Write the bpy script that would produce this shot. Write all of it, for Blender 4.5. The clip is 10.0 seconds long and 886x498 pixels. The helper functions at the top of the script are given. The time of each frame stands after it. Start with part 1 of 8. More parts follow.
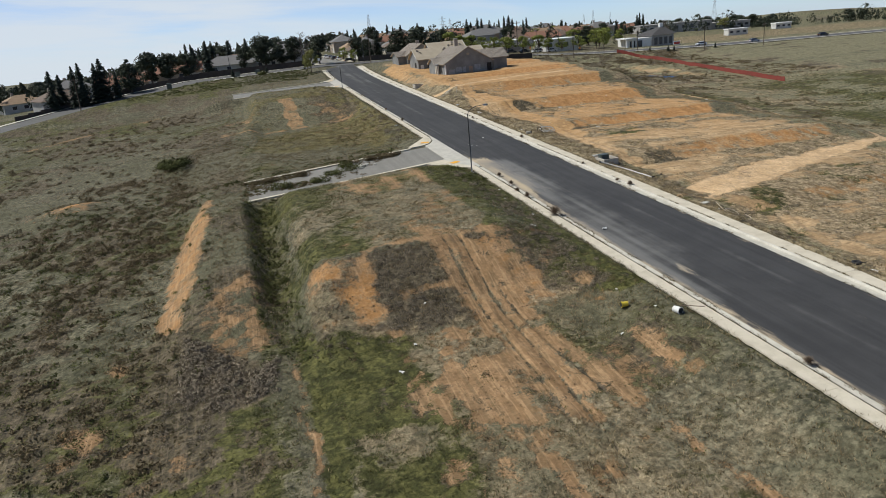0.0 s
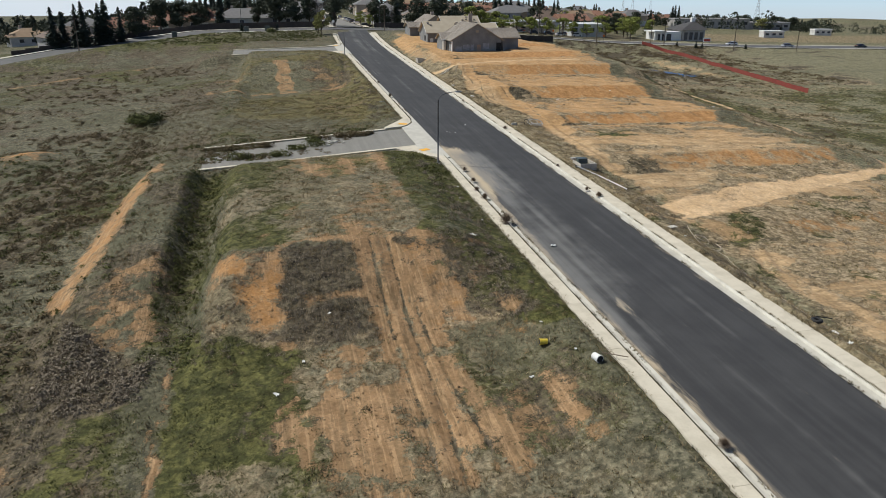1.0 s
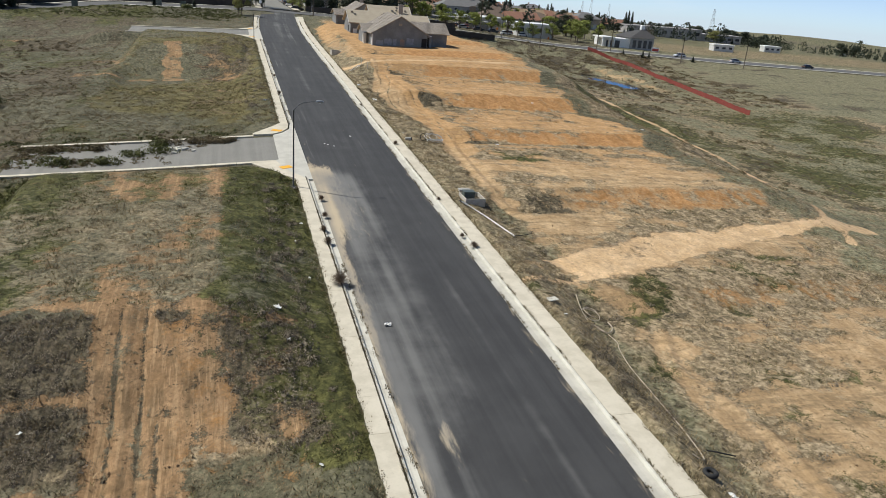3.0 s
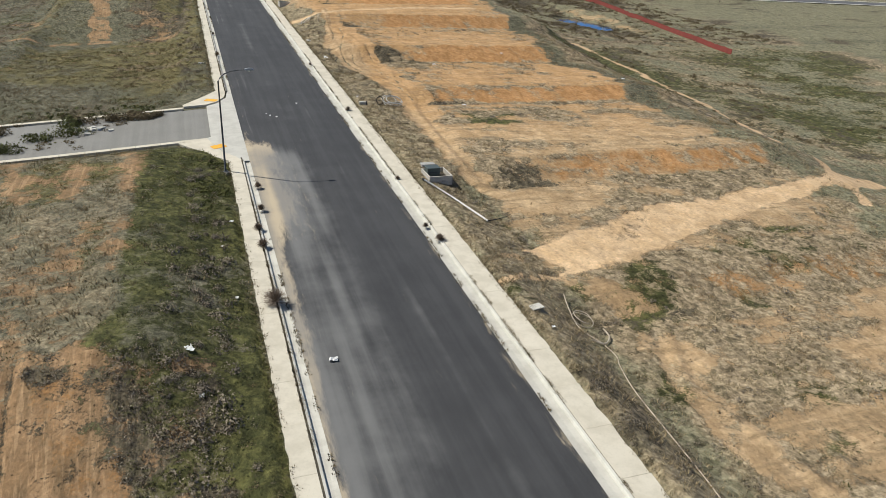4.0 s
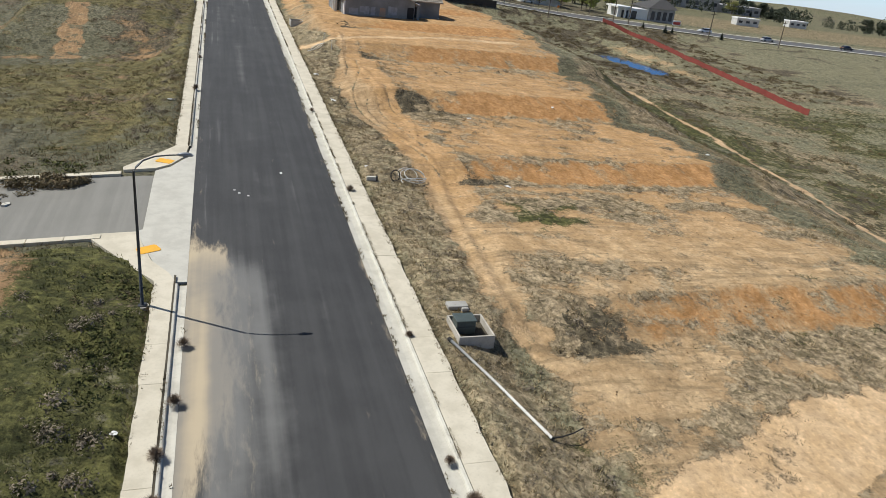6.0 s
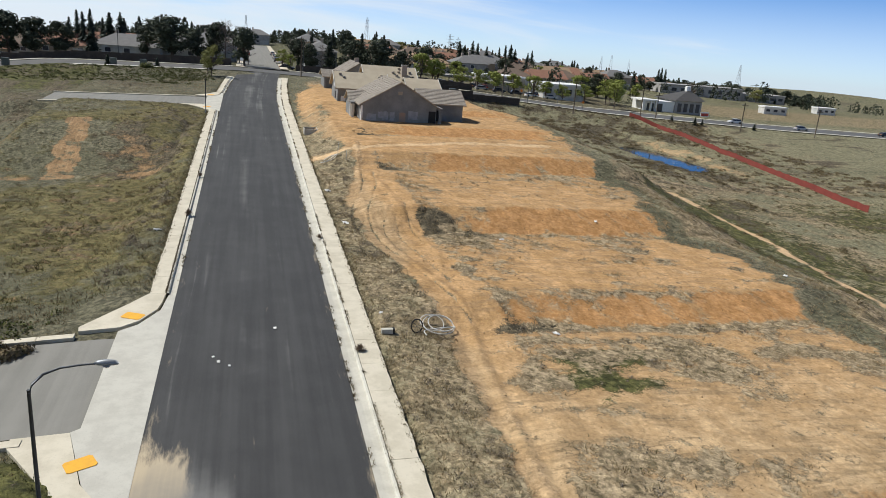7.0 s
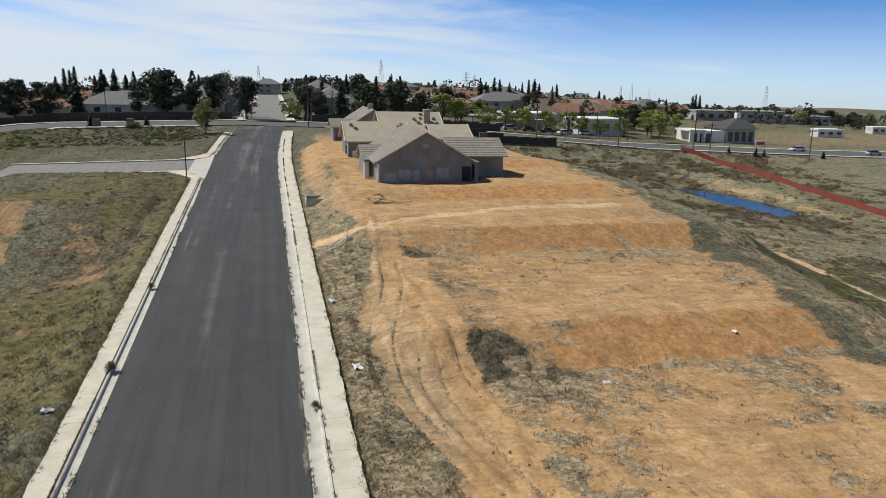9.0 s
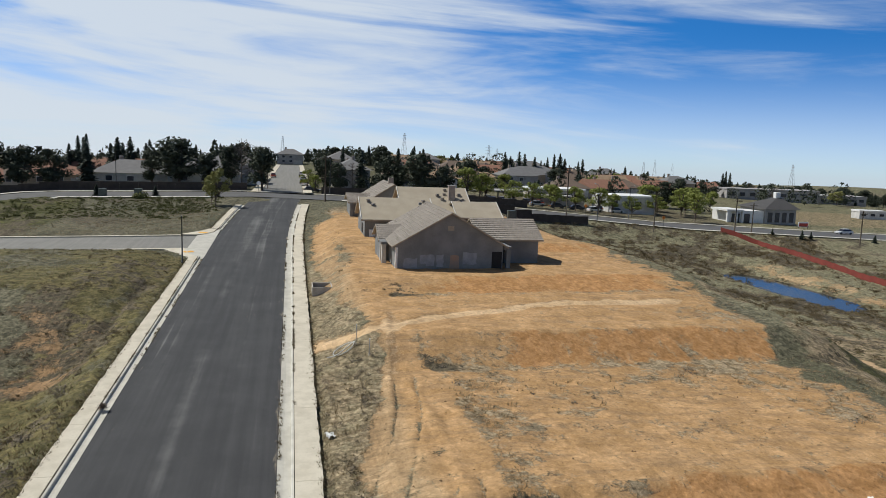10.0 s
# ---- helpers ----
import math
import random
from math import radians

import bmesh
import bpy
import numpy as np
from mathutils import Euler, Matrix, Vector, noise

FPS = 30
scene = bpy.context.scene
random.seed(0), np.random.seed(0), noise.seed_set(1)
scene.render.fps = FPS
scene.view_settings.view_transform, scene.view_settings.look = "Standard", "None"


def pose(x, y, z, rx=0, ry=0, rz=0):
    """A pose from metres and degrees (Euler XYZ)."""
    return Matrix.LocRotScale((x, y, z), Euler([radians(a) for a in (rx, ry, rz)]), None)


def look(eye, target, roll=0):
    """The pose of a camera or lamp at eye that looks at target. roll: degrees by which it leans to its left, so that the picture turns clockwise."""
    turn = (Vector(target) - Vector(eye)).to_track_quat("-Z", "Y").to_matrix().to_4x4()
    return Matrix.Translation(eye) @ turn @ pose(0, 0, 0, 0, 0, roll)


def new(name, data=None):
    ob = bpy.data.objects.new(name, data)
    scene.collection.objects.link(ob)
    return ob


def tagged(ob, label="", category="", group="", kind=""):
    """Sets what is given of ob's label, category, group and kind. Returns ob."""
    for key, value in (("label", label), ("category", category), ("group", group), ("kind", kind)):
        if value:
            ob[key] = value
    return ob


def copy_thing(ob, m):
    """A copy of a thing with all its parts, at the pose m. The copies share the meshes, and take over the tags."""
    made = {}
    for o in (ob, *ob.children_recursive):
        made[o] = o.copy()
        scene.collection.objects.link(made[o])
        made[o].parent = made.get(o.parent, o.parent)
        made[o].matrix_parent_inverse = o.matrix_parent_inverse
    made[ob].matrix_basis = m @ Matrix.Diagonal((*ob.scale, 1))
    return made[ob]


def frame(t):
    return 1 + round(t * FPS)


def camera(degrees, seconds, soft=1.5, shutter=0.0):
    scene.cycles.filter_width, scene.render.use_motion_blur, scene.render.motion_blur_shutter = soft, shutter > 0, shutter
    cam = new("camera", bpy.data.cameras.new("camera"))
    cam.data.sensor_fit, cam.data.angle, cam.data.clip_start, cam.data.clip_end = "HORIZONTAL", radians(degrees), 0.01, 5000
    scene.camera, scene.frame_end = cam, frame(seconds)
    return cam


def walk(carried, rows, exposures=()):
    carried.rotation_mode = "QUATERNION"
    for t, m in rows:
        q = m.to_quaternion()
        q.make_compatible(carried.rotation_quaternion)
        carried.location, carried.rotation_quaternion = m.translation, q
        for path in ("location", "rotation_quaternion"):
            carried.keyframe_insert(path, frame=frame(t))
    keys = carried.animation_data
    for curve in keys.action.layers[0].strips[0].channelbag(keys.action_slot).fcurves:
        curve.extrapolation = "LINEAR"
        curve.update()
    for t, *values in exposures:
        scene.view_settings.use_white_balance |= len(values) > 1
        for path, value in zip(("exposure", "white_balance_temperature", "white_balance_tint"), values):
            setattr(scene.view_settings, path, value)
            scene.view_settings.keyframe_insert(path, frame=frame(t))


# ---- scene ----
cam = camera(63.7, 10.0, soft=0.75)
PATH = [
    (0, (-33.604, -82.141, 17.905), (-33.116, -80.299, 17.299), -5.2),
    (0.5, (-30.13, -80.839, 18.252), (-29.69, -78.994, 17.62), -1.9),
    (1, (-25.206, -77.871, 18.297), (-24.77, -76.04, 17.621), 0.3),
    (1.5, (-21.37, -74.804, 18.144), (-20.91, -73.001, 17.412), 2.6),
    (2, (-18.091, -71.566, 18.034), (-17.599, -69.782, 17.274), 4.0),
    (2.5, (-15.431, -68.515, 18.599), (-14.9, -66.726, 17.88), 4.7),
    (2.7, (-14.386, -67.249, 18.858), (-13.839, -65.453, 18.169), 4.8),
    (3.8, (-9.579, -58.129, 18.438), (-8.958, -56.4, 17.65), 3.6),
    (4, (-9.093, -56.142, 18.502), (-8.473, -54.429, 17.676), 2.8),
    (4.5, (-7.701, -51.426, 18.627), (-7.088, -49.731, 17.761), 1.8),
    (5, (-6.195, -46.561, 18.584), (-5.575, -44.876, 17.702), 3.7),
    (5.5, (-5.023, -40.555, 18.168), (-4.399, -38.876, 17.278), 5.8),
    (6, (-3.421, -34.277, 18.536), (-2.829, -32.539, 17.744), 6.8),
    (6.2, (-2.847, -32.067, 18.894), (-2.272, -30.299, 18.158), 6.7),
    (7.3, (0.096, -18.799, 18.628), (0.594, -16.938, 18.092), 3.6),
    (7.5, (0.531, -16.14, 18.502), (1.015, -14.273, 17.972), 2.3),
    (8, (1.271, -10.119, 18.435), (1.731, -8.247, 17.9), 0.0),
    (8.5, (2.32, -3.729, 18.302), (2.783, -1.852, 17.79), 0.3),
    (9, (3.344, 1.94, 18.434), (3.812, 3.827, 17.962), 1.3),
    (9.5, (4.389, 7.667, 18.319), (4.836, 9.575, 17.919), 1.9),
    (10, (5.299, 13.522, 18.522), (5.717, 15.458, 18.242), 2.2),
]
walk(cam, [(t, look(eye, target, roll)) for t, eye, target, roll in PATH],
     exposures=[(t, e, 6450, 8.5) for t, e in ((0.0, -0.19), (2.0, -0.06), (5.0, 0.03), (7.0, 0.0), (9.0, -0.13), (10.0, -0.21))])


# ---- world, sun, exposure ----
SUN_AZ, SUN_EL = radians(-58.6), radians(51.5)  # azimuth from +y towards +x
scene.view_settings.exposure = 0.0


def build_world():
    world = bpy.data.worlds.new("sky")
    scene.world = world
    world.use_nodes = True
    nt = world.node_tree
    nt.nodes.clear()
    N, L = nt.nodes.new, nt.links.new
    out, bg = N("ShaderNodeOutputWorld"), N("ShaderNodeBackground")
    sky = N("ShaderNodeTexSky")
    sky.sky_type, sky.sun_disc = "NISHITA", False
    sky.sun_elevation, sky.sun_rotation = SUN_EL, SUN_AZ
    sky.altitude, sky.air_density, sky.dust_density, sky.ozone_density = 50.0, 1.0, 0.6, 2.5
    bg.inputs["Strength"].default_value = 0.095
    # the low sky is as blue as the sky well above the horizon; cirrus streaks drawn out along it
    tc, sep = N("ShaderNodeTexCoord"), N("ShaderNodeSeparateXYZ")
    L(tc.outputs["Generated"], sep.inputs[0])

    def math_node(op, p, q=0.0, r=0.0):
        n = N("ShaderNodeMath")
        n.operation = op
        for i, v in enumerate((p, q, r)):
            if isinstance(v, (int, float)):
                n.inputs[i].default_value = v
            else:
                L(v, n.inputs[i])
        return n.outputs[0]

    def smooth_node(v, lo, hi, p, q):
        n = N("ShaderNodeMapRange")
        n.interpolation_type = "SMOOTHSTEP"
        for i, k in enumerate((lo, hi, p, q)):
            n.inputs[1 + i].default_value = k
        L(v, n.inputs[0])
        return n.outputs[0]

    X, Y, Z = sep.outputs
    lift = N("ShaderNodeCombineXYZ")
    L(X, lift.inputs[0]); L(Y, lift.inputs[1]); L(math_node("MULTIPLY_ADD", Z, 3.2, 0.06), lift.inputs[2])
    nrm = N("ShaderNodeVectorMath"); nrm.operation = "NORMALIZE"
    L(lift.outputs[0], nrm.inputs[0]); L(nrm.outputs[0], sky.inputs["Vector"])
    az = math_node("ARCTAN2", X, Y)
    vec = N("ShaderNodeCombineXYZ")
    L(math_node("MULTIPLY", az, 2.1), vec.inputs[0])
    L(math_node("MULTIPLY_ADD", Z, 15.0, math_node("MULTIPLY", az, 0.9)), vec.inputs[1])
    n1, n2 = N("ShaderNodeTexNoise"), N("ShaderNodeTexNoise")
    for n, sc, det, dis in ((n1, 0.95, 8, 0.9), (n2, 3.0, 6, 0.5)):
        n.inputs["Scale"].default_value, n.inputs["Detail"].default_value, n.inputs["Roughness"].default_value, n.inputs["Distortion"].default_value = sc, det, 0.55, dis
        L(vec.outputs[0], n.inputs["Vector"])
    dens = math_node("ADD", math_node("MULTIPLY", n1.outputs["Fac"], 0.78), math_node("MULTIPLY", n2.outputs["Fac"], 0.22))
    dens = math_node("ADD", dens, smooth_node(az, -0.1, 0.85, 0.14, -0.13))
    cloud = smooth_node(dens, 0.40, 0.70, 0.0, 0.92)
    cloud = math_node("MULTIPLY", cloud, smooth_node(Z, 0.22, 0.5, 1.0, 0.10))
    haze = math_node("MULTIPLY", math_node("POWER", smooth_node(Z, -0.03, 0.18, 1.0, 0.0), 1.7), 0.80)
    cover = math_node("SUBTRACT", 1.0, math_node("MULTIPLY", math_node("SUBTRACT", 1.0, cloud), math_node("SUBTRACT", 1.0, haze)))
    deep = N("ShaderNodeMix"); deep.data_type = "RGBA"; deep.blend_type = "MULTIPLY"; deep.inputs["Factor"].default_value = 1.0
    L(sky.outputs[0], deep.inputs["A"]); tint = N("ShaderNodeMix"); tint.data_type = "RGBA"
    tint.inputs["A"].default_value, tint.inputs["B"].default_value = (0.31, 1.18, 1.90, 1), (0.36, 0.39, 0.44, 1)
    L(smooth_node(Z, 0.22, 0.6, 0.0, 1.0), tint.inputs["Factor"])
    L(tint.outputs["Result"], deep.inputs["B"])
    mix = N("ShaderNodeMix"); mix.data_type = "RGBA"
    L(cover, mix.inputs["Factor"]); L(deep.outputs["Result"], mix.inputs["A"])
    mix.inputs["B"].default_value = (8.1, 8.8, 9.6, 1)
    L(mix.outputs["Result"], bg.inputs["Color"]); L(bg.outputs[0], out.inputs[0])


build_world()
sun = new("sun", bpy.data.lights.new("sun", "SUN"))
sun.data.energy, sun.data.angle, sun.data.color = 4.9, radians(0.55), (1.0, 0.985, 0.945)
SUN_DIR = Vector((math.sin(SUN_AZ) * math.cos(SUN_EL), math.cos(SUN_AZ) * math.cos(SUN_EL), math.sin(SUN_EL)))
sun.matrix_world = look(SUN_DIR * 300, (0, 0, 0))


# ---- materials ----
def nodes_of(name, rough=0.9, spec=0.3, metal=0.0):
    m = bpy.data.materials.new(name)
    m.use_nodes = True
    b = m.node_tree.nodes["Principled BSDF"]
    b.inputs["Roughness"].default_value = rough
    b.inputs["Specular IOR Level"].default_value = spec
    b.inputs["Metallic"].default_value = metal
    return m, m.node_tree, b


class G:
    """Short hands for shader nodes."""

    def __init__(self, nt):
        self.nt = nt
        self.pos = nt.nodes.new("ShaderNodeNewGeometry").outputs["Position"]

    def noise(self, scale, detail=4, rough=0.55, stretch=None, dist=0.0, turn=0.0):
        n = self.nt.nodes.new("ShaderNodeTexNoise")
        n.inputs["Scale"].default_value, n.inputs["Detail"].default_value = scale, detail
        n.inputs["Roughness"].default_value, n.inputs["Distortion"].default_value = rough, dist
        src = self.pos
        if stretch:
            mp = self.nt.nodes.new("ShaderNodeMapping")
            mp.inputs["Scale"].default_value = stretch
            mp.inputs["Rotation"].default_value = (0, 0, turn)
            self.nt.links.new(self.pos, mp.inputs[0])
            src = mp.outputs[0]
        self.nt.links.new(src, n.inputs["Vector"])
        return n.outputs["Fac"]

    def math(self, op, a, b=0.0, c=None):
        n = self.nt.nodes.new("ShaderNodeMath")
        n.operation = op
        for i, v in enumerate((a, b, c)):
            if v is None:
                continue
            if isinstance(v, (int, float)):
                n.inputs[i].default_value = v
            else:
                self.nt.links.new(v, n.inputs[i])
        return n.outputs[0]

    def ramp(self, v, lo, hi, a=0.0, b=1.0):
        n = self.nt.nodes.new("ShaderNodeMapRange")
        n.interpolation_type = "SMOOTHSTEP"
        for i, k in enumerate((lo, hi, a, b)):
            n.inputs[1 + i].default_value = k
        self.nt.links.new(v, n.inputs[0])
        return n.outputs[0]

    def mix(self, f, a, b):
        n = self.nt.nodes.new("ShaderNodeMix")
        n.data_type = "RGBA"
        for key, v in (("Factor", f), ("A", a), ("B", b)):
            if isinstance(v, (int, float)):
                n.inputs[key].default_value = v
            elif isinstance(v, tuple):
                n.inputs[key].default_value = (*v, 1)
            else:
                self.nt.links.new(v, n.inputs[key])
        return n.outputs["Result"]

    def scaled(self, c, k):
        n = self.nt.nodes.new("ShaderNodeVectorMath")
        n.operation = "SCALE"
        n.inputs["Scale"].default_value = k
        self.nt.links.new(c, n.inputs[0])
        return n.outputs[0]

    def attr(self, name):
        n = self.nt.nodes.new("ShaderNodeAttribute")
        n.attribute_name = name
        return n.outputs["Fac"]

    def random(self):
        return self.nt.nodes.new("ShaderNodeObjectInfo").outputs["Random"]

    def island(self):
        return self.nt.nodes.new("ShaderNodeNewGeometry").outputs["Random Per Island"]

    def bump(self, height, bsdf, strength=0.4, distance=0.05):
        n = self.nt.nodes.new("ShaderNodeBump")
        n.inputs["Strength"].default_value, n.inputs["Distance"].default_value = strength, distance
        self.nt.links.new(height, n.inputs["Height"])
        self.nt.links.new(n.outputs[0], bsdf.inputs["Normal"])


def simple(name, a, b=None, scale=2.0, rough=0.85, spec=0.3, metal=0.0, vary=0.0, bump=0.2, island=False, fine=18.0):
    """A two-tone noisy surface; vary: brightness change from piece to piece."""
    m, nt, bs = nodes_of(name, rough, spec, metal)
    g = G(nt)
    b = b or tuple(0.75 * v for v in a)
    f = g.ramp(g.math("ADD", g.math("MULTIPLY", g.noise(scale, 5), 0.65), g.math("MULTIPLY", g.noise(fine, 3), 0.35)), 0.36, 0.64)
    col = g.mix(f, a, b)
    if vary:
        r = g.island() if island else g.random()
        dark = g.mix(1.0, tuple(v * (1 - vary) for v in a), tuple(v * (1 - vary) for v in b))
        col = g.mix(g.math("MULTIPLY", r, 0.8), col, dark)
    nt.links.new(col, bs.inputs["Base Color"])
    if bump:
        g.bump(g.noise(fine, 4), bs, bump, 0.03)
    return m


def make_ground():
    m, nt, bs = nodes_of("ground_cover", 0.95, 0.15)
    g = G(nt)
    big, mid, small, fine = g.noise(0.09, 5), g.noise(0.55, 6, 0.62), g.noise(2.2, 5, 0.62), g.noise(9, 4, 0.65)
    clump = g.noise(1.25, 6, 0.66, None, 0.6)
    wob = g.math("ADD", g.math("MULTIPLY", g.math("SUBTRACT", mid, 0.5), 1.1), g.math("ADD", g.math("MULTIPLY", g.math("SUBTRACT", clump, 0.5), 1.3), g.math("MULTIPLY", g.math("SUBTRACT", fine, 0.5), 0.9)))
    wob2 = g.math("ADD", g.math("MULTIPLY", g.math("SUBTRACT", clump, 0.5), 1.6), g.math("MULTIPLY", g.math("SUBTRACT", fine, 0.5), 0.7))

    def mask(name, w, sharp=0.15):
        return g.ramp(g.math("ADD", g.attr(name), w), 0.5 - sharp, 0.5 + sharp)

    harrow = g.ramp(g.noise(1.0, 5, 0.62, (0.22, 1.5, 1.0), 0.5, 0.06), 0.49, 0.62)
    furrow = g.ramp(g.noise(1.0, 5, 0.62, (2.3, 0.11, 1.0), 0.2), 0.49, 0.60)
    plough = g.ramp(g.noise(1.0, 4, 0.6, (4.6, 0.22, 1.0), 0.3), 0.50, 0.60)
    dry = g.mix(g.ramp(small, 0.40, 0.60), (0.188, 0.167, 0.108), (0.082, 0.077, 0.050))
    dry = g.mix(g.ramp(big, 0.4, 0.65, 0, 0.8), dry, (0.098, 0.093, 0.054))
    dry = g.mix(g.attr("pale"), dry, g.mix(g.ramp(small, 0.40, 0.60), (0.275, 0.246, 0.152), (0.158, 0.146, 0.084)))
    dry = g.mix(g.ramp(clump, 0.53, 0.63, 0, 0.75), dry, (0.062, 0.060, 0.036))
    stubble = g.mix(g.ramp(small, 0.38, 0.62), (0.385, 0.295, 0.182), (0.235, 0.178, 0.106))
    stubble = g.mix(g.ramp(clump, 0.50, 0.60, 0, 0.85), stubble, (0.135, 0.108, 0.062))
    dry = g.mix(mask("thin", g.math("MULTIPLY", wob, 0.7), 0.3), dry, stubble)
    green = g.mix(g.ramp(clump, 0.40, 0.58), (0.116, 0.110, 0.038), (0.052, 0.053, 0.019))
    yellow = g.mix(g.ramp(clump, 0.42, 0.58), (0.178, 0.145, 0.062), (0.095, 0.084, 0.034))
    dark = g.mix(g.ramp(small, 0.38, 0.62), (0.060, 0.050, 0.033), (0.138, 0.112, 0.070))
    soil = g.mix(g.ramp(mid, 0.38, 0.62), (0.485, 0.298, 0.142), (0.375, 0.222, 0.096))
    soil = g.mix(g.ramp(fine, 0.48, 0.75, 0, 0.4), soil, (0.60, 0.380, 0.195))
    soil = g.mix(g.math("MULTIPLY", harrow, 0.6), soil, (0.315, 0.200, 0.105))
    brown = g.mix(g.ramp(mid, 0.38, 0.62), (0.335, 0.208, 0.110), (0.225, 0.138, 0.071))
    brown = g.mix(g.ramp(clump, 0.50, 0.60, 0, 0.6), brown, (0.165, 0.106, 0.058))
    brown = g.mix(g.math("MULTIPLY", furrow, 0.6), brown, (0.160, 0.112, 0.062))
    brown = g.mix(g.math("MULTIPLY", plough, 0.55), brown, (0.420, 0.275, 0.150))
    dark = g.mix(g.math("MULTIPLY", plough, g.math("MULTIPLY", g.attr("umber"), 0.5)), dark, (0.205, 0.160, 0.108))
    pale = g.mix(g.ramp(mid, 0.38, 0.62), (0.510, 0.365, 0.208), (0.385, 0.262, 0.140))
    pale = g.mix(g.math("MULTIPLY", harrow, 0.75), pale, (0.265, 0.190, 0.105))
    soil = g.mix(g.attr("pale"), soil, pale)
    soil = g.mix(g.attr("umber"), soil, brown)
    clay = g.mix(g.ramp(clump, 0.38, 0.62), (0.465, 0.252, 0.106), (0.355, 0.184, 0.070))
    sand = g.mix(g.ramp(mid, 0.38, 0.62), (0.580, 0.405, 0.235), (0.512, 0.346, 0.188))
    col = g.mix(mask("green", wob2), dry, green)
    col = g.mix(mask("yellow", wob2), col, yellow)
    col = g.mix(mask("dark", wob2, 0.12), col, dark)
    m_soil, m_clay, m_sand = mask("soil", wob, 0.13), mask("clay", g.math("MULTIPLY", wob, 0.8), 0.22), mask("sand", g.math("MULTIPLY", wob, 0.6), 0.10)
    col = g.mix(m_soil, col, soil)
    col = g.mix(m_clay, col, clay)
    col = g.mix(m_sand, col, sand)
    # crumbs and stubble: light and dark flecks, fewer on trodden soil
    trodden = g.math("SUBTRACT", 1.0, g.math("MULTIPLY", g.math("MAXIMUM", g.math("MAXIMUM", m_soil, m_clay), m_sand), 0.5))
    speck = g.noise(3.4, 5, 0.66)
    col = g.mix(g.math("MULTIPLY", trodden, g.ramp(speck, 0.52, 0.64, 0, 0.7)), col, g.scaled(col, 0.42))
    col = g.mix(g.math("MULTIPLY", trodden, g.ramp(speck, 0.47, 0.36, 0, 0.7)), col, g.scaled(col, 1.55))
    blot = g.noise(0.75, 6, 0.66, (1.0, 0.6, 1.0), 0.5, 0.3)
    col = g.mix(g.math("MULTIPLY", trodden, g.ramp(blot, 0.52, 0.60, 0, 0.6)), col, g.scaled(col, 0.55))
    col = g.mix(g.ramp(blot, 0.48, 0.38, 0, 0.4), col, g.scaled(col, 1.3))
    nt.links.new(col, bs.inputs["Base Color"])
    hgt = g.math("ADD", g.math("MULTIPLY", small, 0.8), g.math("MULTIPLY", fine, 0.3))
    g.bump(g.math("MULTIPLY", hgt, g.math("MULTIPLY_ADD", m_sand, -0.35, g.math("MULTIPLY_ADD", trodden, 0.75, 0.1))), bs, 0.9, 0.25)
    return m


def make_asphalt(name, fresh):
    m, nt, bs = nodes_of(name, 0.82, 0.35)
    g = G(nt)
    fine, mid = g.noise(40, 3, 0.7), g.noise(0.35, 5, 0.6)
    a, b = ((0.036, 0.035, 0.0345), (0.056, 0.0545, 0.053)) if fresh else ((0.172, 0.162, 0.140), (0.218, 0.206, 0.180))
    streak = g.noise(1.0, 4, 0.55, (1.6, 0.035, 1))
    f = g.ramp(g.math("ADD", g.math("MULTIPLY", streak, 0.6), g.math("MULTIPLY", mid, 0.4)), 0.36, 0.66)
    col = g.mix(f, a, b)
    col = g.mix(g.ramp(fine, 0.45, 0.8, 0, 0.35), col, tuple(1.8 * v for v in b))
    if fresh:
        dusty = g.ramp(g.math("ADD", g.attr("dust"), g.math("MULTIPLY", g.math("SUBTRACT", g.noise(1.3, 7, 0.68, (1.7, 0.30, 1), 0.3), 0.5), 1.7)), 0.25, 0.80, 0, 0.92)
        col = g.mix(dusty, col, (0.49, 0.395, 0.265))
        grey = g.ramp(g.math("ADD", g.attr("worn"), g.math("MULTIPLY", g.math("SUBTRACT", g.math("ADD", g.math("MULTIPLY", streak, 0.5), g.math("MULTIPLY", mid, 0.5)), 0.5), 1.2)), 0.28, 0.95, 0, 0.82)
        col = g.mix(grey, col, (0.178, 0.172, 0.160))
    nt.links.new(col, bs.inputs["Base Color"])
    g.bump(fine, bs, 0.25, 0.01)
    return m


def make_concrete(name, a, b, vary=0.12):
    m, nt, bs = nodes_of(name, 0.88, 0.3)
    g = G(nt)
    col = g.mix(g.ramp(g.noise(0.9, 6, 0.62), 0.38, 0.66), a, b)
    col = g.mix(g.ramp(g.noise(9, 4, 0.7), 0.5, 0.8, 0, 0.35), col, tuple(0.6 * v for v in b))
    col = g.mix(g.math("MULTIPLY", g.random(), vary * 2), col, tuple(0.62 * v for v in b))
    nt.links.new(col, bs.inputs["Base Color"])
    g.bump(g.noise(30, 3), bs, 0.15, 0.01)
    return m


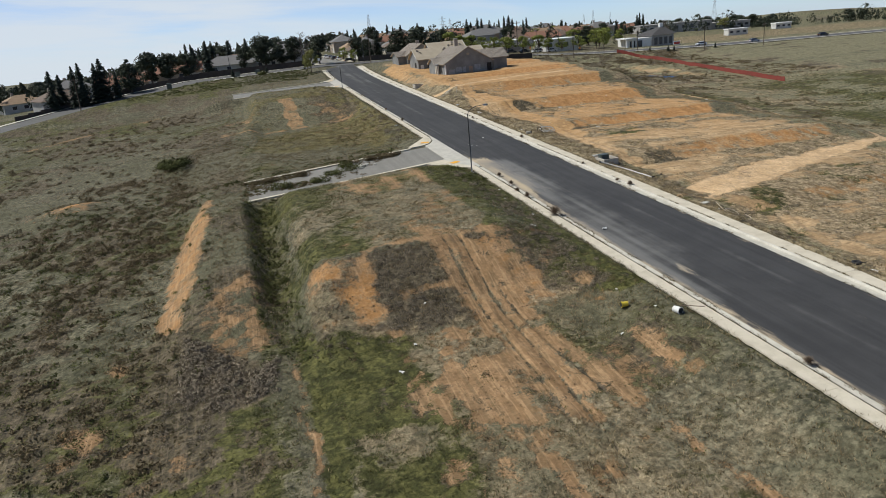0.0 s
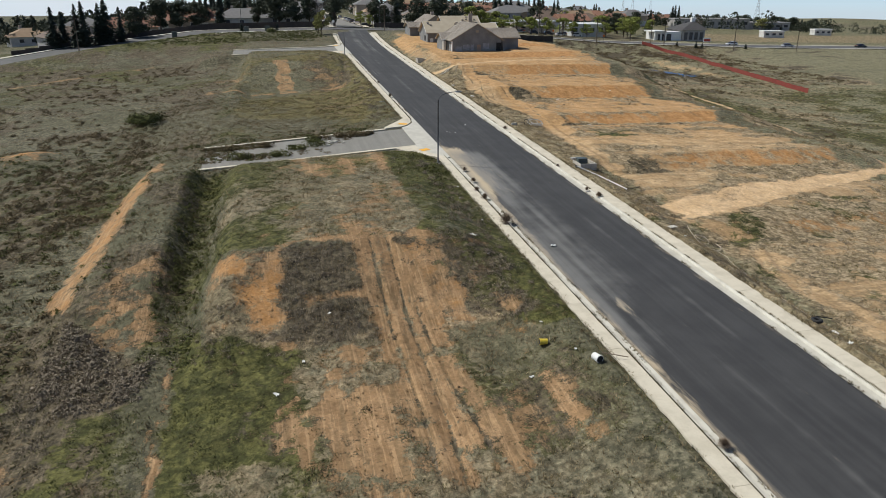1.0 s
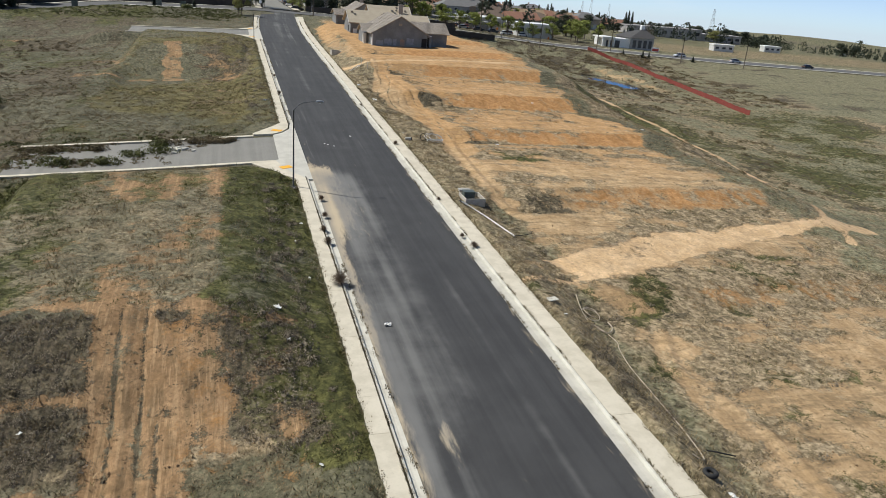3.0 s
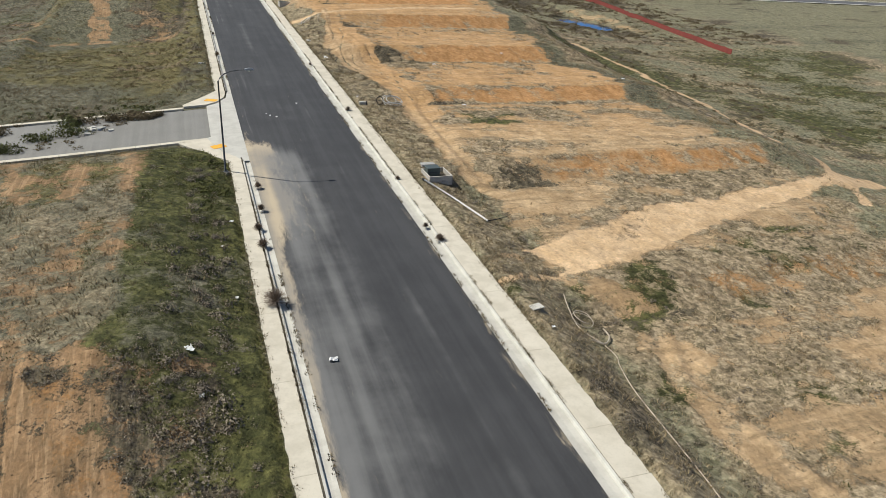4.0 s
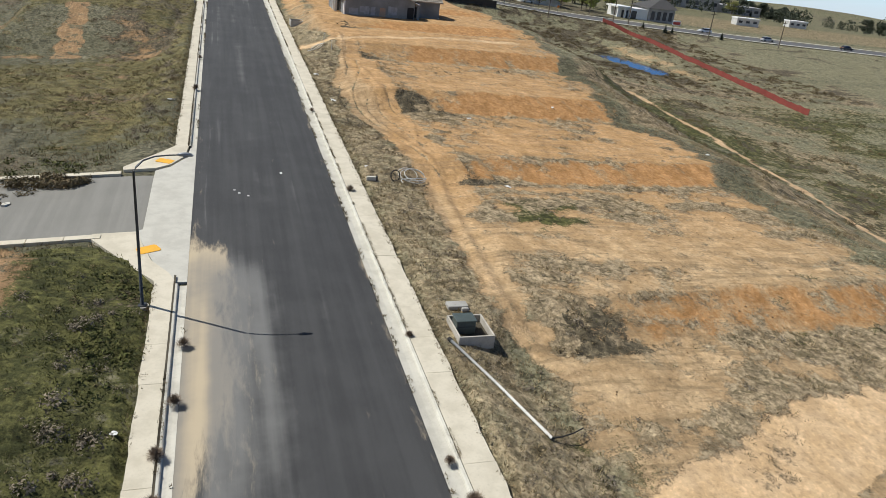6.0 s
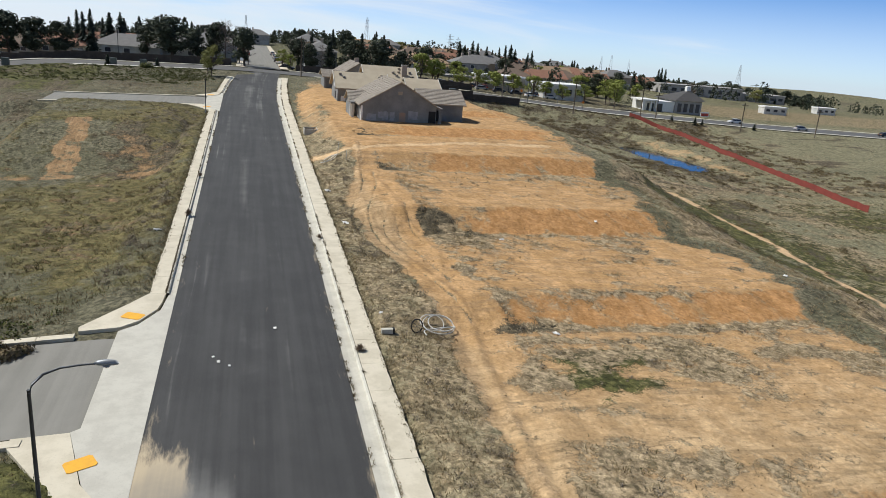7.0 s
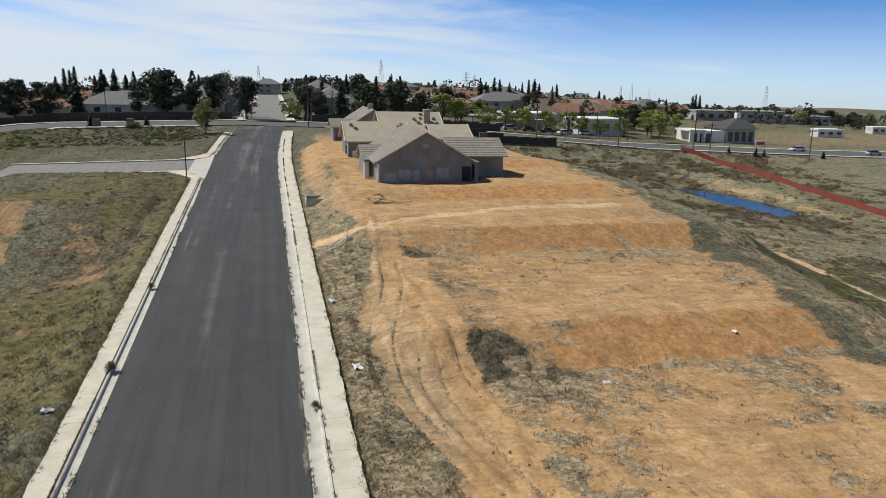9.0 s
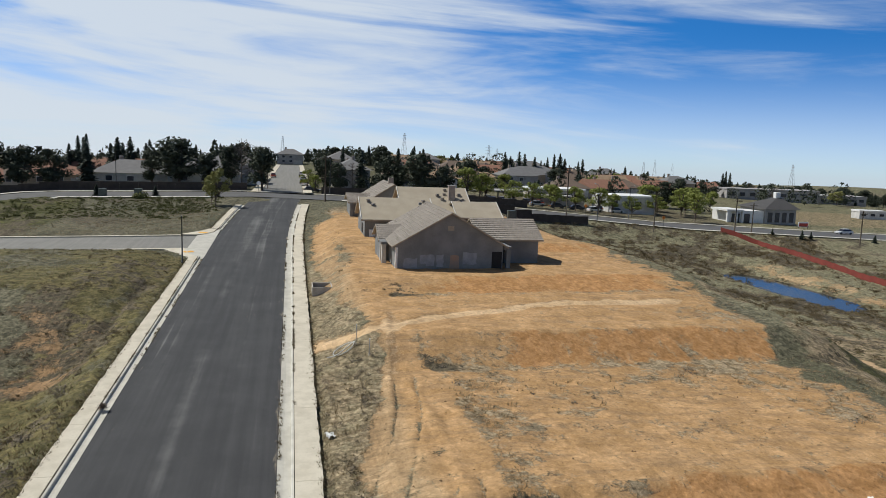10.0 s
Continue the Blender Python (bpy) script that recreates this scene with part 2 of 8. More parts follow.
M_GROUND = make_ground()
M_ASPHALT, M_OLD_ASPHALT = make_asphalt("fresh_asphalt", True), make_asphalt("old_asphalt", False)
M_ROAD_GREY = simple("grey_asphalt", (0.125, 0.121, 0.114), (0.095, 0.092, 0.088), 0.3, rough=0.85)
M_WALK = make_concrete("walk_concrete", (0.62, 0.555, 0.435), (0.53, 0.47, 0.36), 0.05)
M_APRON = make_concrete("apron_concrete", (0.56, 0.53, 0.455), (0.48, 0.45, 0.385))
M_CURB = make_concrete("curb_concrete", (0.60, 0.565, 0.48), (0.49, 0.455, 0.38))
M_GREY_CONC = make_concrete("grey_concrete", (0.42, 0.40, 0.36), (0.33, 0.31, 0.28))
M_CRACK = simple("joint_dirt", (0.05, 0.042, 0.03), (0.09, 0.075, 0.05), 1.5)
M_YELLOW_PAD = simple("yellow_paint", (0.80, 0.41, 0.035), (0.72, 0.36, 0.04), 3.0, rough=0.7)


# ---- mesh helpers ----
class MB:
    """Gathers vertices and faces of one mesh."""

    def __init__(self):
        self.v, self.f, self.mi = [], [], []

    def face(self, *pts, mi=0):
        i = len(self.v)
        self.v += [tuple(p) for p in pts]
        self.f.append(tuple(range(i, i + len(pts))))
        self.mi.append(mi)

    def box(self, x0, x1, y0, y1, z0, z1, mi=0, bevel=0.0, turn=None):
        i = len(self.v)
        b = bevel
        if b:
            ring = [(x0 + b, y0), (x1 - b, y0), (x1, y0 + b), (x1, y1 - b), (x1 - b, y1), (x0 + b, y1), (x0, y1 - b), (x0, y0 + b)]
            top = [(x0 + b, y0 + b), (x1 - b, y0 + b), (x1 - b, y0 + b), (x1 - b, y1 - b), (x1 - b, y1 - b), (x0 + b, y1 - b), (x0 + b, y1 - b), (x0 + b, y0 + b)]
            pts = [(*p, z0) for p in ring] + [(*p, z1 - b) for p in ring] + [(*p, z1) for p in (top[0], top[1], top[3], top[5])]
            fs = [tuple(range(7, -1, -1))] + [(k, (k + 1) % 8, 8 + (k + 1) % 8, 8 + k) for k in range(8)]
            fs += [(8, 9, 17, 16), (9, 10, 17), (10, 11, 18, 17), (11, 12, 18), (12, 13, 19, 18), (13, 14, 19), (14, 15, 16, 19), (15, 8, 16), (16, 17, 18, 19)]
        else:
            pts = [(x, y, z) for z in (z0, z1) for x, y in ((x0, y0), (x1, y0), (x1, y1), (x0, y1))]
            fs = [(3, 2, 1, 0), (4, 5, 6, 7), (0, 1, 5, 4), (1, 2, 6, 5), (2, 3, 7, 6), (3, 0, 4, 7)]
        if turn is not None:
            pts = [tuple(turn @ Vector(p)) for p in pts]
        self.v += pts
        self.f += [tuple(i + k for k in f) for f in fs]
        self.mi += [mi] * len(fs)
        return self

    def tube(self, pts, radii, n=8, mi=0, caps=True):
        pts = [Vector(p) for p in pts]
        if isinstance(radii, (int, float)):
            radii = [radii] * len(pts)
        i0 = len(self.v)
        for k, p in enumerate(pts):
            d = (pts[min(k + 1, len(pts) - 1)] - pts[max(k - 1, 0)]).normalized()
            up = Vector((0, 0, 1)) if abs(d.z) < 0.9 else Vector((1, 0, 0))
            u = d.cross(up).normalized()
            w = u.cross(d)
            for a in range(n):
                t = 2 * math.pi * a / n
                self.v.append(tuple(p + radii[k] * (math.cos(t) * u + math.sin(t) * w)))
        for k in range(len(pts) - 1):
            for a in range(n):
                q = i0 + k * n
                self.f.append((q + a, q + (a + 1) % n, q + n + (a + 1) % n, q + n + a))
                self.mi.append(mi)
        if caps:
            self.f += [tuple(range(i0, i0 + n)), tuple(range(i0 + (len(pts) - 1) * n + n - 1, i0 + (len(pts) - 1) * n - 1, -1))]
            self.mi += [mi, mi]
        return self

    def mesh(self, name, *mats, smooth=False):
        me = bpy.data.meshes.new(name)
        me.from_pydata(self.v, [], self.f)
        for m in mats:
            me.materials.append(m)
        if len(mats) > 1:
            me.polygons.foreach_set("material_index", self.mi)
        if smooth:
            me.polygons.foreach_set("use_smooth", [True] * len(self.f))
        me.update()
        return me


def part(name, mb, material, parent, label="", smooth=False):
    """One mesh object under a thing or a part."""
    me = mb.mesh(name, material, smooth=smooth) if isinstance(mb, MB) else mb
    ob = new(name, me)
    ob.parent = parent
    return tagged(ob, label)


def thing(name, x, y, z, label, category, group="", turn=0.0):
    ob = new(name)
    ob.empty_display_size = 0.3
    ob.matrix_world = pose(x, y, z, 0, 0, turn)
    return tagged(ob, label, category, group)


def solid(name, mb, material, label, category="", group="", kind="", smooth=False):
    ob = new(name, mb.mesh(name, material, smooth=smooth))
    return tagged(ob, label, category, group, kind)


# ---- lie of the land ----
SLOPE = math.tan(radians(2.2))  # the road climbs to the north
RNG = np.random.default_rng(7)
LATTICE = RNG.random((256, 256))


def vnoise(x, y, scale):
    """Smooth value noise, 0 to 1, with features about scale metres across."""
    u, v = np.asarray(x) / scale + 1000.0, np.asarray(y) / scale + 1000.0
    i, j = np.floor(u).astype(int), np.floor(v).astype(int)
    a, b = u - i, v - j
    a, b = a * a * (3 - 2 * a), b * b * (3 - 2 * b)
    at = lambda p, q: LATTICE[p % 256, q % 256]
    return (at(i, j) * (1 - a) + at(i + 1, j) * a) * (1 - b) + (at(i, j + 1) * (1 - a) + at(i + 1, j + 1) * a) * b


def step(v, lo, hi):
    k = np.clip((np.asarray(v, float) - lo) / (hi - lo), 0, 1)
    return k * k * (3 - 2 * k)


ROAD_SHIFT = lambda y: 1.9 * (np.clip(np.asarray(y, float) - 105, 0, None) / 55) ** 2 * (np.asarray(y) < 400)
MAIN_X = [-600, -230, -150, -91, -68, -42, -3, 40, 100, 160, 300, 700]
MAIN_Y = [-120, 30, 88, 126, 152, 171, 178, 179, 178, 175, 166, 140]
MAIN_Z = [-9, -6, -2.5, 1.0, 4.0, 6.3, 6.75, 5.6, 1.2, -0.8, -3.0, -10]
main_y = lambda x: np.interp(x, MAIN_X, MAIN_Y)
main_z = lambda x: np.interp(x, MAIN_X, MAIN_Z)

PAD_E = ([-200, -60, -24.2, -20.6, -4.9, -0.9, 18.8, 22.7, 38.8, 43.2, 61.8, 65.6, 79.0, 83.8, 100, 104.5, 150],
         [-9.0, -4.0, -2.9, -2.1, -0.95, 0.25, 0.35, 1.35, 1.45, 3.0, 3.05, 4.65, 4.7, 5.45, 5.45, 6.1, 6.9])
PAD_W = ([-200, -60, -36.8, -33.5, -28.0, -26.2, 4, 6.5, 20.5, 66, 70, 82, 86, 103, 110, 121, 150, 170],
         [-9.0, -4.3, -2.6, -1.8, 0.55, 0.9, 0.75, 0.2, 0.1, 0.0, 0.2, 3.9, 4.8, 5.1, 4.3, 4.5, 5.6, 6.4])
SIDE_STREETS = [(8.5, 19.0), (110.5, 121.0)]


def near_line(x, y, pts, w):
    """1 on a line through pts, falling off over w metres."""
    d = np.full(np.shape(x), 1e9)
    for (ax, ay), (bx, by) in zip(pts[:-1], pts[1:]):
        k = np.clip(((x - ax) * (bx - ax) + (y - ay) * (by - ay)) / ((bx - ax) ** 2 + (by - ay) ** 2), 0, 1)
        d = np.minimum(d, (x - ax - k * (bx - ax)) ** 2 + (y - ay - k * (by - ay)) ** 2)
    return np.exp(-d / (w * w))


def land(x, y):
    """The ground's height."""
    x, y = np.asarray(x, float), np.asarray(y, float)
    xs = x - ROAD_SHIFT(np.minimum(y, 170))
    road = SLOPE * np.clip(y, -400, 172)
    wander = 0.6 * (vnoise(x, y, 9) - 0.5)
    # east lots and the low field beyond them
    yy = y - 0.06 * (x - 16) + wander
    pe = np.interp(yy, *PAD_E) - 0.025 * np.clip(x - 16, 0, 40) * (1 - step(y, 60, 85))
    fe = road + np.interp(x, [40, 52, 60, 75, 90, 130, 400], [-2.4, -3.6, -4.6, -6.0, -7.0, -7.6, -9])
    fe = fe + 0.35 * (vnoise(x, y, 14) - 0.5) + 0.25 * (vnoise(x + 50, y, 5) - 0.5)
    edge = 45 + 2.5 * (vnoise(x * 0 + 3, y, 12) - 0.5) + 3.5 * step(y, 50, 75) - 6 * step(y, 98, 115)
    east = pe + (fe - pe) * step(x, edge, edge + 15)
    # the pond lies in a hollow
    pd = ((x - 89.3) / 5.0) ** 2 + ((y - 119) / 17.0) ** 2 + 0.5 * (vnoise(x, y, 6) - 0.5)
    east = np.where(pd < 4, np.minimum(east, -4.25 + 0.62 * pd), east)
    kx = step(xs, 7.3, 11.5 + 2.0 * vnoise(x * 0, y, 8))
    east = road + 0.1 + (east - road - 0.1) * kx
    # west lots, swale, berm and the low field
    yw = y + wander
    pw = np.interp(yw, *PAD_W) - 0.045 * np.clip(-x - 14, 0, 30) * (1 - step(y, 85, 110))
    bank = step(-xs, 7.2, 13.2)
    west = road + 0.1 + (pw - road - 0.1) * bank
    fall = 1 - 0.8 * step(y, 95, 150)
    fw = road + np.interp(-x, [26, 34, 42, 60, 90, 200, 500], [-0.9, -2.4, -3.4, -4.4, -5.4, -6.5, -8]) * fall
    fw = fw + 0.5 * (vnoise(x, y, 17) - 0.5) + 0.2 * (vnoise(x, y + 40, 5) - 0.5)
    west = west + (fw - west) * step(-x, 28.8, 32.5)
    along = step(y, -35, -21) * (1 - step(y, 5, 14))
    swale = np.exp(-(((x + 32.0) / 1.5) ** 2)) * (1 - step(y, 3, 10)) * step(y, -90, -60)
    berm = (step(-x, 32.8, 35.2) - step(-x, 38.6, 42.6 + 0.06 * np.clip(-y, 0, 20))) * along
    west = west - 0.45 * swale + 1.9 * berm
    west = west + 1.1 * np.exp(-(((x + 58) / 5) ** 2) - ((y - 26) / 3.5) ** 2)
    west = west + 1.2 * np.exp(-(((x + 45) / 2.6) ** 2) - ((y - 43.5) / 2.8) ** 2)
    west = west - 0.35 * near_line(x, y, [(-10.2, 70), (-9.6, 80), (-8.9, 90)], 0.5)
    for y0, y1 in SIDE_STREETS:
        sz = road + np.interp(-x, [5, 9, 20, 34, 60], [0.0, -0.1, -0.9, -1.8, -3.2]) * (1 if y0 < 50 else 0.35)
        k = step(y, y0 - 3.6, y0 - 1.4) * (1 - step(y, y1 + 1.4, y1 + 3.6)) * (1 - step(-x, 36, 46))
        west = west + (sz - west) * k * step(-xs, 5.2, 7.5)
    z = np.where(x > 0, east, west)
    z = np.where(np.abs(xs) < 7.3, road, z)
    # the cross road and the town beyond
    my, mz = main_y(x), main_z(x)
    dy = np.clip(y - my, 0, 5000)
    out = np.clip(np.hypot(x, y) - 420, 0, 6000)
    far = mz + np.interp(dy, [0, 20, 60, 150, 300, 500], [0, 0.2, 0.9, 4.2, 6.6, 5.5]) * np.exp(-(((x - 112) / 95) ** 2))
    far = far + 1.2 * (vnoise(x, y, 60) - 0.5) * step(dy, 12, 60) - out * (0.024 + 0.006 * step(x, -100, 500)) - 0.012 * np.clip(dy - 60, 0, 300) * (1 - step(x, -20, 40))
    far = far + 20 * np.exp(-(((x - 1050) / 330) ** 2) - ((y - 1120) / 200) ** 2) + 8 * np.exp(-(((x - 620) / 200) ** 2) - ((y - 1250) / 160) ** 2)
    bed = (1 - step(np.abs(x - 3.9), 8, 14)) * step(y, 183, 190) * (1 - step(y, 412, 425))
    far = far + (6.25 - far) * bed
    k = step(y - my, -19, -9)
    z = z + (far - z) * k
    return z


def blob(x, y, cx, cy, rx, ry, turn=0.0):
    c, s = math.cos(turn), math.sin(turn)
    u, v = (x - cx) * c + (y - cy) * s, (y - cy) * c - (x - cx) * s
    return np.exp(-((u / rx) ** 2) - (v / ry) ** 2)


def patch(x, y, pts, soft=0.5):
    """1 inside the outline pts, 0 outside, fading over soft metres to each side."""
    out = np.zeros(np.shape(x))
    px, py = [p[0] for p in pts], [p[1] for p in pts]
    near = (x > min(px) - soft) & (x < max(px) + soft) & (y > min(py) - soft) & (y < max(py) + soft)
    if not near.any():
        return out
    u, v = x[near], y[near]
    d, inside = np.full(u.shape, 1e9), np.zeros(u.shape, bool)
    for (ax, ay), (bx, by) in zip(pts, pts[1:] + pts[:1]):
        k = np.clip(((u - ax) * (bx - ax) + (v - ay) * (by - ay)) / ((bx - ax) ** 2 + (by - ay) ** 2), 0, 1)
        d = np.minimum(d, np.hypot(u - ax - k * (bx - ax), v - ay - k * (by - ay)))
        if ay != by:
            inside ^= ((ay > v) != (by > v)) & (u < ax + (bx - ax) * (v - ay) / (by - ay))
    out[near] = step(np.where(inside, d, -d), -soft, soft)
    return out


TRACK_E = [(13.2, 72), (12.4, 64), (11.4, 55), (10.4, 48), (10.5, 40), (11.7, 33), (13, 27), (14, 21), (13, 14), (12.4, 6), (11.8, -0.4), (12.5, -4.5), (14.2, -7.2), (17.5, -9.8)]
SPUR_E = [(13.2, 57), (13.6, 50), (13.4, 44), (14.2, 38), (14.9, 33), (13.6, 27)]
LOOP_E = [(7.2, 68.9), (12, 67.2), (15, 69), (19.7, 71.4), (31, 75.7), (42, 76)]
TRACK_S = [(13, -15), (15.5, -21.6), (16.7, -25.5), (15.2, -28.5), (14.3, -31), (15, -34), (15.8, -37.6), (15.5, -45), (14, -62)]
TRAIL_E = [(47, -12), (52, -3), (56.3, 6), (59.1, 18), (60.8, 31), (63, 49), (64, 68), (66, 90)]
RUTS = [
    [(12.2, 60), (11.6, 54), (10.7, 50), (9.5, 46.4), (9.0, 43.5), (8.8, 40.4), (9.0, 38), (10.2, 33), (11.6, 27.5)],
    [(13.6, 60), (13.0, 53.3), (11.7, 48), (10.6, 44.1), (10.3, 41.1), (10.3, 39), (10.6, 35.9), (11.7, 31), (13.0, 25), (14.0, 20)],
    [(13.0, 43.8), (12.0, 41.7), (11.5, 40.2), (11.3, 38.4), (11.6, 35), (12.6, 30)],
    [(14.2, 45), (14.0, 41.4), (13.9, 39.4), (14.2, 37)],
    [(12.8, 41.5), (12.6, 38.8), (12.5, 36.8), (13.2, 32), (14.2, 26)],
    [(-18.8, -26), (-18.6, -36), (-18.4, -46), (-19.0, -58), (-19.2, -72)],
    [(-17.5, -26), (-17.3, -37), (-17.2, -46), (-17.7, -58), (-18, -72)],
    [(-16.6, -34), (-16.2, -42), (-15.4, -50)],
]
CUT_FACE = [(-39.6, 15), (-38.7, 14), (-38.9, -5.5), (-39.7, -13), (-40.4, -22), (-40.8, -26.2), (-42.8, -24), (-42.9, -20), (-42.5, -11.6), (-41.4, 0), (-40.2, 11)]
BERM_NOSE = [(-40, -27.2), (-37.2, -22), (-35, -20.5), (-33.2, -31.5), (-36, -33.6)]
FACE_ORANGE = [(-30.6, -26.4), (-28, -26.5), (-27.8, -29.2), (-30.3, -28.6)]
FACE_ORANGE_LOW = [(-28.9, -29.6), (-26.9, -28.6), (-25.8, -27.0), (-25.3, -30.5), (-25.4, -33.8), (-26.7, -35.0), (-28.0, -33.3)]
FACE_DARK = [(-25.5, -26.9), (-21.9, -26.6), (-21.2, -28.6), (-19.9, -31.6), (-19.6, -36.2), (-22.8, -35.6), (-26.3, -35.4), (-25.3, -33.6)]
FACE_TRACK = [(-20.1, -26.2), (-17.0, -26.6), (-16.9, -31.9), (-16.3, -37.1), (-15.6, -43), (-17.5, -47), (-19, -42), (-19.0, -36.5), (-20.3, -31.6)]
FACE_EAST = [(-16.4, -27.4), (-14.8, -27.0), (-12.2, -33.2), (-9.6, -37.4), (-9.7, -40.7), (-12.4, -39.4), (-16.0, -37.4)]
LOW_GREEN = [(-31.2, -33.6), (-27.6, -35.3), (-25.4, -37.5), (-26.3, -40), (-28, -42.2), (-30.8, -41)]
LOW_SOIL = [(-25.3, -39.5), (-23.1, -38.6), (-20.7, -41.2), (-18.1, -39.6), (-15.6, -42.2), (-15.9, -45), (-17.6, -50), (-18.5, -58), (-22.5, -60), (-21.8, -48.1), (-24.7, -42.6)]
LOW_OLIVE = [(-30.6, -38), (-25.4, -37.0), (-24.6, -41), (-24.2, -47), (-25.4, -56), (-30.8, -56)]
SHRUBS = [(-40.3, -28.5), (-36.4, -33.4), (-33.6, -34.8), (-34.0, -38.4), (-37.4, -39.2), (-40.4, -36.2)]
SOUTH_TRACK = [(14.4, -25.5), (16.6, -26.6), (17.1, -29.2), (15.0, -31.2), (15.9, -34.4), (16.2, -38.4), (16.6, -48), (13.6, -48), (13.4, -38.5), (13.0, -33.6), (13.4, -28.4)]
SOUTH_SOIL = [(17.3, -25.4), (23.0, -25.3), (30.1, -23.8), (44, -21.5), (44, -33), (34, -34), (27.3, -31.5), (25.4, -28.6), (20.4, -27.2)]
SOUTH_GREEN = [(20.0, -16.4), (21.6, -18.7), (19.4, -23.3), (15.2, -25.0), (14.2, -22.5), (17.0, -19.4)]
VERGE_WEEDS = [(7.2, -21.8), (13.2, -20.3), (13.7, -23.7), (13.0, -27.2), (11.7, -35.4), (9.5, -46), (7.0, -46)]
FOOT_WEEDS = [(14.6, 42.6), (17.4, 42.6), (18.2, 38.9), (21.5, 37.6), (20.5, 34), (16.6, 35.2), (14.6, 38.2)]
TRACK_FAN = [(14.2, 62), (11.4, 58), (9.9, 52), (9.1, 46), (9.3, 40.5), (9.5, 36), (10.2, 31), (11.2, 26), (12.2, 22), (13, 18.5), (12, 12), (15.2, 14), (16.2, 20), (16.0, 25), (15.3, 29), (14.5, 33), (13.6, 35.5), (14.4, 39), (14.6, 45), (14.8, 52), (16, 60)]
DITCH_W = [(-96, 84), (-84.4, 93), (-72.6, 103.6), (-59, 113), (-48, 118)]
SCARPS = ((-24.2, -20.6, 0.38), (-4.9, -0.9, 0.55), (18.8, 22.7, 0.74), (38.8, 43.2, 1.0), (61.8, 65.6, 0.95), (79.0, 83.8, 1.1), (100, 104.5, 0.8))


def masks(x, y):
    """How much of each ground cover lies at a place, 0 to 1."""
    x, y = np.asarray(x, float), np.asarray(y, float)
    calm = step(np.abs(x), 7.0, 11.0)
    wx = 2.0 * (vnoise(x + 7, y, 4.5) - 0.5) + 1.5 * (vnoise(x, y + 5, 1.7) - 0.5) + 1.2 * (vnoise(x, y, 0.8) - 0.5)
    wy = 2.4 * (vnoise(x, y + 61, 4.5) - 0.5) + 1.5 * (vnoise(x + 17, y, 1.7) - 0.5) + 1.2 * (vnoise(x + 3, y, 0.8) - 0.5)
    xc, yc = x + 0.35 * wx * calm, y + 0.35 * wy * calm
    xf, yf = x, y
    x, y = x + 0.6 * wx * calm, y + 0.6 * wy * calm
    n2, n4, n9, n20 = vnoise(x, y + 13, 2), vnoise(x, y, 4), vnoise(x + 31, y, 9), vnoise(x, y + 77, 20)
    n1 = vnoise(xf + 5, yf, 1.0) - 0.5
    broad = 0.9 * (n9 - 0.5) + 0.8 * (n4 - 0.5) + 0.7 * (n2 - 0.5) + 0.45 * n1
    streak = vnoise(xf * 1.0 + 0.08 * yf, yf * 0.10, 1.1) - 0.5 + 0.8 * (vnoise(xf + 0.1 * yf, yf * 0.14 + 30, 2.4) - 0.5)
    rows = vnoise(xf * 0.14, yf + 0.05 * xf, 1.0) - 0.5 + 0.9 * (vnoise(xf * 0.2 + 40, yf, 2.6) - 0.5)
    on = lambda v, a, b, s=1.5: step(v, a - s, a + s) * (1 - step(v, b - s, b + s))
    area = lambda pts, soft=0.5: patch(xc, yc, pts, soft)
    yy = yf - 0.06 * (xf - 16) + 0.6 * (vnoise(xf, yf, 9) - 0.5)
    rim = 45.5 + 2.5 * (vnoise(xf * 0 + 3, yf, 12) - 0.5) + 1.5 * step(y, 50, 75) - 2.5 * on(y, 38, 48, 3)
    lots = step(x, 10.6, 13.6) * (1 - step(x + 5.0 * (n2 - 0.5) + 4 * (n4 - 0.5), rim - 3.5, rim + 1.5)) * (1 - step(y, 140, 158))
    # --- east lots: soil and stubble in rows, orange cut faces, weeds on their western ends
    level = np.interp(yy, [-60, -26, -20, -12, -8, -3, 0, 12, 18, 23, 30, 36, 43, 50, 60, 65, 74, 78, 84, 140],
                      [0.32, 0.42, 0.46, 0.48, 0.44, 0.52, 0.66, 0.58, 0.52, 0.78, 0.76, 0.62, 0.88, 0.88, 0.74, 0.86, 0.90, 0.66, 0.88, 0.88])
    soil = lots * (level + 0.75 * broad * (1 - 0.35 * step(y, 40, 70)) + 0.75 * rows * (1 - 0.75 * step(y, 15, 45)))
    soil += lots * (0.5 * blob(xf, yf, 35, 31, 9, 5) + 0.35 * blob(xf, yf, 33, 52, 10, 5) + 0.4 * blob(xf, yf, 33, 7, 9, 3.5))
    soil -= 0.20 * lots * on(x, 13, 20, 2) * on(y, -4, 62, 3) * (0.3 + n9) + 0.5 * lots * area(FOOT_WEEDS, 0.8)
    scarp = sum(k * on(yy + 0.7 * n1 + 0.8 * (n2 - 0.5), p, q, 0.9) for p, q, k in SCARPS)
    # toe: a darker line along the foot of each scarp
    toe = sum(on(yy, p - 1.1, p + 0.1, 0.35) for p, q, k in SCARPS)
    runs = vnoise(xf * 1.0 + 0.3 * yf, yf * 0.15, 0.8) - 0.5
    reach = step(xf + 5 * (n4 - 0.5) + 4 * (n2 - 0.5), 16.0, 23.5)
    clay = lots * scarp * reach * (0.92 + 0.9 * runs + 0.45 * (n4 - 0.5) + 0.3 * (n9 - 0.5))
